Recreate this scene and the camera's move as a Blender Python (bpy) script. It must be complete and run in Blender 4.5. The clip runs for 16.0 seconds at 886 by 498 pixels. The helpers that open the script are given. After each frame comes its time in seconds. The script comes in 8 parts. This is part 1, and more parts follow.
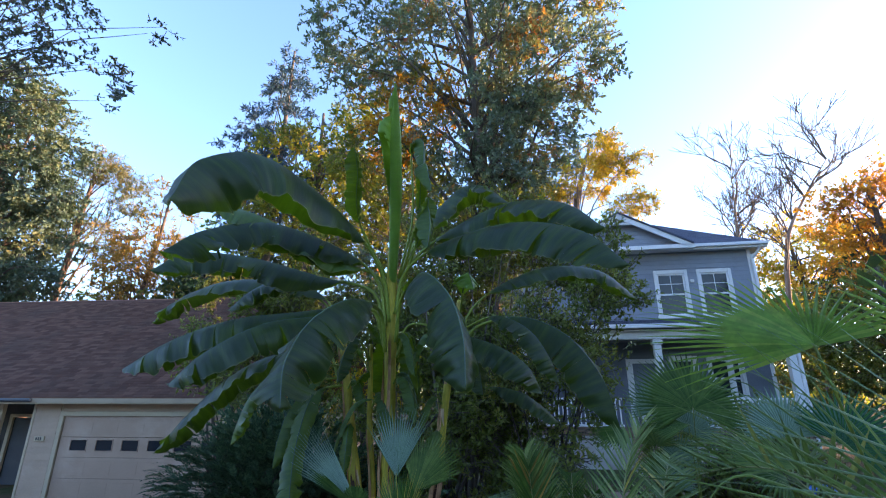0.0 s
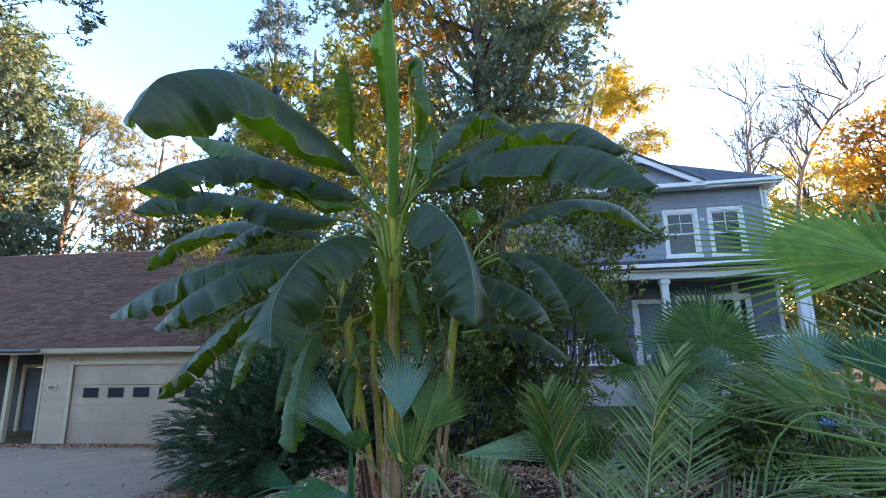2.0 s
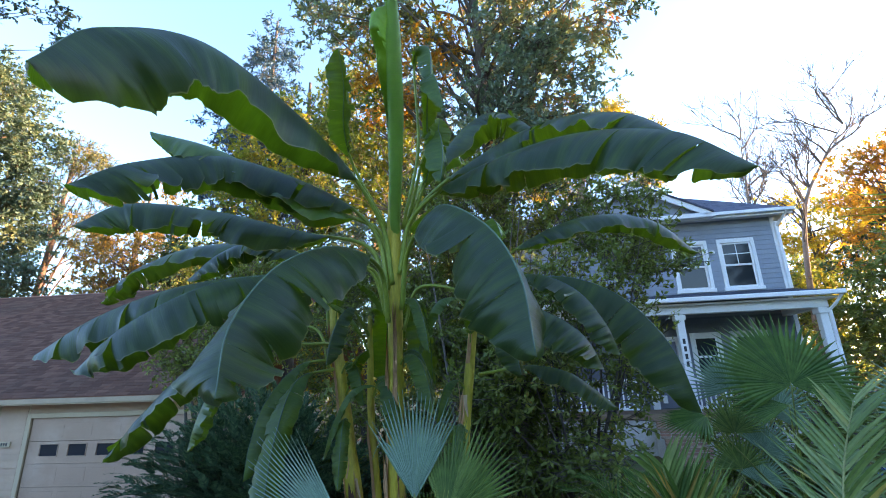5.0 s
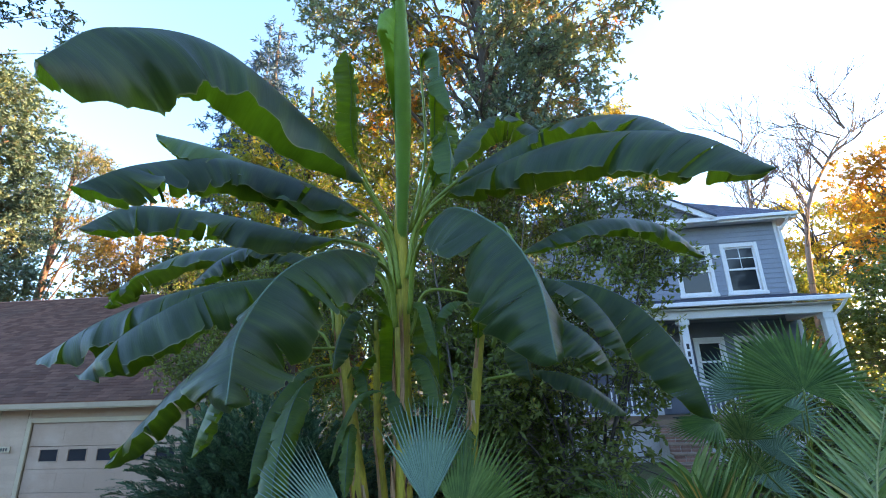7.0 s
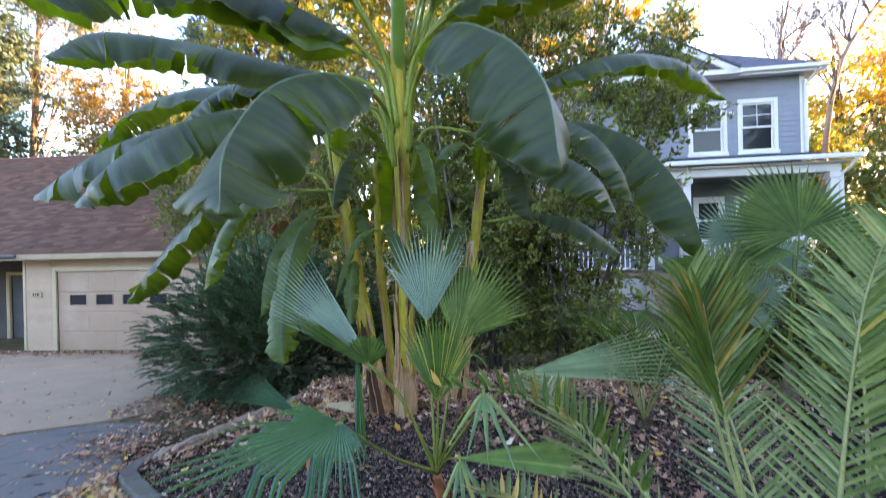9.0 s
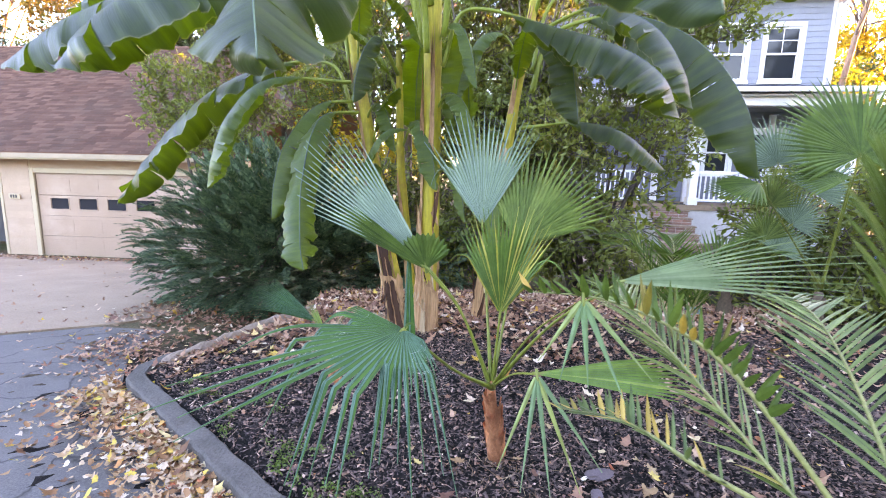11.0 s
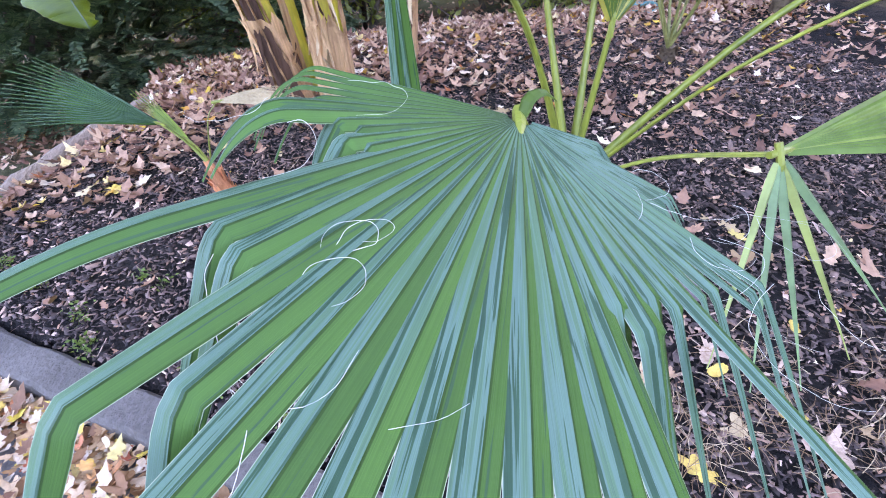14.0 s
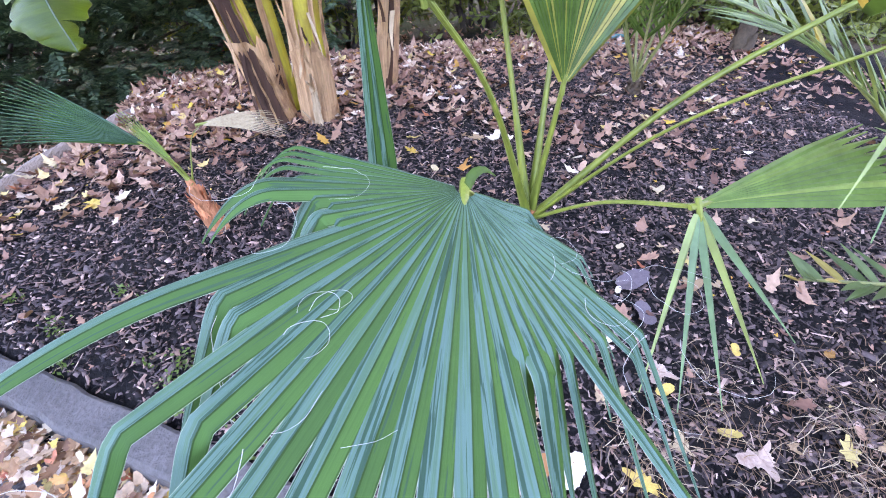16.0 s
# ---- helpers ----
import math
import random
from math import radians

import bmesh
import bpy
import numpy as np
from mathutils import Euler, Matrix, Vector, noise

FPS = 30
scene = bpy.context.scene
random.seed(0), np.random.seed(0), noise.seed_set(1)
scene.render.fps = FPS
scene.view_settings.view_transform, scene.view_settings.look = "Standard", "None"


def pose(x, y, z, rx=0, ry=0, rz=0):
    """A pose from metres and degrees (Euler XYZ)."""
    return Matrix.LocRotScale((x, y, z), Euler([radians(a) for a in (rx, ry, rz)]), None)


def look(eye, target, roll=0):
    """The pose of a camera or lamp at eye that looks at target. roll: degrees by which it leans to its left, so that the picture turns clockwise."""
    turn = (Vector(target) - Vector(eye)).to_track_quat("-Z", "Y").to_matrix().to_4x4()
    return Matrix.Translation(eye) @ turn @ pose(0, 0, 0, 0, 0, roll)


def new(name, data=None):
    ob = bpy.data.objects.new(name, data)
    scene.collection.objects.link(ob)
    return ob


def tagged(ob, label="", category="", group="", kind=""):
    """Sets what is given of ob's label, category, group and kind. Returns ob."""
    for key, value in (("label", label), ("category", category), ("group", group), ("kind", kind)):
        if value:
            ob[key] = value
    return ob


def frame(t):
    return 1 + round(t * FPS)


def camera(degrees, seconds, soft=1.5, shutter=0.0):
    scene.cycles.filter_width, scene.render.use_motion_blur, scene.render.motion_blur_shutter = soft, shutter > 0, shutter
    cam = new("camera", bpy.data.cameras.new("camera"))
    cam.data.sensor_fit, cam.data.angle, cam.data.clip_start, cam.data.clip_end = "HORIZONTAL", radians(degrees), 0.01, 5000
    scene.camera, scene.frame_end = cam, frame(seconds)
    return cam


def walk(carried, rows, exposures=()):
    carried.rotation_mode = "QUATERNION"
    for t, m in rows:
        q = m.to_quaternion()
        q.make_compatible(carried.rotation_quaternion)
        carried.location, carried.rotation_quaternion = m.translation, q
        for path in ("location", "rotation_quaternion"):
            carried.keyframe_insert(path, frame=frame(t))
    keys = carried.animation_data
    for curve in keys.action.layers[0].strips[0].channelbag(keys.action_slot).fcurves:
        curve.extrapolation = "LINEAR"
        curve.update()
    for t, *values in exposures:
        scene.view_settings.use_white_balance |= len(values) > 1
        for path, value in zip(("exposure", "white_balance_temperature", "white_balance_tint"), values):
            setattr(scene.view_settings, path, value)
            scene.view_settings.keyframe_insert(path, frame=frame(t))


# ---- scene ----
cam = camera(88.4, 16.0, soft=1.0, shutter=0.35)
PATH = [
    (0, (0.245, 2.306, 1.975), (0.064, 4.203, 2.581), -0.0),
    (0.5, (0.227, 2.339, 1.946), (0.038, 4.264, 2.454), -0.1),
    (1, (0.198, 2.359, 1.923), (0.007, 4.301, 2.361), -0.2),
    (1.5, (0.162, 2.484, 1.929), (-0.031, 4.437, 2.315), -0.6),
    (2, (0.19, 2.747, 1.925), (-0.012, 4.698, 2.311), -1.1),
    (2.5, (0.153, 2.947, 1.921), (-0.054, 4.895, 2.321), -1.3),
    (3, (0.018, 3.123, 1.918), (-0.189, 5.065, 2.35), -1.1),
    (3.5, (-0.094, 3.292, 1.925), (-0.284, 5.23, 2.379), -1.5),
    (4, (-0.106, 3.516, 1.927), (-0.276, 5.447, 2.42), -1.9),
    (4.2, (-0.092, 3.599, 1.923), (-0.26, 5.523, 2.445), -2.0),
    (6.3, (-0.143, 3.746, 1.91), (-0.311, 5.653, 2.488), -1.7),
    (6.5, (-0.151, 3.747, 1.918), (-0.318, 5.656, 2.494), -1.9),
    (7, (-0.173, 3.747, 1.918), (-0.341, 5.652, 2.502), -1.8),
    (7.5, (-0.189, 3.763, 1.924), (-0.36, 5.667, 2.511), -1.7),
    (8, (-0.189, 3.785, 1.918), (-0.366, 5.691, 2.497), -1.5),
    (8.5, (-0.189, 3.84, 1.853), (-0.376, 5.795, 2.231), -1.3),
    (9, (-0.176, 3.889, 1.725), (-0.377, 5.878, 1.726), -1.4),
    (9.2, (-0.171, 3.905, 1.694), (-0.375, 5.891, 1.587), -1.3),
    (11.3, (-0.599, 4.368, 1.487), (-0.741, 6.328, 1.111), 1.4),
    (11.5, (-0.622, 4.552, 1.423), (-0.775, 6.499, 0.992), 1.0),
    (12, (-0.759, 4.771, 1.41), (-0.908, 6.66, 0.77), -1.1),
    (12.1, (-0.775, 4.82, 1.407), (-0.929, 6.69, 0.716), -1.2),
    (12.2, (-0.826, 4.872, 1.388), (-0.936, 6.729, 0.652), -3.1),
    (12.5, (-0.92, 5.011, 1.355), (-0.908, 6.814, 0.49), -5.0),
    (13, (-0.966, 5.181, 1.277), (-0.817, 6.841, 0.171), -6.6),
    (13.5, (-0.946, 5.267, 1.236), (-0.723, 6.819, -0.006), -6.1),
    (14, (-0.941, 5.294, 1.221), (-0.667, 6.801, -0.064), -5.1),
    (14.5, (-0.934, 5.299, 1.223), (-0.622, 6.776, -0.088), -4.6),
    (15, (-0.921, 5.282, 1.252), (-0.592, 6.754, -0.06), -4.1),
    (15.5, (-0.908, 5.253, 1.299), (-0.553, 6.744, 0.015), -3.0),
    (16, (-0.922, 5.243, 1.308), (-0.551, 6.761, 0.06), -1.8),
]
EXPOSURE = [(0.0, 3.07, 7550, 29), (1.5, 3.54, 8300, 26), (4.2, 3.6, 7900, 24), (8.0, 3.65, 7900, 24), (9.2, 4.58, 10600, 38), (11.3, 5.35, 11700, 47), (12.5, 5.65, 12200, 49), (14.0, 5.52, 10500, 53), (16.0, 5.56, 10100, 54)]
walk(cam, [(t, look(eye, target, roll)) for t, eye, target, roll in PATH], EXPOSURE)

# ---- world, sun ----
SUN_AZ, SUN_EL = 74.0, 8.0          # degrees to the right of +y, and above the horizon
world = bpy.data.worlds.new("sky")
scene.world = world
world.use_nodes = True
wn = world.node_tree
sky = wn.nodes.new("ShaderNodeTexSky")
sky.sky_type = 'NISHITA'
sky.sun_disc = False
sky.sun_elevation = radians(SUN_EL)
sky.sun_rotation = radians(SUN_AZ)
sky.air_density, sky.dust_density, sky.ozone_density = 1.0, 0.8, 4.0
back = wn.nodes["Background"]
wn.links.new(sky.outputs[0], back.inputs[0])
back.inputs[1].default_value = 0.15
sun_data = bpy.data.lights.new("sun", 'SUN')
sun_data.energy, sun_data.angle, sun_data.color = 2.5, radians(0.6), (1.0, 0.72, 0.42)
sun = new("sun", sun_data)
sd = Vector((math.sin(radians(SUN_AZ)) * math.cos(radians(SUN_EL)), math.cos(radians(SUN_AZ)) * math.cos(radians(SUN_EL)), math.sin(radians(SUN_EL))))
sun.matrix_world = look(sd * 60, (0, 0, 0))


# ---- geometry helpers ----
def join(*geos):
    vs, fs, n = [], [], 0
    for v, f in geos:
        vs.extend(v)
        fs.extend([tuple(i + n for i in q) for q in f])
        n += len(v)
    return vs, fs


def box(x0, x1, y0, y1, z0, z1):
    v = [(x, y, z) for z in (z0, z1) for y in (y0, y1) for x in (x0, x1)]
    return v, [(0, 2, 3, 1), (4, 5, 7, 6), (0, 1, 5, 4), (2, 6, 7, 3), (0, 4, 6, 2), (1, 3, 7, 5)]


def bbox(x0, x1, y0, y1, z0, z1, b=0.008):
    """A box with bevelled edges."""
    bm = bmesh.new()
    v, f = box(x0, x1, y0, y1, z0, z1)
    vv = [bm.verts.new(p) for p in v]
    for q in f:
        bm.faces.new([vv[i] for i in q])
    bmesh.ops.bevel(bm, geom=bm.edges[:], offset=b, segments=2, profile=0.5, affect='EDGES')
    bm.verts.index_update()
    out = [tuple(p.co) for p in bm.verts], [tuple(p.index for p in q.verts) for q in bm.faces]
    bm.free()
    return out


def prism(poly, axis, a, b):
    """A polygon of (p, q) pulled along an axis from a to b; for axis x the pairs are (y, z), for y (x, z), for z (x, y)."""
    n = len(poly)

    def at(p, q, r):
        return {"x": (r, p, q), "y": (p, r, q), "z": (p, q, r)}[axis]
    v = [at(p, q, a) for p, q in poly] + [at(p, q, b) for p, q in poly]
    return v, [tuple(range(n)), tuple(range(2 * n - 1, n - 1, -1))] + [(i, i + n, (i + 1) % n + n, (i + 1) % n) for i in range(n)]


def glide(pts, n):
    """A smooth curve of n points through the given ones."""
    p = np.array(pts, float)
    p = np.vstack([2 * p[0] - p[1], p, 2 * p[-1] - p[-2]])
    out = []
    for s in np.linspace(0, len(pts) - 1 - 1e-9, n):
        i = int(s)
        t = s - i
        a, b, c, d = p[i:i + 4]
        out.append(0.5 * (2 * b + (c - a) * t + (2 * a - 5 * b + 4 * c - d) * t * t + (3 * b - a - 3 * c + d) * t ** 3))
    return np.array(out)


def unit(v):
    v = np.array(v, float)
    return v / (np.linalg.norm(v) + 1e-12)


def tube(pts, radii, n=8, flat=1.0):
    """A round bar along a line of points; flat < 1 squashes it."""
    p = np.array(pts, float)
    r = np.broadcast_to(np.array(radii, float), (len(p),)) if np.ndim(radii) == 0 else np.array(radii, float)
    t = np.gradient(p, axis=0)
    ref = np.array((0.0, 0.0, 1.0)) if abs(unit(t[0])[2]) < 0.9 else np.array((1.0, 0.0, 0.0))
    v, f = [], []
    a = unit(np.cross(t[0], ref))
    for i in range(len(p)):
        d = unit(t[i])
        a = unit(a - d * (a @ d))
        b = np.cross(d, a)
        for k in range(n):
            w = 2 * math.pi * k / n
            v.append(tuple(p[i] + r[i] * (math.cos(w) * a + flat * math.sin(w) * b)))
    for i in range(len(p) - 1):
        for k in range(n):
            f.append((i * n + k, i * n + (k + 1) % n, (i + 1) * n + (k + 1) % n, (i + 1) * n + k))
    f.append(tuple(range(n - 1, -1, -1)))
    f.append(tuple((len(p) - 1) * n + k for k in range(n)))
    return v, f


def link_mesh(name, geo, material, parent=None, smooth=False):
    me = bpy.data.meshes.new(name)
    v, f = geo
    if isinstance(v, np.ndarray):
        k = f.shape[1]
        me.vertices.add(len(v))
        me.vertices.foreach_set("co", np.ascontiguousarray(v, dtype=np.float32).ravel())
        me.loops.add(f.size)
        me.loops.foreach_set("vertex_index", np.ascontiguousarray(f, dtype=np.int32).ravel())
        me.polygons.add(len(f))
        me.polygons.foreach_set("loop_start", np.arange(0, f.size, k, dtype=np.int32))
        me.update(calc_edges=True)
    else:
        me.from_pydata([tuple(map(float, p)) for p in v], [], f)
        me.update()
    me.materials.append(material)
    if smooth:
        me.polygons.foreach_set("use_smooth", np.ones(len(me.polygons), dtype=bool))
    ob = new(name, me)
    if parent is not None:
        ob.parent = parent
    return ob


def part(name, geo, material, parent, label="", smooth=False):
    return tagged(link_mesh(name, geo, material, parent, smooth), label)


def thing(name, label, category, group="", at=None):
    ob = new(name)
    ob.empty_display_size = 0.2
    if at is not None:
        ob.matrix_basis = at
    return tagged(ob, label, category, group)


def setting(name, geo, material, label="", category="", smooth=False):
    return tagged(link_mesh(name, geo, material, None, smooth), label, category, "", "structure")


# ---- materials ----
def nodes_of(name):
    m = bpy.data.materials.new(name)
    m.use_nodes = True
    t = m.node_tree
    return m, t, t.nodes["Principled BSDF"], t.nodes["Material Output"]


def node(t, kind, **given):
    n = t.nodes.new(kind)
    for k, v in given.items():
        n.inputs[k.replace("_", " ")].default_value = v
    return n


def ramp(t, fac, stops):
    n = t.nodes.new("ShaderNodeValToRGB")
    while len(n.color_ramp.elements) > 1:
        n.color_ramp.elements.remove(n.color_ramp.elements[-1])
    for k, (at, c) in enumerate(stops):
        e = n.color_ramp.elements[0] if k == 0 else n.color_ramp.elements.new(at)
        e.position, e.color = at, (*c, 1)
    t.links.new(fac, n.inputs[0])
    return n.outputs[0]


def mixed(t, fac, a, b, how='MIX'):
    n = t.nodes.new("ShaderNodeMix")
    n.data_type, n.blend_type = 'RGBA', how
    for sock, val in ((n.inputs[0], fac), (n.inputs[6], a), (n.inputs[7], b)):
        if isinstance(val, (int, float)):
            sock.default_value = val
        elif isinstance(val, tuple):
            sock.default_value = (*val, 1)
        else:
            t.links.new(val, sock)
    return n.outputs[2]


def coords(t, object_space=True):
    n = t.nodes.new("ShaderNodeTexCoord")
    return n.outputs["Object"]


def noise_at(t, co, scale, detail=4.0, rough=0.6, stretch=None):
    if stretch:
        mp = t.nodes.new("ShaderNodeMapping")
        mp.inputs["Scale"].default_value = stretch
        t.links.new(co, mp.inputs[0])
        co = mp.outputs[0]
    n = node(t, "ShaderNodeTexNoise", Scale=scale, Detail=detail, Roughness=rough)
    t.links.new(co, n.inputs["Vector"])
    return n.outputs[0]


def surface(name, c1, c2, scale=3.0, rough=0.7, bump=0.3, fine=60.0, dirt=None, stretch=None, vary=0.0, depth=0.01, metal=0.0):
    """A matt surface: two colours mottled at one scale, grain at a finer one, optional dirt, and variation from piece to piece."""
    m, t, b, out = nodes_of(name)
    co = coords(t)
    big = noise_at(t, co, scale, 5.0, 0.6, stretch)
    small = noise_at(t, co, fine, 3.0, 0.6, stretch)
    col = ramp(t, big, ((0.3, c1), (0.7, c2)))
    col = mixed(t, 0.35, col, ramp(t, small, ((0.3, tuple(v * 0.55 for v in c1)), (0.7, tuple(min(1, v * 1.25) for v in c2)))))
    if dirt:
        spot = noise_at(t, co, scale * 0.35, 6.0, 0.7)
        col = mixed(t, ramp(t, spot, ((0.52, (0, 0, 0)), (0.72, (0.8, 0.8, 0.8)))), col, dirt)
    if vary:
        info = t.nodes.new("ShaderNodeObjectInfo")
        col = mixed(t, 1.0, col, ramp(t, info.outputs["Random"], ((0, (1 - vary,) * 3), (1, (1 + vary,) * 3))), 'MULTIPLY')
    t.links.new(col, b.inputs["Base Color"])
    b.inputs["Roughness"].default_value = rough
    b.inputs["Metallic"].default_value = metal
    bp = node(t, "ShaderNodeBump", Strength=bump, Distance=depth)
    t.links.new(small, bp.inputs["Height"])
    t.links.new(bp.outputs[0], b.inputs["Normal"])
    return m


def foliage(name, stops, through_light=0.35, rough=0.5, island=True, grain=25.0, glow=1.6, streak=None, spec=0.3, patch=0.0):
    """Leaves: a colour picked leaf by leaf along the stops, or in patches of that scale, mottled, partly letting light through."""
    m, t, b, out = nodes_of(name)
    pick = t.nodes.new("ShaderNodeObjectInfo").outputs["Random"]
    if island:
        both = t.nodes.new("ShaderNodeMath")
        both.operation = 'ADD'
        t.links.new(t.nodes.new("ShaderNodeNewGeometry").outputs["Random Per Island"], both.inputs[0])
        t.links.new(pick, both.inputs[1])
        wrap = t.nodes.new("ShaderNodeMath")
        wrap.operation = 'FRACT'
        t.links.new(both.outputs[0], wrap.inputs[0])
        pick = wrap.outputs[0]
    co = coords(t)
    if patch:
        area = t.nodes.new("ShaderNodeMapRange")
        area.inputs[1].default_value, area.inputs[2].default_value = 0.34, 0.66
        t.links.new(noise_at(t, co, patch, 2.0, 0.5), area.inputs[0])
        both = t.nodes.new("ShaderNodeMix")
        both.inputs[0].default_value = 0.6
        t.links.new(pick, both.inputs[2])
        t.links.new(area.outputs[0], both.inputs[3])
        pick = both.outputs[0]
    col = ramp(t, pick, stops)
    n = noise_at(t, co, grain, 4.0, 0.65, streak)
    col = mixed(t, 1.0, col, ramp(t, n, ((0.3, (0.72, 0.72, 0.72)), (0.7, (1.2, 1.2, 1.2)))), 'MULTIPLY')
    t.links.new(col, b.inputs["Base Color"])
    b.inputs["Roughness"].default_value = rough
    b.inputs["Specular IOR Level"].default_value = spec
    bp = node(t, "ShaderNodeBump", Strength=0.25, Distance=0.004)
    t.links.new(n, bp.inputs["Height"])
    t.links.new(bp.outputs[0], b.inputs["Normal"])
    tr = t.nodes.new("ShaderNodeBsdfTranslucent")
    t.links.new(mixed(t, 1.0, col, (glow, glow * 1.05, glow * 0.5), 'MULTIPLY'), tr.inputs[0])
    mx = t.nodes.new("ShaderNodeMixShader")
    mx.inputs[0].default_value = through_light
    t.links.new(b.outputs[0], mx.inputs[1])
    t.links.new(tr.outputs[0], mx.inputs[2])
    t.links.new(mx.outputs[0], out.inputs[0])
    return m


def banana_blade_material(name, c1, c2, under, clear=0.40):
    """Broad leaf: fine cross veins, mottling, some yellow, light coming through."""
    m, t, b, out = nodes_of(name)
    uv = t.nodes.new("ShaderNodeUVMap")
    co = coords(t)
    mp = t.nodes.new("ShaderNodeMapping")
    mp.inputs["Scale"].default_value = (170.0, 2.0, 1.0)
    t.links.new(uv.outputs[0], mp.inputs[0])
    veins = node(t, "ShaderNodeTexNoise", Scale=1.0, Detail=2.0)
    t.links.new(mp.outputs[0], veins.inputs["Vector"])
    mp2 = t.nodes.new("ShaderNodeMapping")
    mp2.inputs["Scale"].default_value = (16.0, 0.6, 1.0)
    t.links.new(uv.outputs[0], mp2.inputs[0])
    bands = node(t, "ShaderNodeTexNoise", Scale=1.0, Detail=3.0)
    t.links.new(mp2.outputs[0], bands.inputs["Vector"])
    mott = noise_at(t, co, 5.0, 5.0, 0.6)
    col = ramp(t, mott, ((0.3, c1), (0.7, c2)))
    col = mixed(t, ramp(t, bands.outputs[0], ((0.45, (0, 0, 0)), (0.75, (0.55, 0.55, 0.55)))), col, under)
    col = mixed(t, 0.5, col, mixed(t, 1.0, col, ramp(t, veins.outputs[0], ((0.35, (0.7, 0.7, 0.7)), (0.65, (1.25, 1.25, 1.2)))), 'MULTIPLY'))
    split = t.nodes.new("ShaderNodeSeparateXYZ")
    t.links.new(uv.outputs[0], split.inputs[0])
    ab = t.nodes.new("ShaderNodeMath")
    ab.operation = 'ABSOLUTE'
    t.links.new(split.outputs[1], ab.inputs[0])
    col = mixed(t, ramp(t, ab.outputs[0], ((0.975, (0, 0, 0)), (0.995, (0.7, 0.7, 0.7)))), col, (0.22, 0.20, 0.10))
    t.links.new(col, b.inputs["Base Color"])
    b.inputs["Roughness"].default_value = 0.40
    b.inputs["Specular IOR Level"].default_value = 0.34
    bp = node(t, "ShaderNodeBump", Strength=0.35, Distance=0.006)
    t.links.new(veins.outputs[0], bp.inputs["Height"])
    t.links.new(bp.outputs[0], b.inputs["Normal"])
    tr = t.nodes.new("ShaderNodeBsdfTranslucent")
    t.links.new(mixed(t, 1.0, mixed(t, 0.5, col, under), (3.1, 2.8, 0.5), 'MULTIPLY'), tr.inputs[0])
    mx = t.nodes.new("ShaderNodeMixShader")
    mx.inputs[0].default_value = clear
    t.links.new(b.outputs[0], mx.inputs[1])
    t.links.new(tr.outputs[0], mx.inputs[2])
    t.links.new(mx.outputs[0], out.inputs[0])
    return m


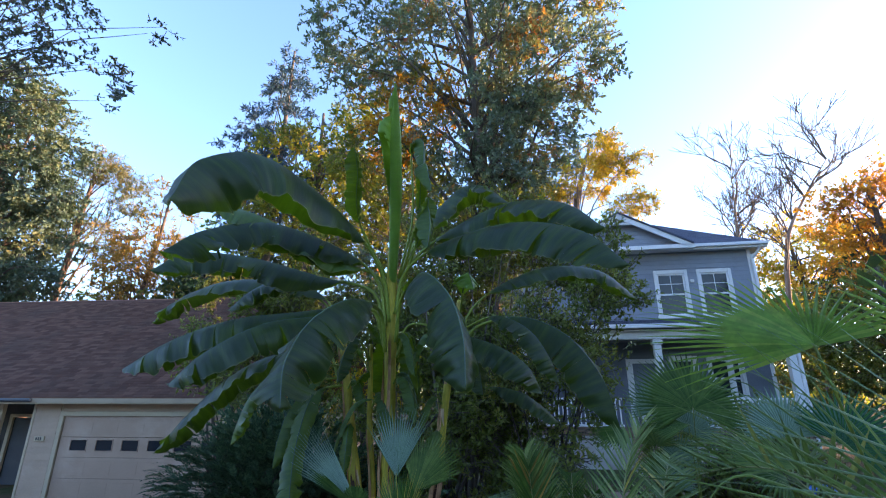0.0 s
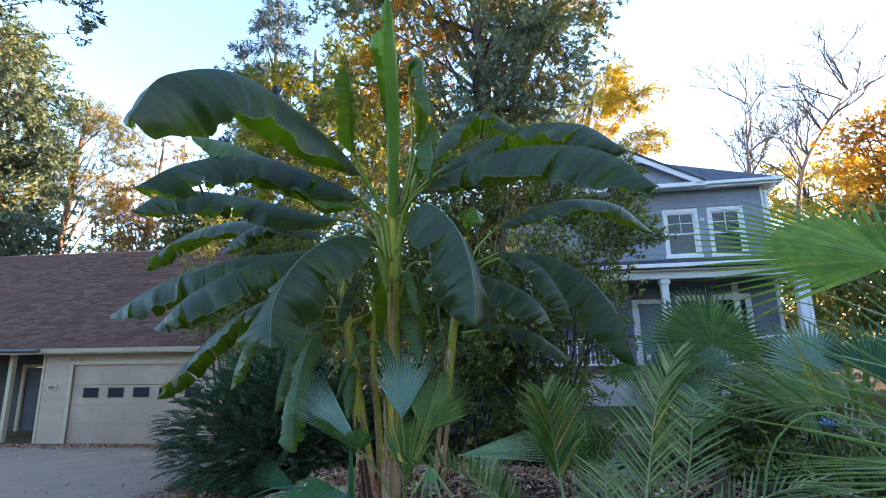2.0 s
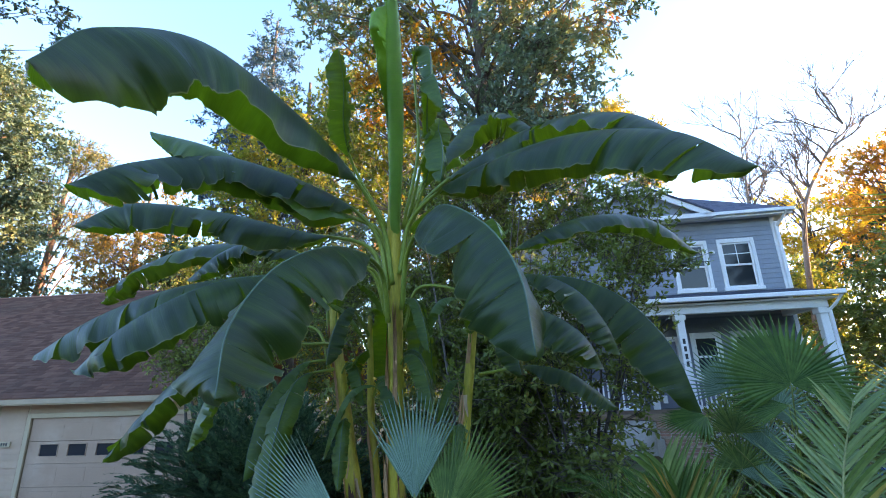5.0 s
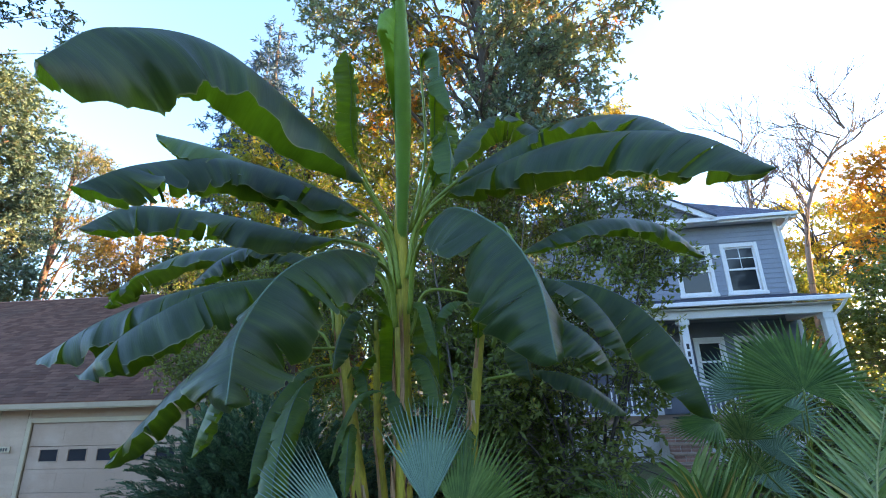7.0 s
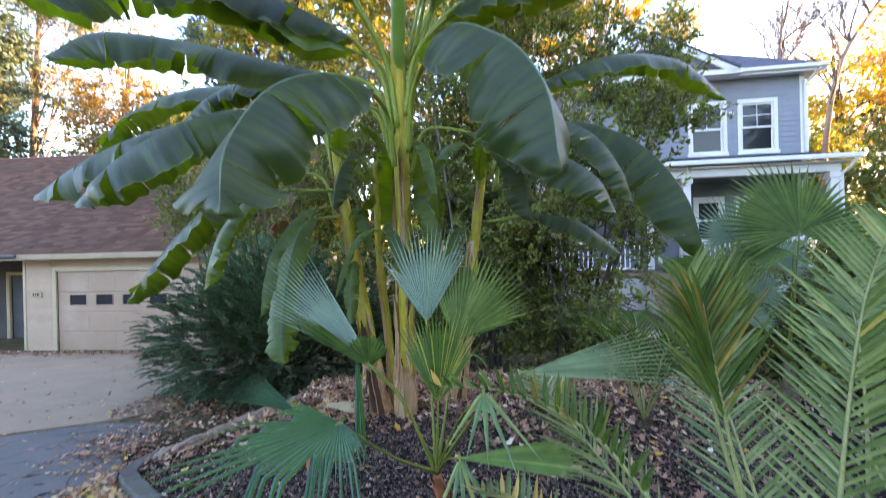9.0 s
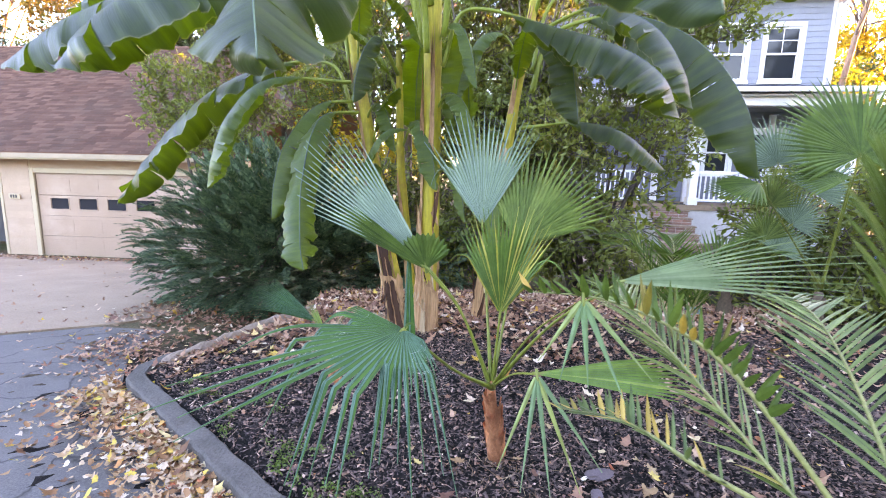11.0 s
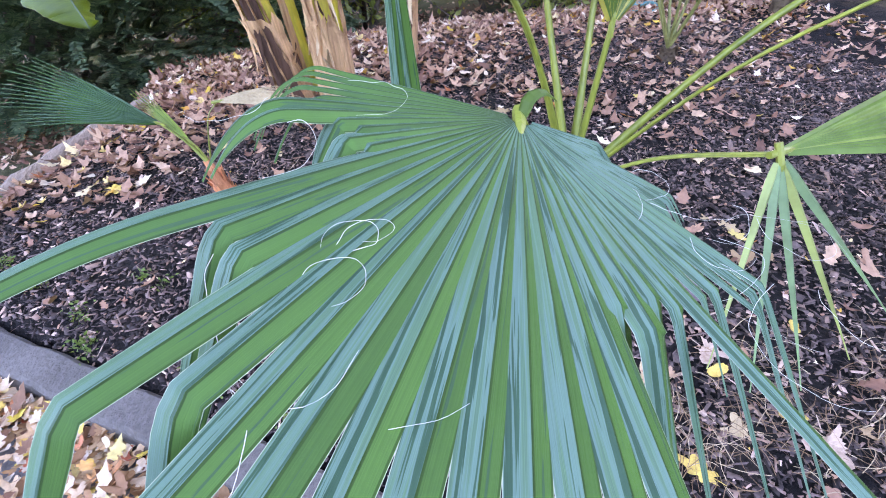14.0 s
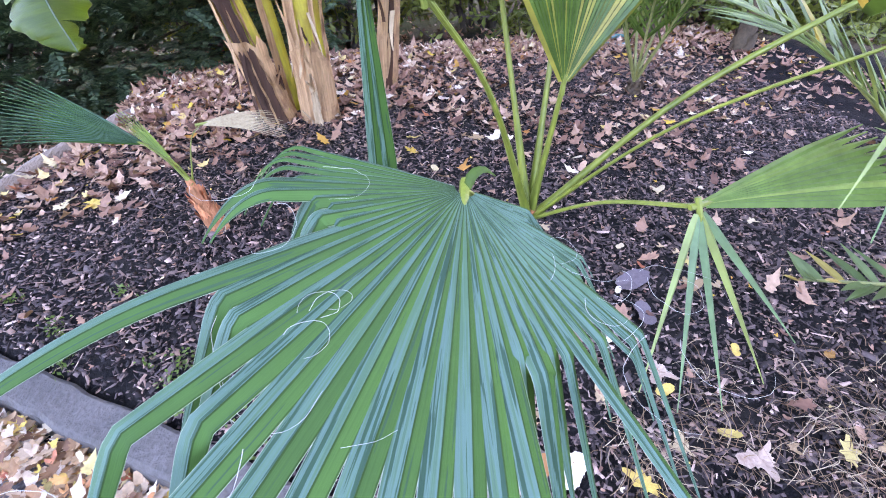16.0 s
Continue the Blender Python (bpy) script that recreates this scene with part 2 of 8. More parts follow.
def fan_material(name, green, bloom_sheen, streak, through_light=0.22, glow=1.6):
    """Pleated fan: one face of each pleat carries a pale waxy coat with sky sheen painted in, rubbed into streaks; the
    other is plain green.
    """
    m, t, b, out = nodes_of(name)
    uv = t.nodes.new("ShaderNodeUVMap")
    split = t.nodes.new("ShaderNodeSeparateXYZ")
    t.links.new(uv.outputs[0], split.inputs[0])
    mp = t.nodes.new("ShaderNodeMapping")
    mp.inputs["Scale"].default_value = (4.2, 3.4, 1.0)
    t.links.new(uv.outputs[0], mp.inputs[0])
    info = t.nodes.new("ShaderNodeObjectInfo")
    geo = t.nodes.new("ShaderNodeNewGeometry")
    sm = t.nodes.new("ShaderNodeMath")
    sm.operation = 'ADD'
    t.links.new(info.outputs["Random"], sm.inputs[0])
    t.links.new(geo.outputs["Random Per Island"], sm.inputs[1])
    off = t.nodes.new("ShaderNodeVectorMath")
    off.operation = 'MULTIPLY_ADD'
    off.inputs[1].default_value = (37.0, 53.0, 11.0)
    t.links.new(sm.outputs[0], off.inputs[0])
    t.links.new(mp.outputs[0], off.inputs[2])
    n1 = node(t, "ShaderNodeTexNoise", Scale=1.0, Detail=3.0)
    t.links.new(off.outputs[0], n1.inputs["Vector"])
    mp2 = t.nodes.new("ShaderNodeMapping")
    mp2.inputs["Scale"].default_value = (4.0, 34.0, 1.0)
    t.links.new(uv.outputs[0], mp2.inputs[0])
    lines = node(t, "ShaderNodeTexNoise", Scale=1.0, Detail=2.0)
    t.links.new(mp2.outputs[0], lines.inputs["Vector"])
    wr = t.nodes.new("ShaderNodeMath")
    wr.operation = 'FRACT'
    t.links.new(sm.outputs[0], wr.inputs[0])
    g = mixed(t, 1.0, green, ramp(t, wr.outputs[0], ((0.0, (0.8, 0.85, 0.85)), (1.0, (1.25, 1.2, 1.1)))), 'MULTIPLY')
    half = t.nodes.new("ShaderNodeMapRange")
    half.inputs[1].default_value, half.inputs[2].default_value = -1.0, 1.0
    t.links.new(split.outputs[1], half.inputs[0])
    side = ramp(t, half.outputs[0], ((0.49, (1, 1, 1)), (0.51, (0, 0, 0))))
    rib = ramp(t, half.outputs[0], ((0.0, (0, 0, 0)), (0.505, (0, 0, 0)), (0.515, (0.9, 0.9, 0.9)), (0.56, (0.9, 0.9, 0.9)), (0.575, (0, 0, 0)), (0.93, (0, 0, 0)), (0.94, (0.8, 0.8, 0.8)), (0.975, (0.8, 0.8, 0.8)), (0.98, (0, 0, 0))))
    margin = ramp(t, half.outputs[0], ((0.0, (0.8, 0.8, 0.8)), (0.012, (0.8, 0.8, 0.8)), (0.018, (0, 0, 0)), (0.985, (0, 0, 0)), (0.99, (0.8, 0.8, 0.8))))
    bloom_sheen2 = mixed(t, ramp(t, n1.outputs[0], ((0.40, (0.85, 0.85, 0.85)), (0.48, (0, 0, 0)))), bloom_sheen, mixed(t, 0.5, bloom_sheen, g))
    wax_sheen = mixed(t, ramp(t, n1.outputs[0], ((0.538, (0, 0, 0)), (0.551, (1, 1, 1)))), bloom_sheen2, streak)
    g = mixed(t, ramp(t, n1.outputs[0], ((0.385, (0.75, 0.75, 0.75)), (0.397, (0, 0, 0)))), g, streak)
    col = mixed(t, side, g, wax_sheen)
    col = mixed(t, rib, col, tuple(v * 0.35 for v in green))
    col = mixed(t, margin, col, (0.34, 0.38, 0.27))
    col = mixed(t, 1.0, col, ramp(t, lines.outputs[0], ((0.3, (0.82, 0.82, 0.82)), (0.7, (1.15, 1.15, 1.12)))), 'MULTIPLY')
    t.links.new(col, b.inputs["Base Color"])
    b.inputs["Roughness"].default_value = 0.5
    b.inputs["Specular IOR Level"].default_value = 0.13
    bp = node(t, "ShaderNodeBump", Strength=0.3, Distance=0.002)
    t.links.new(lines.outputs[0], bp.inputs["Height"])
    t.links.new(bp.outputs[0], b.inputs["Normal"])
    tr = t.nodes.new("ShaderNodeBsdfTranslucent")
    t.links.new(mixed(t, 1.0, g, (glow, glow * 1.05, glow * 0.7), 'MULTIPLY'), tr.inputs[0])
    mx = t.nodes.new("ShaderNodeMixShader")
    mx.inputs[0].default_value = through_light
    t.links.new(b.outputs[0], mx.inputs[1])
    t.links.new(tr.outputs[0], mx.inputs[2])
    t.links.new(mx.outputs[0], out.inputs[0])
    return m


def glass_material(name, tint=(0.02, 0.025, 0.03)):
    m, t, b, out = nodes_of(name)
    b.inputs["Base Color"].default_value = (*tint, 1)
    b.inputs["Roughness"].default_value = 0.06
    b.inputs["Specular IOR Level"].default_value = 0.45
    co = coords(t)
    bp = node(t, "ShaderNodeBump", Strength=0.04, Distance=0.01)
    t.links.new(noise_at(t, co, 1.3, 2.0), bp.inputs["Height"])
    t.links.new(bp.outputs[0], b.inputs["Normal"])
    return m


M_BANANA = banana_blade_material("banana leaf", (0.0145, 0.034, 0.0145), (0.028, 0.052, 0.021), (0.075, 0.13, 0.018))
M_BANANA_MID = banana_blade_material("small banana leaf", (0.030, 0.074, 0.015), (0.057, 0.116, 0.022), (0.092, 0.147, 0.017), 0.3)
M_BANANA_NEW = banana_blade_material("young banana leaf", (0.085, 0.20, 0.03), (0.14, 0.27, 0.045), (0.15, 0.28, 0.04), 0.25)
M_RIB = surface("leaf rib", (0.120, 0.187, 0.017), (0.252, 0.297, 0.032), 6.0, 0.45, 0.2, 80.0, stretch=(1, 1, 0.3))
M_RIB_DARK = surface("leaf midrib", (0.035, 0.085, 0.035), (0.06, 0.12, 0.045), 6.0, 0.5, 0.2, 80.0)
M_PSTEM = surface("pseudostem", (0.260, 0.228, 0.018), (0.598, 0.420, 0.036), 7.0, 0.6, 0.4, 60.0, dirt=(0.286, 0.120, 0.028), stretch=(1, 1, 0.14))
M_SHEATH = surface("dry leaf sheath", (0.305, 0.120, 0.046), (0.727, 0.378, 0.190), 16.0, 0.85, 0.9, 70.0, dirt=(0.188, 0.069, 0.028), stretch=(1, 1, 0.06))
M_SHEATH_PALE = surface("torn pale sheath", (0.448, 0.268, 0.146), (0.704, 0.465, 0.279), 9.0, 0.85, 0.6, 70.0, stretch=(1, 1, 0.06))
M_SHEATH_DARK = surface("rotten leaf sheath", (0.040, 0.012, 0.006), (0.115, 0.040, 0.018), 9.0, 0.92, 0.7, 70.0, stretch=(1, 1, 0.06))
M_FAN = fan_material("fan palm leaf", (0.024, 0.112, 0.026), (0.058, 0.155, 0.113), (0.012, 0.066, 0.038), 0.18, 1.4)
M_FAN_HANG = foliage("hanging fan segment", ((0.0, (0.09, 0.19, 0.07)), (0.7, (0.14, 0.26, 0.13)), (1.0, (0.26, 0.30, 0.09))), 0.25, 0.5, True, 14.0, 1.5, None, 0.25)
M_FAN_BLUE = fan_material("glaucous fan palm leaf", (0.14, 0.24, 0.15), (0.23, 0.34, 0.255), (0.15, 0.24, 0.18), 0.18, 1.2)
M_FAN_MID = foliage("green fan palm leaf", ((0.0, (0.066, 0.121, 0.027)), (1.0, (0.144, 0.209, 0.052))), 0.25, 0.5, True, 14.0, 1.5, None, 0.2)
M_FAN_PALE = foliage("pale green fan palm leaf", ((0.0, (0.12, 0.20, 0.09)), (1.0, (0.24, 0.31, 0.17))), 0.3, 0.45, True, 14.0, 1.5, None, 0.2)
# two lit copies of the leaf: sun and backlight are in their colour
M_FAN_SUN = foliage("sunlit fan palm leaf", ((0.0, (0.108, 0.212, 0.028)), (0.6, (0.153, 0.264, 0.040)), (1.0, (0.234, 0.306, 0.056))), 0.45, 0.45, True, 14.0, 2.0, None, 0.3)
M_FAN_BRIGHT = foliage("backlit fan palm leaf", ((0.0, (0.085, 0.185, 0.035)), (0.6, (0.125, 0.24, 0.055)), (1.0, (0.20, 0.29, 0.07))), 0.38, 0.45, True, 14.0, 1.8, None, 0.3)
M_FAN_YELLOW = foliage("yellow striped fan palm leaf", ((0.0, (0.045, 0.12, 0.022)), (0.72, (0.075, 0.16, 0.028)), (0.76, (0.42, 0.33, 0.06)), (1.0, (0.32, 0.28, 0.07))), 0.3, 0.42, True, 14.0, 1.7, None, 0.4)
M_FAN_DARK = foliage("dark fan palm leaf", ((0.0, (0.035, 0.085, 0.016)), (1.0, (0.075, 0.14, 0.028))), 0.25, 0.5, True, 14.0, 1.6, None, 0.15)
M_PINNATE_DRY = foliage("feather leaflet with dried tips", ((0.0, (0.05, 0.10, 0.03)), (0.76, (0.10, 0.15, 0.05)), (0.82, (0.42, 0.24, 0.05)), (1.0, (0.50, 0.30, 0.08))), 0.25, 0.45, True, 14.0, 1.4)
M_FROND_DARK = foliage("dark feather leaflet", ((0.0, (0.038, 0.086, 0.017)), (0.8, (0.081, 0.143, 0.031)), (0.9, (0.270, 0.143, 0.036)), (1.0, (0.486, 0.260, 0.060))), 0.25, 0.45, True, 14.0, 1.5, None, 0.15)
M_PINNATE = foliage("feather palm leaflet", ((0.0, (0.066, 0.121, 0.027)), (0.6, (0.132, 0.196, 0.058)), (0.96, (0.228, 0.276, 0.100)), (1.0, (0.504, 0.310, 0.063))), 0.25, 0.40, True, 14.0, 1.5, None, 0.4)
M_PETIOLE = surface("palm stalk", (0.076, 0.120, 0.017), (0.221, 0.240, 0.035), 5.0, 0.42, 0.15, 70.0, stretch=(1, 1, 0.2))
M_RACHIS = surface("feather palm rib", (0.13, 0.16, 0.04), (0.30, 0.27, 0.09), 5.0, 0.45, 0.15, 70.0)
M_FIBRE = surface("palm trunk fibre", (0.46, 0.085, 0.03), (0.76, 0.28, 0.12), 18.0, 0.85, 1.0, 110.0, dirt=(0.38, 0.12, 0.05), stretch=(1, 1, 0.2), vary=0.3)
M_SKIRT = surface("dead palm leaf", (0.07, 0.042, 0.026), (0.17, 0.105, 0.06), 9.0, 0.85, 0.4, 60.0)
M_DRY = surface("dry straw", (0.302, 0.198, 0.102), (0.432, 0.310, 0.180), 9.0, 0.8, 0.4, 80.0)
M_THREAD = surface("leaf thread", (0.38, 0.36, 0.29), (0.58, 0.55, 0.46), 9.0, 0.7, 0.1, 80.0)
M_EVERGREEN = foliage("evergreen spray", ((0.0, (0.035, 0.082, 0.045)), (0.6, (0.07, 0.14, 0.076)), (1.0, (0.13, 0.22, 0.12))), 0.18, 0.6, True, 30.0, 1.2, None, 0.2)
M_SHRUB = foliage("shrub leaf", ((0.0, (0.081, 0.120, 0.028)), (0.55, (0.152, 0.185, 0.045)), (0.9, (0.254, 0.275, 0.082)), (1.0, (0.406, 0.275, 0.075))), 0.35, 0.42, True, 30.0, 1.7, patch=0.9)
M_OAK = foliage("oak leaf in autumn", ((0.0, (0.105, 0.160, 0.142)), (0.5, (0.175, 0.228, 0.174)), (0.75, (0.262, 0.247, 0.132)), (0.9, (0.499, 0.225, 0.085)), (1.0, (0.427, 0.069, 0.065))), 0.35, 0.5, True, 30.0, 1.6, patch=0.7)
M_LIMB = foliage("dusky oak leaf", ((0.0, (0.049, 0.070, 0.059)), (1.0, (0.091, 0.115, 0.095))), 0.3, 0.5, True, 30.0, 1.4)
M_ORANGE = foliage("orange autumn leaf", ((0.0, (0.24, 0.10, 0.02)), (0.5, (0.52, 0.23, 0.04)), (1.0, (0.58, 0.34, 0.05))), 0.5, 0.5, True, 30.0, 1.7, patch=0.6)
# bluish stops paint distance haze, the last golden ones patches of sun
M_HAZY = foliage("olive tree leaf with painted haze", ((0.0, (0.063, 0.110, 0.093)), (0.6, (0.106, 0.161, 0.112)), (0.92, (0.193, 0.214, 0.105)), (1.0, (0.325, 0.240, 0.082))), 0.25, 0.6, True, 30.0, 1.3, None, 0.1, patch=0.35)
M_GOLD = foliage("brown-gold autumn leaf", ((0.0, (0.119, 0.093, 0.030)), (0.5, (0.255, 0.162, 0.043)), (1.0, (0.374, 0.221, 0.051))), 0.35, 0.5, True, 30.0, 1.4, patch=0.4)
# autumn yellow; on the pine and the glimpsed tree it paints low sun
M_YELLOW = foliage("yellow leaf of autumn and low sun", ((0.0, (0.20, 0.18, 0.03)), (0.4, (0.44, 0.30, 0.04)), (1.0, (0.62, 0.44, 0.06))), 0.5, 0.5, True, 30.0, 1.7, patch=0.5)
# besides real yellowing, the gold stops paint backlight the sun lamp misses
M_OLIVE = foliage("yellowing leaf with painted backlight", ((0.0, (0.055, 0.10, 0.03)), (0.45, (0.15, 0.175, 0.04)), (0.8, (0.36, 0.28, 0.05)), (1.0, (0.46, 0.24, 0.04))), 0.45, 0.5, True, 30.0, 1.7, patch=0.45)
M_GREENTREE = foliage("green tree leaf", ((0.0, (0.035, 0.072, 0.038)), (0.6, (0.075, 0.12, 0.045)), (0.9, (0.20, 0.19, 0.035)), (1.0, (0.36, 0.20, 0.03))), 0.25, 0.5, True, 30.0, 1.3, patch=0.35)
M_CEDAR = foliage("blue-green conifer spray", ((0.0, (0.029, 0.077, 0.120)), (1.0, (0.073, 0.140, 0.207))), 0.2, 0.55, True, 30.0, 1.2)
M_BARK = surface("bark", (0.06, 0.045, 0.035), (0.15, 0.115, 0.09), 6.0, 0.9, 0.9, 40.0, stretch=(1, 1, 0.25), depth=0.02)
M_BARK_PALE = surface("pale bark", (0.16, 0.11, 0.08), (0.30, 0.22, 0.16), 5.0, 0.9, 0.8, 40.0, stretch=(1, 1, 0.25), depth=0.02)
M_BARK_RED = surface("reddish pine bark", (0.10, 0.065, 0.05), (0.19, 0.12, 0.09), 5.0, 0.9, 0.8, 40.0, stretch=(1, 1, 0.25), depth=0.02)
# low sun on the needles is painted by the gold stops
M_PINE = foliage("pine needles in low sun", ((0.0, (0.054, 0.101, 0.068)), (0.5, (0.144, 0.162, 0.082)), (1.0, (0.324, 0.243, 0.082))), 0.3, 0.5, True, 30.0, 1.4, patch=0.4)
M_CONCRETE = surface("concrete drive", (0.235, 0.147, 0.094), (0.345, 0.223, 0.146), 1.2, 0.9, 0.6, 60.0, dirt=(0.125, 0.087, 0.058))


def cracked_paving():
    """Old dark paving with a net of cracks and washed-out patches."""
    m, t, b, out = nodes_of("cracked dark paving")
    co = coords(t)
    big, fine = noise_at(t, co, 1.6, 6.0, 0.65), noise_at(t, co, 90.0, 3.0, 0.7)
    warp = t.nodes.new("ShaderNodeVectorMath")
    warp.operation = 'MULTIPLY_ADD'
    nz = node(t, "ShaderNodeTexNoise", Scale=2.2, Detail=4.0)
    t.links.new(co, nz.inputs["Vector"])
    warp.inputs[1].default_value = (0.55, 0.55, 0.0)
    t.links.new(nz.outputs["Color"], warp.inputs[0])
    t.links.new(co, warp.inputs[2])
    vo = t.nodes.new("ShaderNodeTexVoronoi")
    vo.voronoi_dimensions, vo.feature = '2D', 'DISTANCE_TO_EDGE'
    vo.inputs["Scale"].default_value = 1.5
    t.links.new(warp.outputs[0], vo.inputs["Vector"])
    crack = ramp(t, vo.outputs["Distance"], ((0.0, (1, 1, 1)), (0.022, (0, 0, 0))))
    col = ramp(t, big, ((0.3, (0.07, 0.061, 0.056)), (0.7, (0.145, 0.128, 0.118))))
    col = mixed(t, 0.4, col, ramp(t, fine, ((0.3, (0.035, 0.034, 0.033)), (0.7, (0.20, 0.18, 0.165)))))
    col = mixed(t, crack, col, (0.03, 0.026, 0.024))
    t.links.new(col, b.inputs["Base Color"])
    b.inputs["Roughness"].default_value = 0.85
    hgt = mixed(t, crack, fine, (0.0, 0.0, 0.0))
    bp = node(t, "ShaderNodeBump", Strength=0.7, Distance=0.008)
    t.links.new(hgt, bp.inputs["Height"])
    t.links.new(bp.outputs[0], b.inputs["Normal"])
    return m


M_PAVING = cracked_paving()
M_SIDING_CREAM = surface("cream painted siding", (0.484, 0.308, 0.194), (0.567, 0.368, 0.244), 2.0, 0.6, 0.1, 60.0, dirt=(0.567, 0.405, 0.298), vary=0.04)
M_DOOR_CREAM = surface("cream garage door", (0.447, 0.278, 0.184), (0.520, 0.328, 0.224), 1.5, 0.5, 0.08, 60.0, dirt=(0.603, 0.419, 0.305))
M_TRIM_CREAM = surface("cream trim", (0.520, 0.387, 0.244), (0.590, 0.450, 0.289), 2.0, 0.55, 0.1, 60.0, dirt=(0.500, 0.405, 0.281))
M_FASCIA = surface("weathered cream fascia", (0.378, 0.267, 0.165), (0.462, 0.331, 0.210), 2.0, 0.6, 0.1, 60.0, dirt=(0.294, 0.202, 0.128))
M_ROOF_BROWN = surface("brown roof shingle", (0.186, 0.074, 0.043), (0.287, 0.122, 0.070), 3.0, 0.9, 0.7, 45.0, dirt=(0.138, 0.060, 0.037), vary=0.2)
M_ROOF_NAVY = surface("dark slate-blue shingle", (0.045, 0.058, 0.085), (0.085, 0.10, 0.14), 3.0, 0.9, 0.6, 45.0, vary=0.2)
M_SIDING_BLUE = surface("grey-blue siding", (0.22, 0.255, 0.30), (0.28, 0.315, 0.365), 2.0, 0.6, 0.1, 60.0, vary=0.05)
M_SHAKE = surface("grey-blue gable siding", (0.25, 0.29, 0.35), (0.33, 0.37, 0.43), 3.0, 0.7, 0.3, 60.0, vary=0.08)
M_WHITE = surface("white paint", (0.76, 0.76, 0.75), (0.83, 0.83, 0.82), 2.0, 0.45, 0.06, 60.0, dirt=(0.66, 0.65, 0.62))
# dark colour of gutter, door and box; indoors it paints unlit rooms
M_DARK = surface("dark paint and indoor shade", (0.06, 0.06, 0.065), (0.10, 0.10, 0.105), 2.0, 0.6, 0.1, 60.0)
# grey-blue siding colour darkened to paint in the porch roof's shade
M_PORCHWALL = surface("porch siding with shade painted in", (0.13, 0.15, 0.185), (0.18, 0.20, 0.24), 2.0, 0.6, 0.1, 60.0, vary=0.05)
M_BRICK = surface("red brick", (0.24, 0.11, 0.08), (0.38, 0.20, 0.15), 8.0, 0.85, 0.6, 60.0, vary=0.25)
M_STEP = surface("worn brown step", (0.20, 0.12, 0.08), (0.34, 0.22, 0.15), 8.0, 0.85, 0.5, 60.0, vary=0.15)
M_MORTAR = surface("mortar", (0.42, 0.39, 0.35), (0.52, 0.49, 0.45), 8.0, 0.9, 0.5, 60.0)
M_HEAP = foliage("bright fallen leaf", ((0.0, (0.20, 0.08, 0.045)), (0.25, (0.38, 0.17, 0.08)), (0.5, (0.56, 0.30, 0.16)), (0.72, (0.62, 0.42, 0.29)), (0.82, (0.70, 0.56, 0.46)), (0.9, (0.68, 0.46, 0.08)), (0.96, (0.70, 0.28, 0.11)), (1.0, (0.48, 0.09, 0.05))), 0.2, 0.65, True, 40.0, 1.0)
M_GLASS = glass_material("window glass")
M_INK = surface("black lettering", (0.02, 0.02, 0.022), (0.035, 0.035, 0.04), 8.0, 0.5, 0.1, 60.0)
M_BRASS = surface("dull brass", (0.25, 0.19, 0.10), (0.38, 0.30, 0.17), 8.0, 0.4, 0.2, 60.0, metal=0.8)
M_HOSE = surface("teal hose", (0.01, 0.16, 0.15), (0.02, 0.24, 0.22), 8.0, 0.4, 0.1, 60.0)
M_LITTER = foliage("fallen leaf", ((0.0, (0.119, 0.044, 0.031)), (0.25, (0.293, 0.122, 0.079)), (0.6, (0.456, 0.216, 0.137)), (0.86, (0.587, 0.323, 0.211)), (0.93, (0.782, 0.608, 0.476)), (0.97, (0.673, 0.392, 0.044)), (1.0, (0.456, 0.098, 0.049))), 0.15, 0.7, True, 40.0, 1.0)
M_FALLEN = foliage("large fallen leaf", ((0.0, (0.320, 0.162, 0.080)), (0.3, (0.500, 0.314, 0.176)), (0.6, (0.600, 0.437, 0.272)), (0.8, (0.620, 0.399, 0.040)), (1.0, (0.420, 0.133, 0.056))), 0.15, 0.65, False, 40.0, 1.0)
M_CHIP = foliage("bark mulch chip", ((0.0, (0.015, 0.010, 0.009)), (0.35, (0.043, 0.027, 0.024)), (0.6, (0.117, 0.076, 0.067)), (0.82, (0.196, 0.120, 0.100)), (0.95, (0.318, 0.166, 0.116)), (1.0, (0.651, 0.405, 0.318))), 0.0, 0.6, True, 60.0, 1.0, None, 0.2)
M_STRAW = foliage("brown straw", ((0.0, (0.12, 0.06, 0.032)), (0.6, (0.28, 0.15, 0.08)), (1.0, (0.55, 0.40, 0.26))), 0.1, 0.7, True, 60.0, 1.0)
M_LEAF_GOLD = surface("golden fallen leaf", (0.50, 0.27, 0.04), (0.68, 0.44, 0.10), 3.0, 0.65, 0.3, 14.0, dirt=(0.34, 0.15, 0.05))
M_LEAF_TAN = surface("tan fallen leaf", (0.34, 0.19, 0.13), (0.52, 0.34, 0.25), 3.0, 0.65, 0.3, 14.0, dirt=(0.24, 0.11, 0.07))
M_LEAF_CREAM = surface("cream fallen leaf", (0.62, 0.50, 0.36), (0.78, 0.70, 0.56), 3.0, 0.65, 0.3, 14.0, dirt=(0.50, 0.34, 0.18))
M_LEAF_MAUVE = surface("mauve fallen leaf", (0.085, 0.058, 0.060), (0.135, 0.094, 0.097), 3.0, 0.65, 0.3, 14.0)
M_WEED = foliage("small green weed", ((0.0, (0.05, 0.11, 0.02)), (1.0, (0.12, 0.20, 0.05))), 0.25, 0.5, True, 40.0, 1.2)
M_BAG = surface("blue plastic", (0.02, 0.16, 0.55), (0.05, 0.28, 0.70), 8.0, 0.35, 0.3, 40.0)
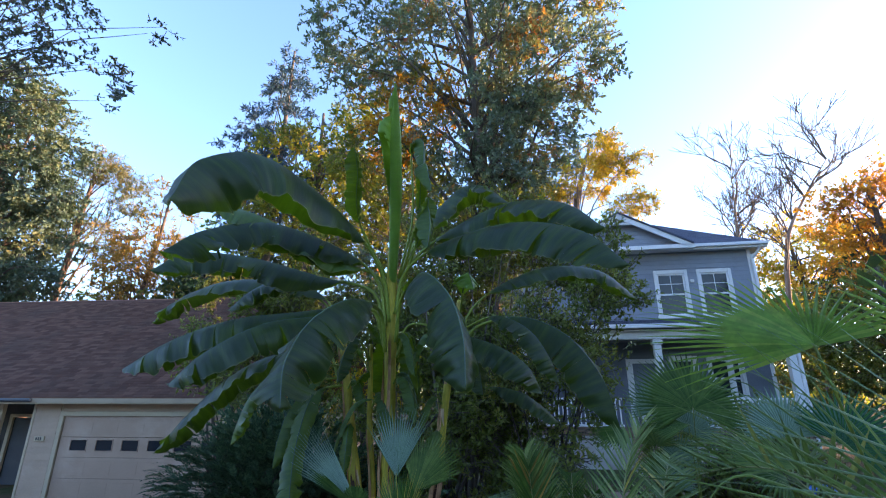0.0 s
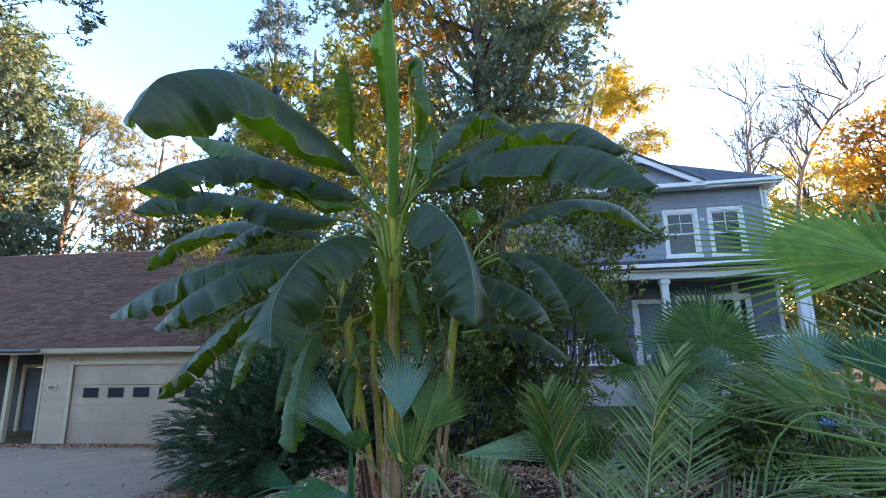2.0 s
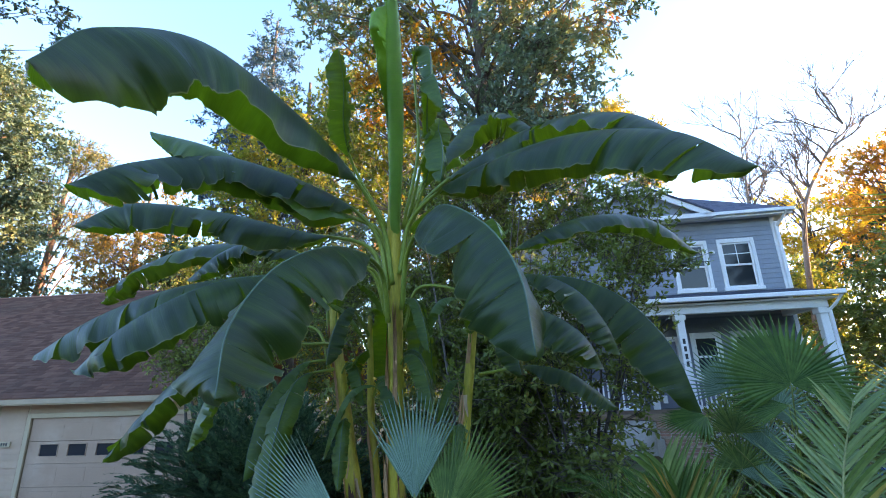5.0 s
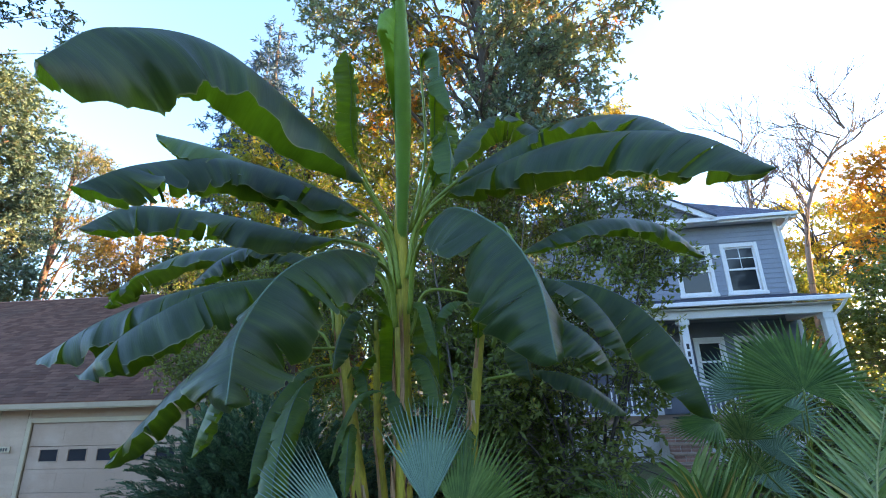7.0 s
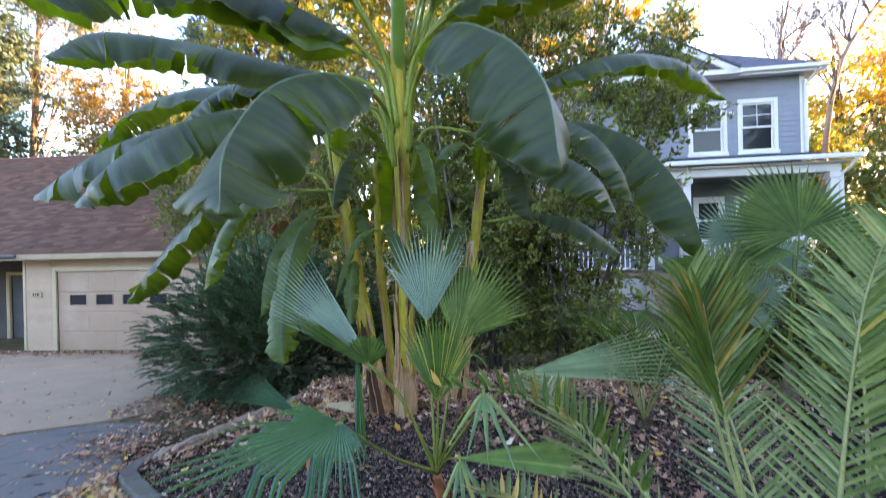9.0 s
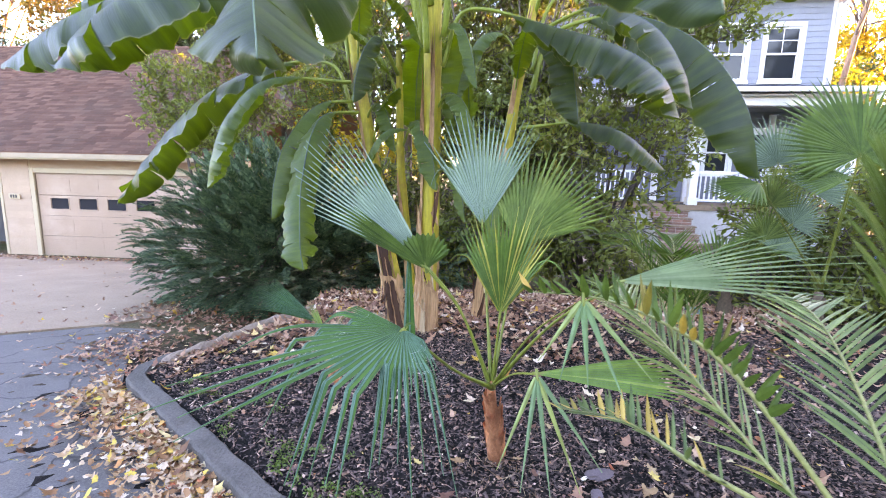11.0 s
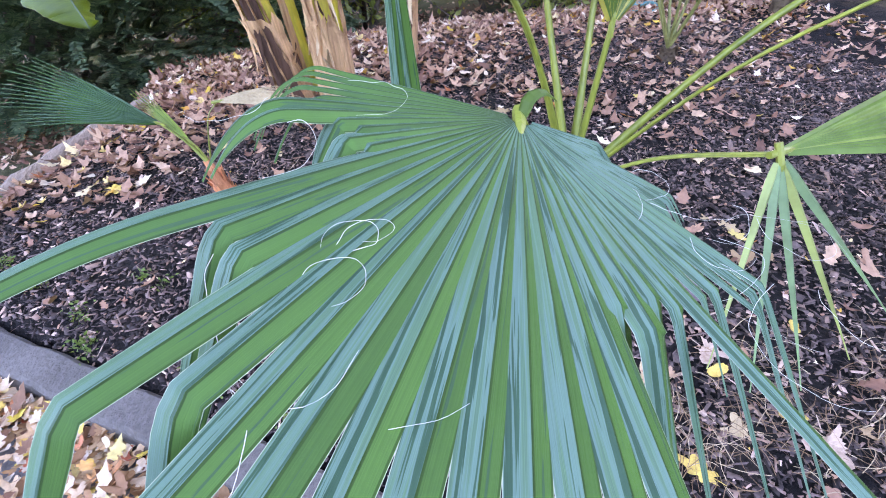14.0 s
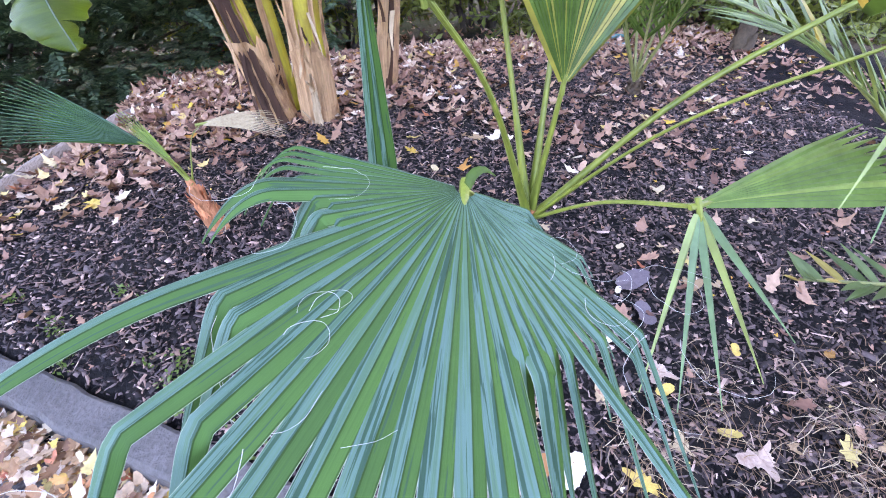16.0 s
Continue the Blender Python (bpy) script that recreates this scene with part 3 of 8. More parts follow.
M_MAT = surface("faded door mat", (0.02, 0.02, 0.022), (0.05, 0.05, 0.052), 8.0, 0.9, 0.4, 90.0)


def ground_material():
    """Dark mulch in the planting bed; leaf-strewn soil and thin grass beyond it, all as one sheet."""
    m, t, b, out = nodes_of("ground")
    co = coords(t)
    big = noise_at(t, co, 0.35, 6.0, 0.65)
    mid = noise_at(t, co, 4.0, 6.0, 0.7)
    fine = noise_at(t, co, 45.0, 4.0, 0.7)
    soil = ramp(t, mid, ((0.3, (0.035, 0.026, 0.021)), (0.7, (0.085, 0.062, 0.048))))
    grass = ramp(t, mid, ((0.3, (0.045, 0.065, 0.022)), (0.7, (0.11, 0.12, 0.05))))
    leafy = ramp(t, fine, ((0.35, (0.07, 0.045, 0.03)), (0.7, (0.24, 0.15, 0.09))))
    far = mixed(t, ramp(t, big, ((0.42, (0, 0, 0)), (0.58, (1, 1, 1)))), grass, leafy)
    mulch = ramp(t, fine, ((0.3, (0.003, 0.0025, 0.0025)), (0.6, (0.010, 0.008, 0.0075)), (0.75, (0.03, 0.023, 0.02))))
    mulch = mixed(t, ramp(t, mid, ((0.5, (0, 0, 0)), (0.75, (0.3, 0.3, 0.3)))), mulch, soil)
    sep = t.nodes.new("ShaderNodeVectorMath")
    sep.operation = 'DISTANCE'
    sep.inputs[1].default_value = (0.2, 6.5, 0.0)
    t.links.new(co, sep.inputs[0])
    add = t.nodes.new("ShaderNodeMath")
    add.operation = 'MULTIPLY_ADD'
    add.inputs[1].default_value, add.inputs[2].default_value = 1.6, -0.8
    t.links.new(mid, add.inputs[0])
    su = t.nodes.new("ShaderNodeMath")
    su.operation = 'ADD'
    t.links.new(sep.outputs["Value"], su.inputs[0])
    t.links.new(add.outputs[0], su.inputs[1])
    mp = t.nodes.new("ShaderNodeMapRange")
    mp.inputs[1].default_value, mp.inputs[2].default_value = 3.9, 4.7
    t.links.new(su.outputs[0], mp.inputs[0])
    col = mixed(t, mp.outputs[0], mulch, far)
    t.links.new(col, b.inputs["Base Color"])
    b.inputs["Roughness"].default_value = 0.95
    b.inputs["Specular IOR Level"].default_value = 0.15
    bp = node(t, "ShaderNodeBump", Strength=0.9, Distance=0.02)
    t.links.new(fine, bp.inputs["Height"])
    t.links.new(bp.outputs[0], b.inputs["Normal"])
    return m


M_GROUND = ground_material()


# ---- the ground ----
def smooth(a, b, x):
    t = np.clip((x - a) / (b - a), 0, 1)
    return t * t * (3 - 2 * t)


CURB_A, CURB_B = np.array((-3.15, 7.25)), np.array((1.55, 3.80))    # the front edge of the planting bed
BACK_A, BACK_B = np.array((-3.15, 7.25)), np.array((-2.40, 8.55))    # its side towards the drive


def edge_side(x, y, a, b):
    d = (b - a) / np.linalg.norm(b - a)
    return d[0] * (y - a[1]) - d[1] * (x - a[0])


def gz(x, y):
    """The ground's height."""
    x, y = np.asarray(x, float), np.asarray(y, float)
    left = -0.12 - 0.092 * np.clip(y - 7.3, 0, 8.2)
    out = left + (-0.16 - 0.3 * smooth(12.0, 18.0, y) - left) * smooth(-3.5, 1.5, x)
    bed = 0.02 + 0.20 * np.exp(-((x + 0.4) / 2.6) ** 2 - ((y - 8.4) / 1.7) ** 2)
    inside = smooth(0.0, 0.16, edge_side(x, y, CURB_A, CURB_B)) * smooth(-0.25, 0.25, -edge_side(x, y, BACK_A, BACK_B) + 0.6 * smooth(8.4, 9.6, y))
    inside = inside * (1 - smooth(9.2, 12.0, y)) * (1 - smooth(3.6, 5.5, x))
    return out + (bed - out) * inside


def ground():
    def axis(lo, hi, step, far):
        a = np.arange(lo, hi, step)
        g, w, s = [], hi, step
        while w < far:
            s *= 1.35
            w += s
            g.append(w)
        h, w, s = [], lo, step
        while w > -far:
            s *= 1.35
            w -= s
            h.append(w)
        return np.array(h[::-1] + list(a) + g)
    xs, ys = axis(-6.0, 4.5, 0.07, 1500), axis(3.4, 11.0, 0.07, 1500)
    gx, gy = np.meshgrid(xs, ys)
    z = gz(gx, gy)
    rough = np.random.default_rng(3).normal(0, 0.006, gx.shape)
    near = (gx > -6) & (gx < 4.5) & (gy > 3.4) & (gy < 11)
    z = z + rough * near
    v = np.stack([gx.ravel(), gy.ravel(), z.ravel()], 1)
    nx, ny = len(xs), len(ys)
    i = (np.arange(ny - 1)[:, None] * nx + np.arange(nx - 1)[None, :]).ravel()
    f = np.stack([i, i + 1, i + nx + 1, i + nx], 1)
    return setting("ground", (v, f), M_GROUND, "dark mulched bed running into leaf-strewn soil and thin grass", "ground", True)


ground()


def slab(rows, lift, thick, n=14):
    """A paved sheet over the ground between a left and a right edge, given as rows of y, x left, x right."""
    v, f = [], []
    for y, a, b in rows:
        for k in range(n + 1):
            x = a + (b - a) * k / n
            v.append((x, y, float(gz(x, y)) + lift))
    top = len(v)
    v += [(x, y, z - thick) for x, y, z in v[:top]]
    w = n + 1
    for j in range(len(rows) - 1):
        for k in range(n):
            a = j * w + k
            f.append((a, a + 1, a + w + 1, a + w))
        a = j * w + n
        f.append((a, a + top, a + w + top, a + w))
        a = j * w
        f.append((a, a + w, a + w + top, a + top))
    for k in range(n):
        f.append((k, k + top, k + 1 + top, k + 1))
    return v, f


def spread(rows, n):
    r = np.array(rows, float)
    ys = np.linspace(r[0, 0], r[-1, 0], n)
    return [(y, np.interp(y, r[:, 0], r[:, 1]), np.interp(y, r[:, 0], r[:, 2])) for y in ys]


setting("road", slab(spread(((5.5, -24, -9.6), (8.47, -24, -5.5), (9.08, -24, -4.7), (9.8, -24, -4.45), (12, -22, -4.7), (15.38, -22, -6.2)), 40), 0.02, 0.12),
        M_CONCRETE, "pale concrete driveway dusted with leaves in front of the garage", "driveway")
setting("pavement", slab(spread(((2.0, -7.0, 3.8), (3.4, -7.6, 1.98), (4.6, -8.0, 0.35), (6.0, -8.6, -1.55), (7.0, -7.0, -2.93), (7.3, -6.7, -3.25), (8.0, -6.0, -3.75), (8.9, -4.85, -4.0)), 40), 0.008, 0.1),
        M_PAVING, "cracked dark paving littered with autumn leaves beside the bed", "pavement")
setting("pavement", slab(spread(((13.6, 0.5, 9.5), (14.9, 0.5, 9.5)), 5), 0.02, 0.1), M_CONCRETE, "pale concrete garden walk before the house steps", "pavement")
setting("pavement", slab(spread(((10.7, 5.3, 9.5), (11.2, 4.9, 9.5), (12.2, 5.0, 9.5), (13.55, 5.6, 9.5)), 14), 0.015, 0.1), M_CONCRETE, "bare pale ground dusted with leaves beside the garden walk", "pavement")


def kerb():
    """One poured kerb that rounds the corner of the bed."""
    line = [(-2.88, 7.78), (-3.06, 7.58), (-3.13, 7.38), (-3.06, 7.20), (-2.90, 7.06)]
    for s in np.linspace(0.06, 1, 70)[1:]:
        p = CURB_A + (CURB_B - CURB_A) * s
        line.append((p[0], p[1]))
    p = np.array(line)
    t = np.gradient(p, axis=0)
    t /= np.linalg.norm(t, axis=1)[:, None]
    nrm = np.stack([-t[:, 1], t[:, 0]], 1)
    prof = ((-0.045, -0.25), (-0.045, 0.020), (-0.032, 0.034), (0.072, 0.036), (0.085, 0.022), (0.085, -0.25))
    rng = random.Random(5)
    v, f = [], []
    for i in range(len(p)):
        w = rng.uniform(-0.007, 0.007)
        for a, z in prof:
            q = p[i] + nrm[i] * (a + w)
            v.append((q[0], q[1], z + rng.uniform(-0.005, 0.004)))
    k = len(prof)
    for i in range(len(p) - 1):
        for c in range(k):
            f.append((i * k + c, i * k + (c + 1) % k, (i + 1) * k + (c + 1) % k, (i + 1) * k + c))
    f += [tuple(range(k)), tuple((len(p) - 1) * k + c for c in range(k - 1, -1, -1))]
    setting("kerb", (v, f), M_KERB, "dark grey concrete kerb rounding the mulched bed", "kerb")


M_KERB = surface("weathered dark concrete", (0.058, 0.049, 0.042), (0.12, 0.102, 0.088), 5.0, 0.9, 1.0, 60.0, dirt=(0.05, 0.042, 0.035))
kerb()


def border_log():
    pts = glide(((-2.93, 7.36, 0.06), (-2.72, 7.80, 0.075), (-2.52, 8.30, 0.09), (-2.34, 8.60, 0.10), (-2.1, 9.0, 0.10)), 30)
    r = 0.062 + 0.007 * np.sin(np.arange(30) * 1.7) + 0.004 * np.sin(np.arange(30) * 4.1)
    r[0], r[-1] = 0.045, 0.045
    ob = link_mesh("log", tube(pts, r, 12), M_LOG, None, True)
    tagged(ob, "weathered pinkish-grey log lying along the bed", "log")


M_LOG = surface("weathered log", (0.187, 0.116, 0.083), (0.328, 0.225, 0.169), 6.0, 0.9, 0.9, 50.0, dirt=(0.078, 0.053, 0.040), stretch=(1, 0.35, 1), depth=0.02)
border_log()


# ---- garage of the low house ----
def cells(u0, u1, z0, z1, holes):
    us = sorted({u0, u1, *[h[0] for h in holes], *[h[1] for h in holes]})
    zs = sorted({z0, z1, *[h[2] for h in holes], *[h[3] for h in holes]})
    for a, b in zip(us, us[1:]):
        for c, d in zip(zs, zs[1:]):
            if not any(h[0] <= (a + b) / 2 <= h[1] and h[2] <= (c + d) / 2 <= h[3] for h in holes):
                yield a, b, c, d


def wall_geo(u0, u1, z0, z1, v0, v1, holes=()):
    return join(*[box(a, b, v0, v1, c, d) for a, b, c, d in cells(u0, u1, z0, z1, holes)])


def lap_boards(parent, u0, u1, z0, z1, face, mat, holes=(), course=0.15, proud=0.022):
    """Lapped boards on a wall that faces -y, cut at the openings."""
    z = z0
    while z < z1 - 0.01:
        top = min(z + course, z1)
        cuts = [u0]
        for h in sorted(holes):
            if h[2] < top - 0.005 and h[3] > z + 0.005:
                cuts += [h[0], h[1]]
        cuts.append(u1)
        for a, b in zip(cuts[::2], cuts[1::2]):
            if b - a > 0.02:
                g = prism(((face, z), (face - proud, z), (face - 0.006, top + 0.012), (face, top + 0.012)), "x", a, b)
                part("board", g, mat, parent)
        z += course


GF = 15.50       # garage front
G0 = -0.86       # garage floor


# the recess's shade is put into this siding's dark colour
M_ENTRY = surface("entry siding darkened for shade", (0.05, 0.045, 0.042), (0.085, 0.075, 0.07), 2.0, 0.7, 0.2, 60.0)


def garage():
    g = thing("garage", "low cream garage wing with a brown shingle roof", "garage")
    dx0, dx1, dz1 = -12.23, -7.30, 1.36
    part("wall", join(wall_geo(-13.22, -6.6, G0 - 0.3, 1.80, GF, GF + 0.15, ((dx0, dx1, G0 - 0.3, dz1),)), box(-13.22, -13.07, GF + 0.15, 22, G0 - 0.3, 1.8), box(-6.75, -6.6, GF + 0.15, 22, G0 - 0.3, 1.8)), M_SIDING_CREAM, g)
    boards = part("corner_pier", box(-13.24, dx0 - 0.10, GF - 0.012, GF - 0.002, G0 - 0.02, 1.78), M_TRIM_CREAM, g)
    lap_boards(boards, -13.20, dx0 - 0.14, G0, 1.76, GF - 0.012, M_SIDING_CREAM, (), 0.17, 0.028)
    lap_boards(boards, dx1 + 0.12, -6.6, G0, 1.76, GF - 0.002, M_SIDING_CREAM, (), 0.17, 0.028)
    part("corner_board", bbox(-13.25, -13.17, GF - 0.05, GF + 0.04, G0 - 0.02, 1.78), M_TRIM_CREAM, g)
    part("door_casing", join(bbox(dx0 - 0.12, dx0, GF - 0.05, GF + 0.1, G0 - 0.02, dz1 + 0.12), bbox(dx1, dx1 + 0.12, GF - 0.05, GF + 0.1, G0 - 0.02, dz1 + 0.12), bbox(dx0, dx1, GF - 0.05, GF + 0.1, dz1, dz1 + 0.12)), M_TRIM_CREAM, g)
    DF = GF - 0.055
    # sectional door with a row of small windows
    door = part("garage_door", join(*[box(dx0 + 0.005, dx1 - 0.005, DF + 0.075, DF + 0.11, G0 + 0.01 + k * 0.545, G0 + 0.545 * (k + 1) + (0.03 if k == 3 else 0.003)) for k in (0, 1, 3)],
                                    wall_geo(dx0 + 0.005, dx1 - 0.005, G0 + 1.10, G0 + 1.632, DF + 0.075, DF + 0.11, [(-11.87 + 0.8 * i, -11.37 + 0.8 * i, 0.42, 0.70) for i in range(6)])), M_DOOR_CREAM, g, "cream sectional garage door")
    for r in range(4):
        if r == 2:
            continue
        for i in range(6):
            x = -11.95 + 0.8 * i
            z = G0 + 0.545 * r
            part("door_panel", bbox(x, x + 0.66, DF + 0.0725, DF + 0.078, z + 0.10, z + 0.45, 0.004), M_DOOR_CREAM, door)
    for i in range(6):
        x = -11.87 + 0.8 * i
        part("pane", box(x, x + 0.5, DF + 0.088, DF + 0.096, 0.42, 0.70), M_GLASS, door, "dark glass")
        part("pane_frame", join(bbox(x - 0.02, x + 0.52, DF + 0.060, DF + 0.08, 0.70, 0.722, 0.004), bbox(x - 0.02, x + 0.52, DF + 0.060, DF + 0.08, 0.398, 0.42, 0.004),
                                bbox(x - 0.02, x, DF + 0.060, DF + 0.08, 0.42, 0.70, 0.004), bbox(x + 0.5, x + 0.52, DF + 0.060, DF + 0.08, 0.42, 0.70, 0.004)), M_DOOR_CREAM, door)
    # unseen ceiling added to keep sun from leaking in behind the door
    part("sun_block_ceiling", box(-13.05, -6.77, GF + 0.16, 21.85, 1.6, 1.66), M_DARK, g)
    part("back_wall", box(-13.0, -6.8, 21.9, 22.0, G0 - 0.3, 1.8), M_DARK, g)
    part("floor_slab", box(-13.0, -6.8, GF + 0.02, 21.9, G0 - 0.3, G0), M_CONCRETE, g)
    # house number plate: plain bars
    plate = part("number_plate", bbox(-12.98, -12.66, GF - 0.075, GF - 0.045, 0.66, 0.80, 0.006), M_TRIM_CREAM, g, "small plate with dark bars")
    for i in range(3):
        part("bar", box(-12.92 + 0.07 * i, -12.88 + 0.07 * i, GF - 0.080, GF - 0.074, 0.69, 0.77), M_INK, plate)
    # roof: slab, courses of shingles, fascia and gutter
    pitch, y0, y1 = 0.62, 15.02, 22.0
    xa, xb = -24.0, -6.2

    def rz(y):
        return 1.88 + pitch * (y - y0)
    roof = part("roof", prism(((y0, rz(y0) - 0.14), (y0, rz(y0)), (y1, rz(y1)), (29.0, rz(y1) - pitch * 7), (29.0, rz(y1) - pitch * 7 - 0.14), (y1, rz(y1) - 0.14)), "x", xa, xb), M_ROOF_BROWN, g, "brown asphalt shingles")
    rng = random.Random(2)
    slope = math.hypot(1, pitch)
    tabs_v, tabs_f = [], []
    courses = int((y1 - y0) * slope / 0.145)
    for c in range(courses):
        ya = y0 + c * 0.145 / slope - 0.01
        yb = ya + 0.150 / slope
        x = xa + rng.uniform(0, 0.3)
        while x < xb:
            w = rng.uniform(0.26, 0.34)
            lift = rng.uniform(0.006, 0.013)
            n = len(tabs_v)
            za, zb = rz(ya) + lift, rz(yb) + 0.003
            tabs_v += [(x, ya, za), (x + w - 0.008, ya, za), (x + w - 0.008, yb, zb), (x, yb, zb), (x, ya, za - lift - 0.002), (x + w - 0.008, ya, za - lift - 0.002)]
            tabs_f += [(n, n + 1, n + 2, n + 3), (n + 4, n + 5, n + 1, n), (n + 4, n, n + 3, n + 3)[:3], (n + 1, n + 5, n + 2)]
            x += w
    tagged(part("shingle_layer", (tabs_v, tabs_f), M_SHINGLE, roof), "", "", "", "stuff")
    part("fascia", bbox(xa, xb, y0 - 0.035, y0 - 0.005, rz(y0) - 0.15, rz(y0) - 0.03, 0.006), M_FASCIA, g)
    part("soffit", box(xa, xb, y0, GF, 1.70, 1.735), M_TRIM_CREAM, g)
    gut = tube([(x, y0 - 0.085, rz(y0) - 0.07) for x in np.linspace(xa, -12.9, 8)], 0.05, 8)
    part("gutter", gut, M_DARK, g, "dark gutter full of leaves")
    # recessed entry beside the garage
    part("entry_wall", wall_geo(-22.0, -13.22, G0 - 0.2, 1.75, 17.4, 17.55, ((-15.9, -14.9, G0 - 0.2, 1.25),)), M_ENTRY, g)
    d = part("entry_door", join(bbox(-15.85, -14.95, 17.42, 17.47, G0, 1.2, 0.006)), M_DARK, g, "dark panelled entry door")
    part("knob", tube([(-15.05, 17.42, 0.1), (-15.05, 17.36, 0.1)], (0.018, 0.03), 8), M_BRASS, d)
    part("entry_casing", join(bbox(-16.0, -15.88, 17.34, 17.42, G0, 1.32), bbox(-14.92, -14.8, 17.34, 17.42, G0, 1.32), bbox(-15.88, -14.92, 17.34, 17.42, 1.22, 1.32)), M_TRIM_CREAM, g)
    part("entry_window", join(box(-14.4, -13.9, 17.36, 17.395, -0.5, 1.25)), M_GLASS, g, "narrow dark window")
    part("entry_step", bbox(-22.0, -13.3, 15.9, 17.4, G0 - 0.3, G0 - 0.04, 0.02), M_CONCRETE, g)
    part("entry_post", bbox(-14.55, -14.42, 15.6, 15.73, G0 - 0.05, 1.74), M_TRIM_CREAM, g)


def shingle_material():
    m, t, b, out = nodes_of("brown roof tabs")
    pick = t.nodes.new("ShaderNodeNewGeometry").outputs["Random Per Island"]
    co = coords(t)
    col = ramp(t, pick, ((0.0, (0.080, 0.034, 0.022)), (0.5, (0.115, 0.050, 0.033)), (1.0, (0.16, 0.074, 0.050))))
    col = mixed(t, ramp(t, noise_at(t, co, 0.5, 5.0, 0.7), ((0.45, (0, 0, 0)), (0.7, (0.7, 0.7, 0.7)))), col, (0.085, 0.05, 0.036))
    t.links.new(col, b.inputs["Base Color"])
    b.inputs["Roughness"].default_value = 0.92
    b.inputs["Specular IOR Level"].default_value = 0.15
    bp = node(t, "ShaderNodeBump", Strength=0.6, Distance=0.006)
    t.links.new(noise_at(t, co, 70.0, 3.0), bp.inputs["Height"])
    t.links.new(bp.outputs[0], b.inputs["Normal"])
    return m


M_SHINGLE = shingle_material()
garage()


# ---- the two-storey house ----
def sash_window(parent, u0, u1, z0, z1, face, grid_top=True):
    """White-cased double-hung window in a wall that faces -y."""
    w = part("window", join(bbox(u0, u0 + 0.11, face - 0.045, face + 0.04, z0, z1), bbox(u1 - 0.11, u1, face - 0.045, face + 0.04, z0, z1),
                            bbox(u0 + 0.11, u1 - 0.11, face - 0.045, face + 0.04, z1 - 0.13, z1), bbox(u0 - 0.03, u1 + 0.03, face - 0.07, face + 0.04, z0 - 0.02, z0 + 0.09)), M_WHITE, parent, "white-cased sash window")
    a, b, c, d = u0 + 0.11, u1 - 0.11, z0 + 0.09, z1 - 0.13
    mid = (c + d) / 2
    part("upper_sash", join(bbox(a, b, face, face + 0.03, mid - 0.03, mid + 0.03, 0.004), bbox(a, b, face, face + 0.03, d - 0.05, d, 0.004), bbox(a, a + 0.05, face, face + 0.03, mid, d, 0.004), bbox(b - 0.05, b, face, face + 0.03, mid, d, 0.004)), M_WHITE, w)
    part("lower_sash", join(bbox(a, b, face + 0.03, face + 0.06, c, c + 0.06, 0.004), bbox(a, b, face + 0.03, face + 0.06, mid - 0.03, mid + 0.02, 0.004), bbox(a, a + 0.05, face + 0.03, face + 0.06, c, mid, 0.004), bbox(b - 0.05, b, face + 0.03, face + 0.06, c, mid, 0.004)), M_WHITE, w)
    if grid_top:
        part("muntin", join(bbox((a + b) / 2 - 0.012, (a + b) / 2 + 0.012, face + 0.004, face + 0.022, mid, d, 0.003), bbox(a, b, face + 0.004, face + 0.022, (mid + d) / 2 - 0.012, (mid + d) / 2 + 0.012, 0.003)), M_WHITE, w)
    part("pane", box(a, b, face + 0.012, face + 0.017, mid, d), M_GLASS, w)
    part("pane", box(a, b, face + 0.042, face + 0.047, c, mid), M_GLASS, w)
    return w


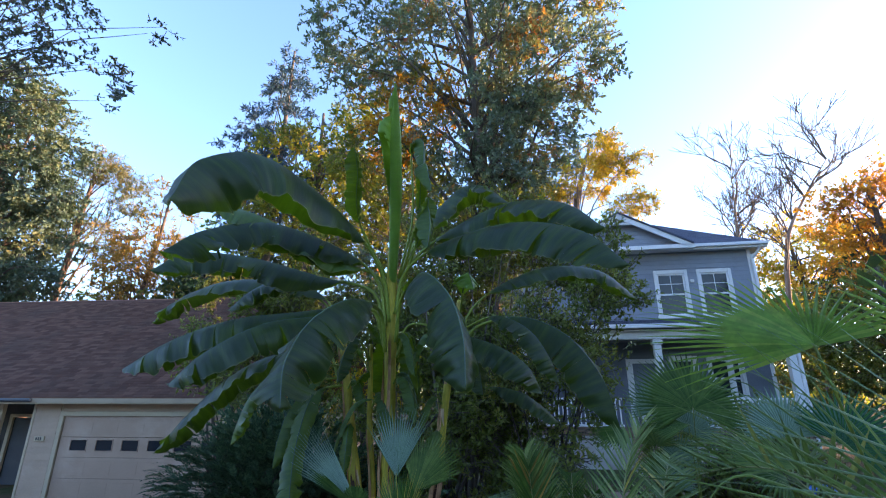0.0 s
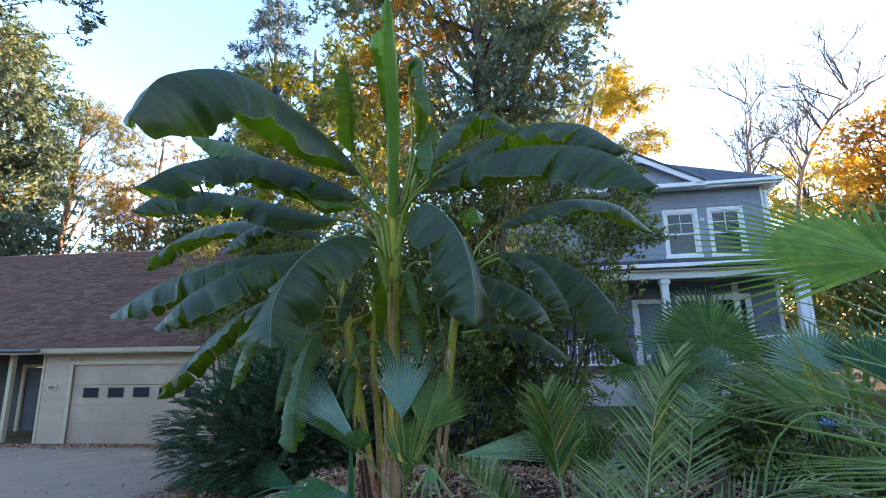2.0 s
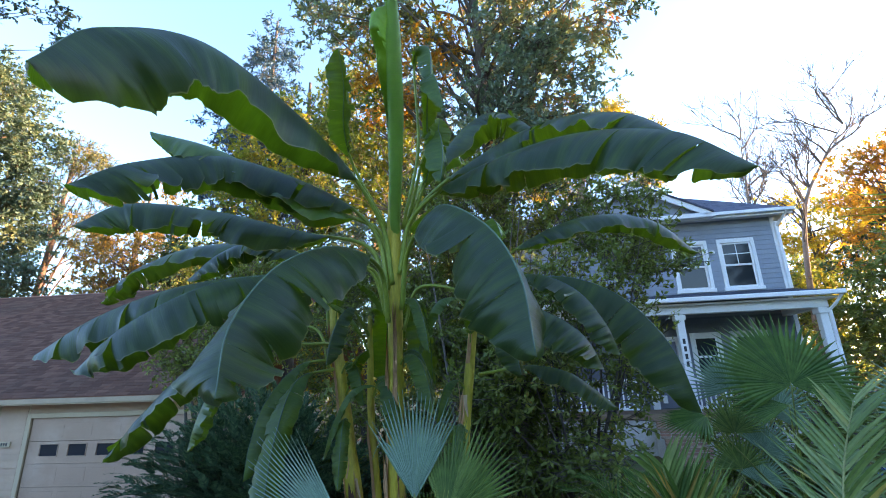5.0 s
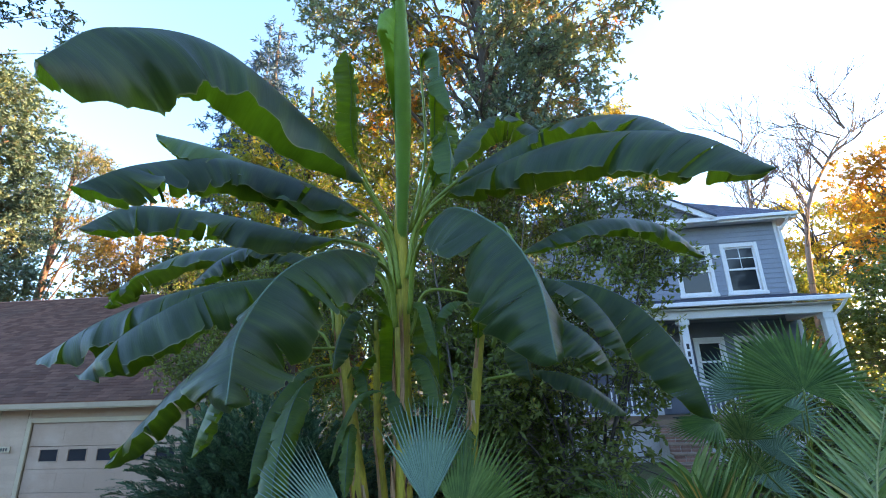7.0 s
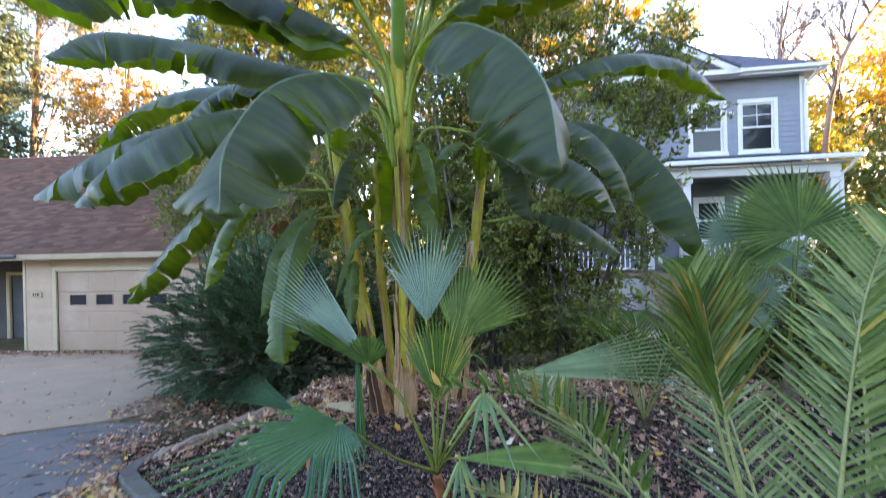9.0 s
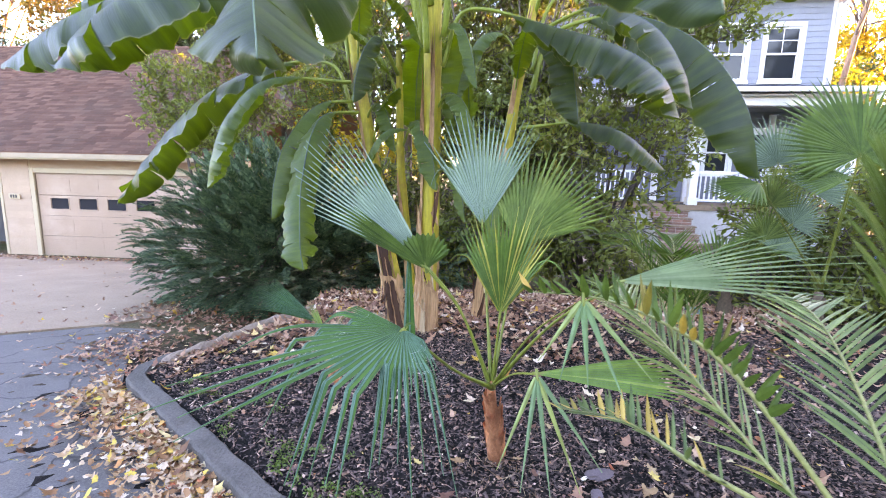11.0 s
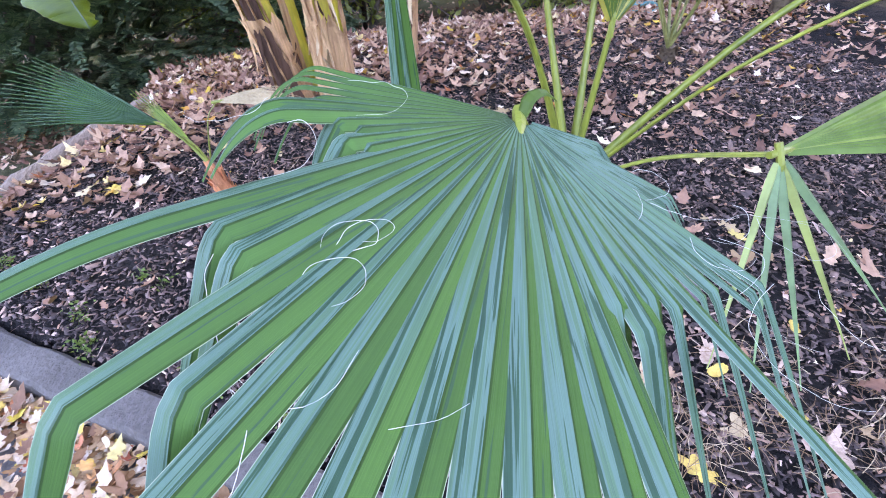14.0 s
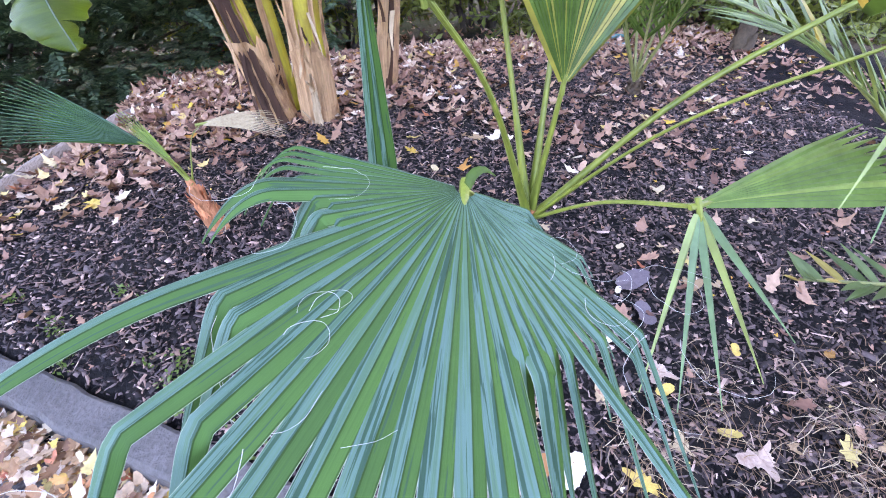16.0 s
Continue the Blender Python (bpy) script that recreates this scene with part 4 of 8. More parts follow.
def house():
    h = thing("house", "two-storey grey-blue house with white trim and a front porch", "house", "", pose(8.936, 21.5, -0.375, 0, 0, -4) @ Matrix.Scale(1.2, 4))
    ua, ub, zt = -7.0, 1.80, 6.78
    holes = ((0.0, 1.10, 4.40, 6.06), (-1.40, -0.30, 4.40, 6.06))
    lower = ((-2.55, -1.62, 0.95, 3.0), (-1.30, -0.42, 1.75, 3.15), (-0.15, 0.95, 1.75, 3.15))
    part("wall", join(wall_geo(ua, ub, 3.6, zt, 0.0, 0.16, holes), box(ub - 0.16, ub, 0.16, 8, -0.3, zt), box(ua, ua + 0.16, 0.16, 8, -0.3, zt), box(ua, ub, 7.84, 8, -0.3, zt)), M_SIDING_BLUE, h)
    up = part("siding", box(ua, ub, -0.004, -0.001, 4.0, 4.02), M_SIDING_BLUE, h)
    lap_boards(up, ua, ub - 0.10, 4.25, zt, -0.002, M_SIDING_BLUE, holes, 0.155, 0.024)
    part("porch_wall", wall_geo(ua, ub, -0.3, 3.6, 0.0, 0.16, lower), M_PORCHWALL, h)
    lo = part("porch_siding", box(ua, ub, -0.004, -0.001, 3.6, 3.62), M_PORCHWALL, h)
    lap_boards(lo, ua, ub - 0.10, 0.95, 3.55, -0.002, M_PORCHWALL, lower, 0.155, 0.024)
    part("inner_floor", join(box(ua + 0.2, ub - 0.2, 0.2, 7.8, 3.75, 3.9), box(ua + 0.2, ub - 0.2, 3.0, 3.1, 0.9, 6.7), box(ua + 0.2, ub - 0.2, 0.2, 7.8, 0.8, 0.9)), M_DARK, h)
    part("corner_board", bbox(ub - 0.10, ub + 0.015, -0.035, 0.09, 0.95, zt), M_WHITE, h)
    for a, b, c, d in holes:
        sash_window(h, a, b, c, d, 0.0)
    sash_window(h, *lower[1], 0.0, False)
    sash_window(h, *lower[2], 0.0, False)
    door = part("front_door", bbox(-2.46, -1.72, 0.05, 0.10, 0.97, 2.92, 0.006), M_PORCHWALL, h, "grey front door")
    part("door_casing", join(bbox(-2.66, -2.46, -0.05, 0.1, 0.95, 3.06), bbox(-1.72, -1.60, -0.05, 0.1, 0.95, 3.06), bbox(-2.46, -1.72, -0.05, 0.1, 2.92, 3.06)), M_WHITE, h)
    part("knob", tube([(-1.80, 0.05, 1.9), (-1.80, -0.02, 1.9)], (0.018, 0.03), 8), M_BRASS, door)
    # plain white cover on the wall, not a light source
    part("outlet_cover", join(bbox(-0.26, -0.12, -0.10, -0.03, 5.58, 5.70, 0.03)), M_WHITE, h, "small white outlet cover")
    part("wall_box", join(bbox(-2.36, -2.24, -0.08, -0.02, 1.12, 1.34, 0.01)), M_WHITE, h)
    part("mail_box", bbox(-1.58, -1.40, -0.12, -0.03, 2.05, 2.32, 0.01), M_DARK, h)
    # main hip roof
    e, z0, ap, az = 0.38, 6.86, 3.6, 9.35
    c = [(ua - e, -e, z0), (ub + e, -e, z0), (ub + e, 8 + e, z0), (ua - e, 8 + e, z0), (ua + 4.0, ap + 0.3, az), (-0.9, ap + 0.3, az)]
    lo_ = [(x, y, z - 0.10) for x, y, z in c[:4]]
    roof = part("roof", (c + lo_, [(0, 1, 5, 4), (1, 2, 5), (2, 3, 4, 5), (3, 0, 4), (6, 7, 1, 0), (7, 8, 2, 1), (8, 9, 3, 2), (9, 6, 0, 3), (6, 9, 8, 7)]), M_ROOF_NAVY, h, "dark slate-blue shingles")
    rng = random.Random(4)
    tv, tf = [], []
    for k in range(26):
        s0, s1 = k / 26, (k + 1.05) / 26
        def at(u, s):
            p = np.array(c[0]) * (1 - s) + np.array(c[4]) * s
            q = np.array(c[1]) * (1 - s) + np.array(c[5]) * s
            return p + (q - p) * u
        width = float(np.linalg.norm(at(1, s0) - at(0, s0)))
        n = max(3, int(width / 0.32))
        for i in range(n):
            u0, u1 = i / n, (i + 0.97) / n
            up_ = np.array((0, 0, rng.uniform(0.008, 0.016)))
            m = len(tv)
            tv += [tuple(at(u0, s0) + up_), tuple(at(u1, s0) + up_), tuple(at(u1, s1) + (0, 0, 0.004)), tuple(at(u0, s1) + (0, 0, 0.004)), tuple(at(u0, s0)), tuple(at(u1, s0))]
            tf += [(m, m + 1, m + 2, m + 3), (m + 4, m + 5, m + 1, m)]
    tagged(part("shingle_layer", (tv, tf), M_ROOF_NAVY, roof), "", "", "", "stuff")
    part("fascia", join(bbox(ua - e, ub + e, -e - 0.03, -e, z0 - 0.20, z0 - 0.01), bbox(ub + e, ub + e + 0.03, -e - 0.03, 8 + e, z0 - 0.20, z0 - 0.01)), M_WHITE, h)
    part("soffit", box(ua - e, ub + e, -e, 8 + e, z0 - 0.16, z0 - 0.12), M_WHITE, h)
    part("gutter", join(bbox(ua - e, ub + e + 0.05, -e - 0.14, -e - 0.032, z0 - 0.13, z0 - 0.02, 0.02)), M_WHITE, h)
    part("downspout", join(bbox(ub - 0.04, ub + 0.06, -0.13, -0.04, 4.35, 6.5, 0.015), tube(glide(((ub + 0.2, -e - 0.08, z0 - 0.12), (ub + 0.15, -0.25, 6.55), (ub + 0.01, -0.085, 6.35)), 8), 0.045, 8)), M_WHITE, h)
    # front gable
    gl, gr, gp, gzb, gzt = -4.75, -0.20, -2.47, 6.84, 8.05
    gab = part("gable", prism(((gl + 0.2, gzb), (gr - 0.2, gzb), (gp, gzt - 0.12)), "y", -0.30, 0.5), M_SHAKE, h)
    for k in range(7):
        z = gzb + 0.155 * k
        f0 = (z - gzb) / (gzt - gzb)
        a, b = gl + 0.2 + (gp - gl - 0.2) * f0, gr - 0.2 + (gp - gr + 0.2) * f0
        if b - a > 0.35:
            part("board", prism(((-0.302, z), (-0.326, z), (-0.308, z + 0.155), (-0.302, z + 0.155)), "x", a + 0.02, b - 0.02), M_SHAKE, gab)
    for s, a, b in ((1, gp, gr), (-1, gp, gl)):
        th = 0.17
        part("rake_board", prism(((a, gzt), (b, gzb), (b - s * 0.05, gzb - th), (a, gzt - th * 1.15)), "y", -0.62, -0.58), M_WHITE, gab)
        part("gable_roof", prism(((a, gzt + 0.06), (b + s * 0.06, gzb + 0.03), (b + s * 0.06, gzb - 0.03), (a, gzt)), "y", -0.66, 3.5), M_ROOF_NAVY, gab)
        part("soffit", prism(((a, gzt - 0.02), (b, gzb - 0.02), (b, gzb - 0.05), (a, gzt - 0.05)), "y", -0.58, 0.0), M_WHITE, gab)
    part("gable_brace", join(prism(((gp - 0.55, gzt - 0.42), (gp + 0.55, gzt - 0.42), (gp + 0.55, gzt - 0.34), (gp - 0.55, gzt - 0.34)), "y", -0.60, -0.54), bbox(gp - 0.04, gp + 0.04, -0.60, -0.54, gzt - 0.42, gzt - 0.1)), M_WHITE, gab)
    part("eave_band", bbox(gl, gr + 0.1, -0.62, -0.30, gzb - 0.16, gzb - 0.02), M_WHITE, h)
    # porch
    pz, pd = 0.95, -1.85
    part("porch_floor", bbox(ua, 1.75, pd, 0.0, pz - 0.14, pz, 0.01), M_CONCRETE, h)
    part("porch_base", box(ua, 1.70, pd + 0.05, -0.001, -0.4, pz - 0.14), M_MORTAR, h)
    proof = part("porch_roof", prism(((0.0, 4.36), (pd - 0.28, 3.90), (pd - 0.28, 3.84), (0.0, 4.24)), "x", ua, 1.84), M_ROOF_NAVY, h, "dark shingled porch roof")
    tv, tf = [], []
    for k in range(14):
        s0, s1 = k / 14, (k + 1.05) / 14
        y0, y1 = pd - 0.28 + (0.28 - pd) * s0, pd - 0.28 + (0.28 - pd) * s1
        za, zb = 3.90 + 0.46 * s0, 3.90 + 0.46 * s1
        x = ua
        while x < 1.70:
            w = rng.uniform(0.26, 0.34)
            m, l = len(tv), rng.uniform(0.006, 0.014)
            tv += [(x, y0, za + l), (x + w - 0.01, y0, za + l), (x + w - 0.01, y1, zb + 0.003), (x, y1, zb + 0.003), (x, y0, za), (x + w - 0.01, y0, za)]
            tf += [(m, m + 1, m + 2, m + 3), (m + 4, m + 5, m + 1, m)]
            x += w
    tagged(part("shingle_layer", (tv, tf), M_ROOF_NAVY, proof), "", "", "", "stuff")
    part("porch_ceiling", box(ua, 1.82, pd - 0.2, 0, 3.74, 3.78), M_WHITE, h)
    part("porch_gutter", bbox(ua, 1.88, pd - 0.42, pd - 0.285, 3.80, 3.92, 0.02), M_WHITE, h)
    part("porch_beam", bbox(ua, 1.62, pd - 0.02, pd + 0.22, 3.52, 3.74, 0.01), M_WHITE, h)
    part("side_beam", bbox(1.40, 1.62, pd + 0.22, -0.03, 3.52, 3.74, 0.01), M_WHITE, h)
    part("porch_downspout", join(tube(glide(((1.80, pd - 0.35, 3.82), (1.72, pd - 0.2, 3.62), (1.612, pd - 0.02, 3.44)), 8), 0.040, 8), bbox(1.575, 1.65, pd - 0.06, pd + 0.02, 0.2, 3.44, 0.015)), M_WHITE, h)
    for u in (-6.0, -2.08, 1.47):
        post = part("porch_post", bbox(u - 0.10, u + 0.10, pd, pd + 0.20, pz, 3.52, 0.012), M_WHITE, h)
        part("capital", bbox(u - 0.14, u + 0.14, pd - 0.04, pd + 0.24, 3.36, 3.50, 0.012), M_WHITE, post)
        part("plinth", bbox(u - 0.13, u + 0.13, pd - 0.03, pd + 0.23, pz, pz + 0.2, 0.012), M_WHITE, post)
        if u == -2.08:
            for k in range(4):
                part("bar", bbox(u - 0.035, u + 0.035, pd - 0.006, pd + 0.001, 2.12 + 0.2 * k, 2.26 + 0.2 * k, 0.002), M_INK, post, "dark bar in place of a digit")
    part("wall_post", bbox(0.42, 0.60, -0.10, -0.03, pz, 3.52, 0.012), M_WHITE, h)
    rail = part("railing", join(bbox(-5.9, -3.25, pd + 0.07, pd + 0.13, 1.78, 1.85, 0.008), bbox(-5.9, -3.25, pd + 0.07, pd + 0.13, 1.05, 1.11, 0.008)), M_WHITE, h)
    for k in range(21):
        u = -5.84 + k * 0.125
        part("baluster", box(u, u + 0.035, pd + 0.083, pd + 0.118, 1.11, 1.78), M_WHITE, rail)
    rail2 = part("railing", join(bbox(-1.97, 1.36, pd + 0.07, pd + 0.13, 1.78, 1.85, 0.008), bbox(-1.97, 1.36, pd + 0.07, pd + 0.13, 1.05, 1.11, 0.008)), M_WHITE, h)
    for k in range(26):
        u = -1.90 + k * 0.125
        part("baluster", box(u, u + 0.035, pd + 0.083, pd + 0.118, 1.11, 1.78), M_WHITE, rail2)
    # brick steps
    st = part("steps", box(-3.18, -2.24, pd - 1.78, pd, -0.35, -0.16), M_MORTAR, h)
    for k in range(6):
        ztop = pz - 0.02 - 0.178 * (k + 1) + 0.06
        yf = pd - 0.29 * (k + 1)
        part("step_core", box(-3.17, -2.25, yf + 0.012, yf + 0.30, -0.34, ztop - 0.036), M_MORTAR, st)
        for i in range(4):
            a = -3.18 + 0.235 * i
            part("brick", bbox(a + 0.005, a + 0.230, yf, yf + 0.10, ztop - 0.100, ztop - 0.040, 0.005), M_BRICK, st)
            part("brick", bbox(a + 0.005, a + 0.230, yf, yf + 0.10, ztop - 0.170, ztop - 0.108, 0.005), M_BRICK, st)
        part("tread", bbox(-3.20, -2.22, yf - 0.02, yf + 0.30, ztop - 0.032, ztop, 0.006), M_STEP, st)
    mat_ = link_mesh("door_mat", bbox(-2.6, -2.15, pd + 0.1, pd + 0.6, pz + 0.0, pz + 0.02, 0.008), M_MAT)
    mat_.matrix_basis = pose(8.936, 21.5, -0.375, 0, 0, -4) @ Matrix.Scale(1.2, 4)
    tagged(mat_, "dark mat lying on the porch floor at the top step", "door mat")


house()


# ---- banana plants ----
def blade_profile(s, stalk):
    """Half width along the leaf, 0 to 1."""
    t = np.clip((s - stalk) / (1 - stalk), 0, 1)
    return np.clip(t / 0.22, 0, 1) ** 0.7 * np.clip((1 - t) / 0.20, 0, 1) ** 0.6 * (0.92 + 0.08 * np.sin(t * 3.0))


def banana_leaf(plant, pts, half, droop=(58, 58), stalk=0.16, tears=5, mat=None, seed=0, roll=0.0, label="", rib=0.016, wide=(1.0, 1.0)):
    """One leaf along five points from the crown to the tip; its halves hang at the droop angles and are torn here and there."""
    rng = np.random.default_rng(seed)
    n = 110 if half >= 0.25 else 72
    if half >= 0.25:
        # the stalk leaves the stem low and sweeps up and out
        q = [np.array(x, float) for x in pts]
        pts = [q[0] - (0, 0, 0.42), q[0] + (q[1] - q[0]) * 0.22 + (0, 0, 0.03)] + q[1:]
        stalk = (1 + (4 * stalk - 0.22) / 0.78) / 5
    c = glide(pts, n)
    t = np.gradient(c, axis=0)
    t /= np.linalg.norm(t, axis=1)[:, None]
    up = np.array((0.0, 0.0, 1.0))
    side = np.cross(t, up)
    weak = np.linalg.norm(side, axis=1)
    ref = unit(np.cross(unit(c[-1] - c[0]), up) + 1e-6)
    side = side + ref[None, :] * np.clip(0.45 - weak, 0, 1)[:, None] * 2
    side -= t * np.sum(side * t, 1)[:, None]
    side /= np.linalg.norm(side, axis=1)[:, None]
    nor = np.cross(side, t)
    if roll:
        a = radians(roll)
        side, nor = side * math.cos(a) + nor * math.sin(a), nor * math.cos(a) - side * math.sin(a)
    s = np.linspace(0, 1, n)
    w = blade_profile(s, stalk) * half
    v, f, uv = [], [], []
    m = 9
    i0 = int(stalk * n)
    per = 72 / n
    rib *= 0.6 if half < 0.36 else 0.85
    for sg, dr, more in ((1, droop[0], wide[0]), (-1, droop[1], wide[1])):
        cuts = sorted(set([i0] + [int(x) for x in rng.uniform(i0 + 4, n - 6, int(tears * 2.0))] + [n - 1]))
        for a, b in zip(cuts, cuts[1:]):
            extra = rng.normal(0, 11)
            if b - a < 7 and a != i0 and rng.uniform() < 0.4:
                extra = rng.choice((-1, 1)) * rng.uniform(30, 60)
            ph, ph2 = rng.uniform(0, 6.3, 2)
            fr, amp = rng.uniform(0.55, 0.95) * per, rng.uniform(0.05, 0.11) * half
            lean = rng.normal(0, 0.015)
            rows = list(range(a, b + 1))
            base = len(v)
            for i in rows:
                back = 0.0
                if len(rows) > 2:
                    e = min(i - a, b - i)
                    back = 0.06 * max(0, 1 - e / 2.2) if (a != i0 and i - a < 3) or (b != n - 1 and b - i < 3) else 0.0
                p = c[i].copy()
                edge = 0.035 * math.sin(i * 0.7 * per + ph) + 0.025 * math.sin(i * 1.7 * per + ph2) + 0.012 * math.sin(i * 4.3 * per)
                step = w[i] * more * (1 - back) * (1 + edge) / m
                for k in range(m + 1):
                    q = k / m
                    wav = amp * (q ** 1.3 * math.sin(i * fr + ph + q) + 0.45 * q ** 1.6 * math.sin(i * fr * 2.3 + ph2)) + 0.006 * q * math.sin(i * 2.3 + ph)
                    v.append(tuple(p + nor[i] * wav * 0.55 + side[i] * sg * wav * 0.6 + t[i] * lean * q * w[i]))
                    uv.append((s[i] * 2.2, q * sg))
                    ang = radians((dr + extra * q) * (0.48 + 0.66 * q) - 12 * max(0.0, q - 0.8) * 5 * (0.5 + 0.5 * math.sin(i * 1.1 * per + ph2)))
                    p = p + step * (side[i] * sg * math.cos(ang) - nor[i] * math.sin(ang))
            for j in range(len(rows) - 1):
                for k in range(m):
                    o = base + j * (m + 1) + k
                    f.append((o, o + 1, o + m + 2, o + m + 1))
    leaf = part("leaf", (v, f), mat or M_BANANA, plant, label, True)
    lay = leaf.data.uv_layers.new(name="UVMap")
    co = np.array(uv, np.float32)[np.array([l.vertex_index for l in leaf.data.loops])]
    lay.data.foreach_set("uv", co.ravel())
    r = np.interp(s, (0, stalk * 0.5, stalk, stalk * 1.15, 0.6, 1), (rib * 1.9, rib * 1.7, rib * 1.3, rib * 0.8, rib * 0.5, 0.003))
    k = max(6, int((stalk + 0.06) * n))
    part("leafstalk", tube(c[:k:2] - nor[:k:2] * (r[:k:2] * 0.75)[:, None], r[:k:2], 10), M_RIB, leaf, "", True)
    part("midrib", tube(c[k - 3::2] - nor[k - 3::2] * (r[k - 3::2] * 0.75)[:, None], r[k - 3::2], 8), M_RIB_DARK, leaf, "", True)
    return leaf


def pseudostem(plant, pts, radii, label="", mat=None):
    n = 26
    c = glide(pts, n)
    r = np.interp(np.linspace(0, 1, n), np.linspace(0, 1, len(radii)), radii) * (1 + 0.05 * np.sin(np.arange(n) * 1.9))
    return part("pseudostem", tube(c, r, 14), mat or M_PSTEM, plant, label, True)


def dry_sheath(stem, line, radii, w0, w1, h0, h1, mat, seed, lift=1.06, name="dry_sheath", curl=0.05):
    """A dead sheath over part of a stem's round, from w0 to w1 degrees and between two shares of its height, torn at the top."""
    rng = random.Random(seed)
    c = glide(line, 60)
    r = np.interp(np.linspace(0, 1, 60), np.linspace(0, 1, len(radii)), radii)
    rows, cols = 18, 8
    v, f = [], []
    tops = [h1 * (1 - 0.22 * rng.random()) for _ in range(cols)]
    side = [rng.uniform(-2.5, 2.5) for _ in range(rows)]
    for i in range(rows):
        q = i / (rows - 1)
        for k in range(cols):
            u = k / (cols - 1)
            h = h0 + (tops[k] - h0) * q
            x = min(59, max(0, h * 59))
            a = int(min(58, x))
            p = c[a] + (c[a + 1] - c[a]) * (x - a)
            rr = np.interp(x, np.arange(60), r)
            edge = abs(u - 0.5) * 2
            w = radians(w0 + (w1 - w0) * (0.5 + (u - 0.5) * (1 - 0.30 * q)) + side[i])
            rr = rr * (lift + 0.05 * math.sin(k * 2.2 + seed) + 0.07 * edge * edge) + curl * max(0, q - 0.8) * 2 + 0.006 * rng.random()
            v.append((p[0] + rr * math.cos(w), p[1] + rr * math.sin(w), p[2]))
    for i in range(rows - 1):
        for k in range(cols - 1):
            f.append((i * cols + k, i * cols + k + 1, (i + 1) * cols + k + 1, (i + 1) * cols + k))
    part(name, (v, f), mat, stem, "", True)


def banana_clump():
    p = thing("banana_plant", "tall banana plant with broad torn dark green leaves in mulch", "banana plant")
    crown = (-0.95, 7.92, 3.25)
    rm, lm = (0.104, 0.082, 0.070, 0.07, 0.05), ((-0.98, 8.08, 0.05), (-0.96, 8.05, 1.0), (-0.95, 8.0, 2.2), crown, (-0.93, 7.8, 3.75))
    main = pseudostem(p, lm, rm)
    S = dry_sheath
    S(main, lm, rm, 175, 250, 0.0, 0.34, M_SHEATH, 1, 1.08)
    S(main, lm, rm, 238, 275, 0.0, 0.20, M_SHEATH, 2, 1.16)
    S(main, lm, rm, 250, 272, 0.03, 0.13, M_SHEATH_PALE, 3, 1.25, curl=0.16)
    S(main, lm, rm, 285, 300, 0.0, 0.30, M_SHEATH, 4, 1.05)
    S(main, lm, rm, 318, 335, 0.0, 0.26, M_SHEATH, 5, 1.05)
    S(main, lm, rm, 200, 232, 0.28, 0.55, M_SHEATH, 6, 1.05)
    S(main, lm, rm, 262, 290, 0.40, 0.62, M_SHEATH, 7, 1.05)
    S(main, lm, rm, 175, 365, 0.0, 0.17, M_SHEATH, 9, 1.04)
    rs, ls = (0.092, 0.076, 0.060, 0.050, 0.03), ((-1.20, 8.14, 0.1), (-1.36, 8.2, 0.9), (-1.55, 8.3, 1.9), (-1.69, 8.4, 2.6), (-1.74, 8.4, 3.1))
    second = pseudostem(p, ls, rs)
    S(second, ls, rs, 175, 365, 0.0, 0.20, M_SHEATH, 16, 1.05)
    S(second, ls, rs, 170, 232, 0.0, 0.46, M_SHEATH, 11, 1.10)
    S(second, ls, rs, 228, 296, 0.0, 0.30, M_SHEATH_DARK, 12, 1.14)
    S(second, ls, rs, 262, 268, 0.0, 0.24, M_SHEATH, 13, 1.20)
    S(second, ls, rs, 294, 304, 0.0, 0.34, M_SHEATH, 14, 1.12)
    S(second, ls, rs, 215, 250, 0.40, 0.75, M_SHEATH, 15, 1.06)
    rt, lt = (0.064, 0.054, 0.046, 0.042, 0.03), ((-0.52, 8.42, 0.15), (-0.40, 8.4, 1.1), (-0.25, 8.4, 2.3), (-0.15, 8.45, 2.9), (-0.12, 8.5, 3.2))
    third = pseudostem(p, lt, rt)
    S(third, lt, rt, 175, 365, 0.0, 0.26, M_SHEATH, 24, 1.05)
    S(third, lt, rt, 185, 262, 0.0, 0.42, M_SHEATH, 21, 1.10)
    S(third, lt, rt, 255, 290, 0.0, 0.25, M_SHEATH_DARK, 22, 1.12)
    S(third, lt, rt, 220, 270, 0.45, 0.85, M_SHEATH, 23, 1.06)
    lf, rf = ((-1.12, 8.25, 0.15), (-1.18, 8.3, 0.9), (-1.25, 8.3, 1.6), (-1.27, 8.3, 2.3), (-1.28, 8.3, 2.6)), (0.042, 0.040, 0.036, 0.03, 0.02)
    S(pseudostem(p, lf, rf), lf, rf, 200, 270, 0.0, 0.5, M_SHEATH, 31, 1.1)
    pseudostem(p, ((-1.02, 8.3, 0.15), (-1.03, 8.35, 0.8), (-1.02, 8.38, 1.3), (-1.0, 8.4, 1.7), (-1.0, 8.4, 2.0)), (0.036, 0.034, 0.03, 0.026, 0.018))
    # torn strips of sheath that curl off the stems
    rng = random.Random(88)
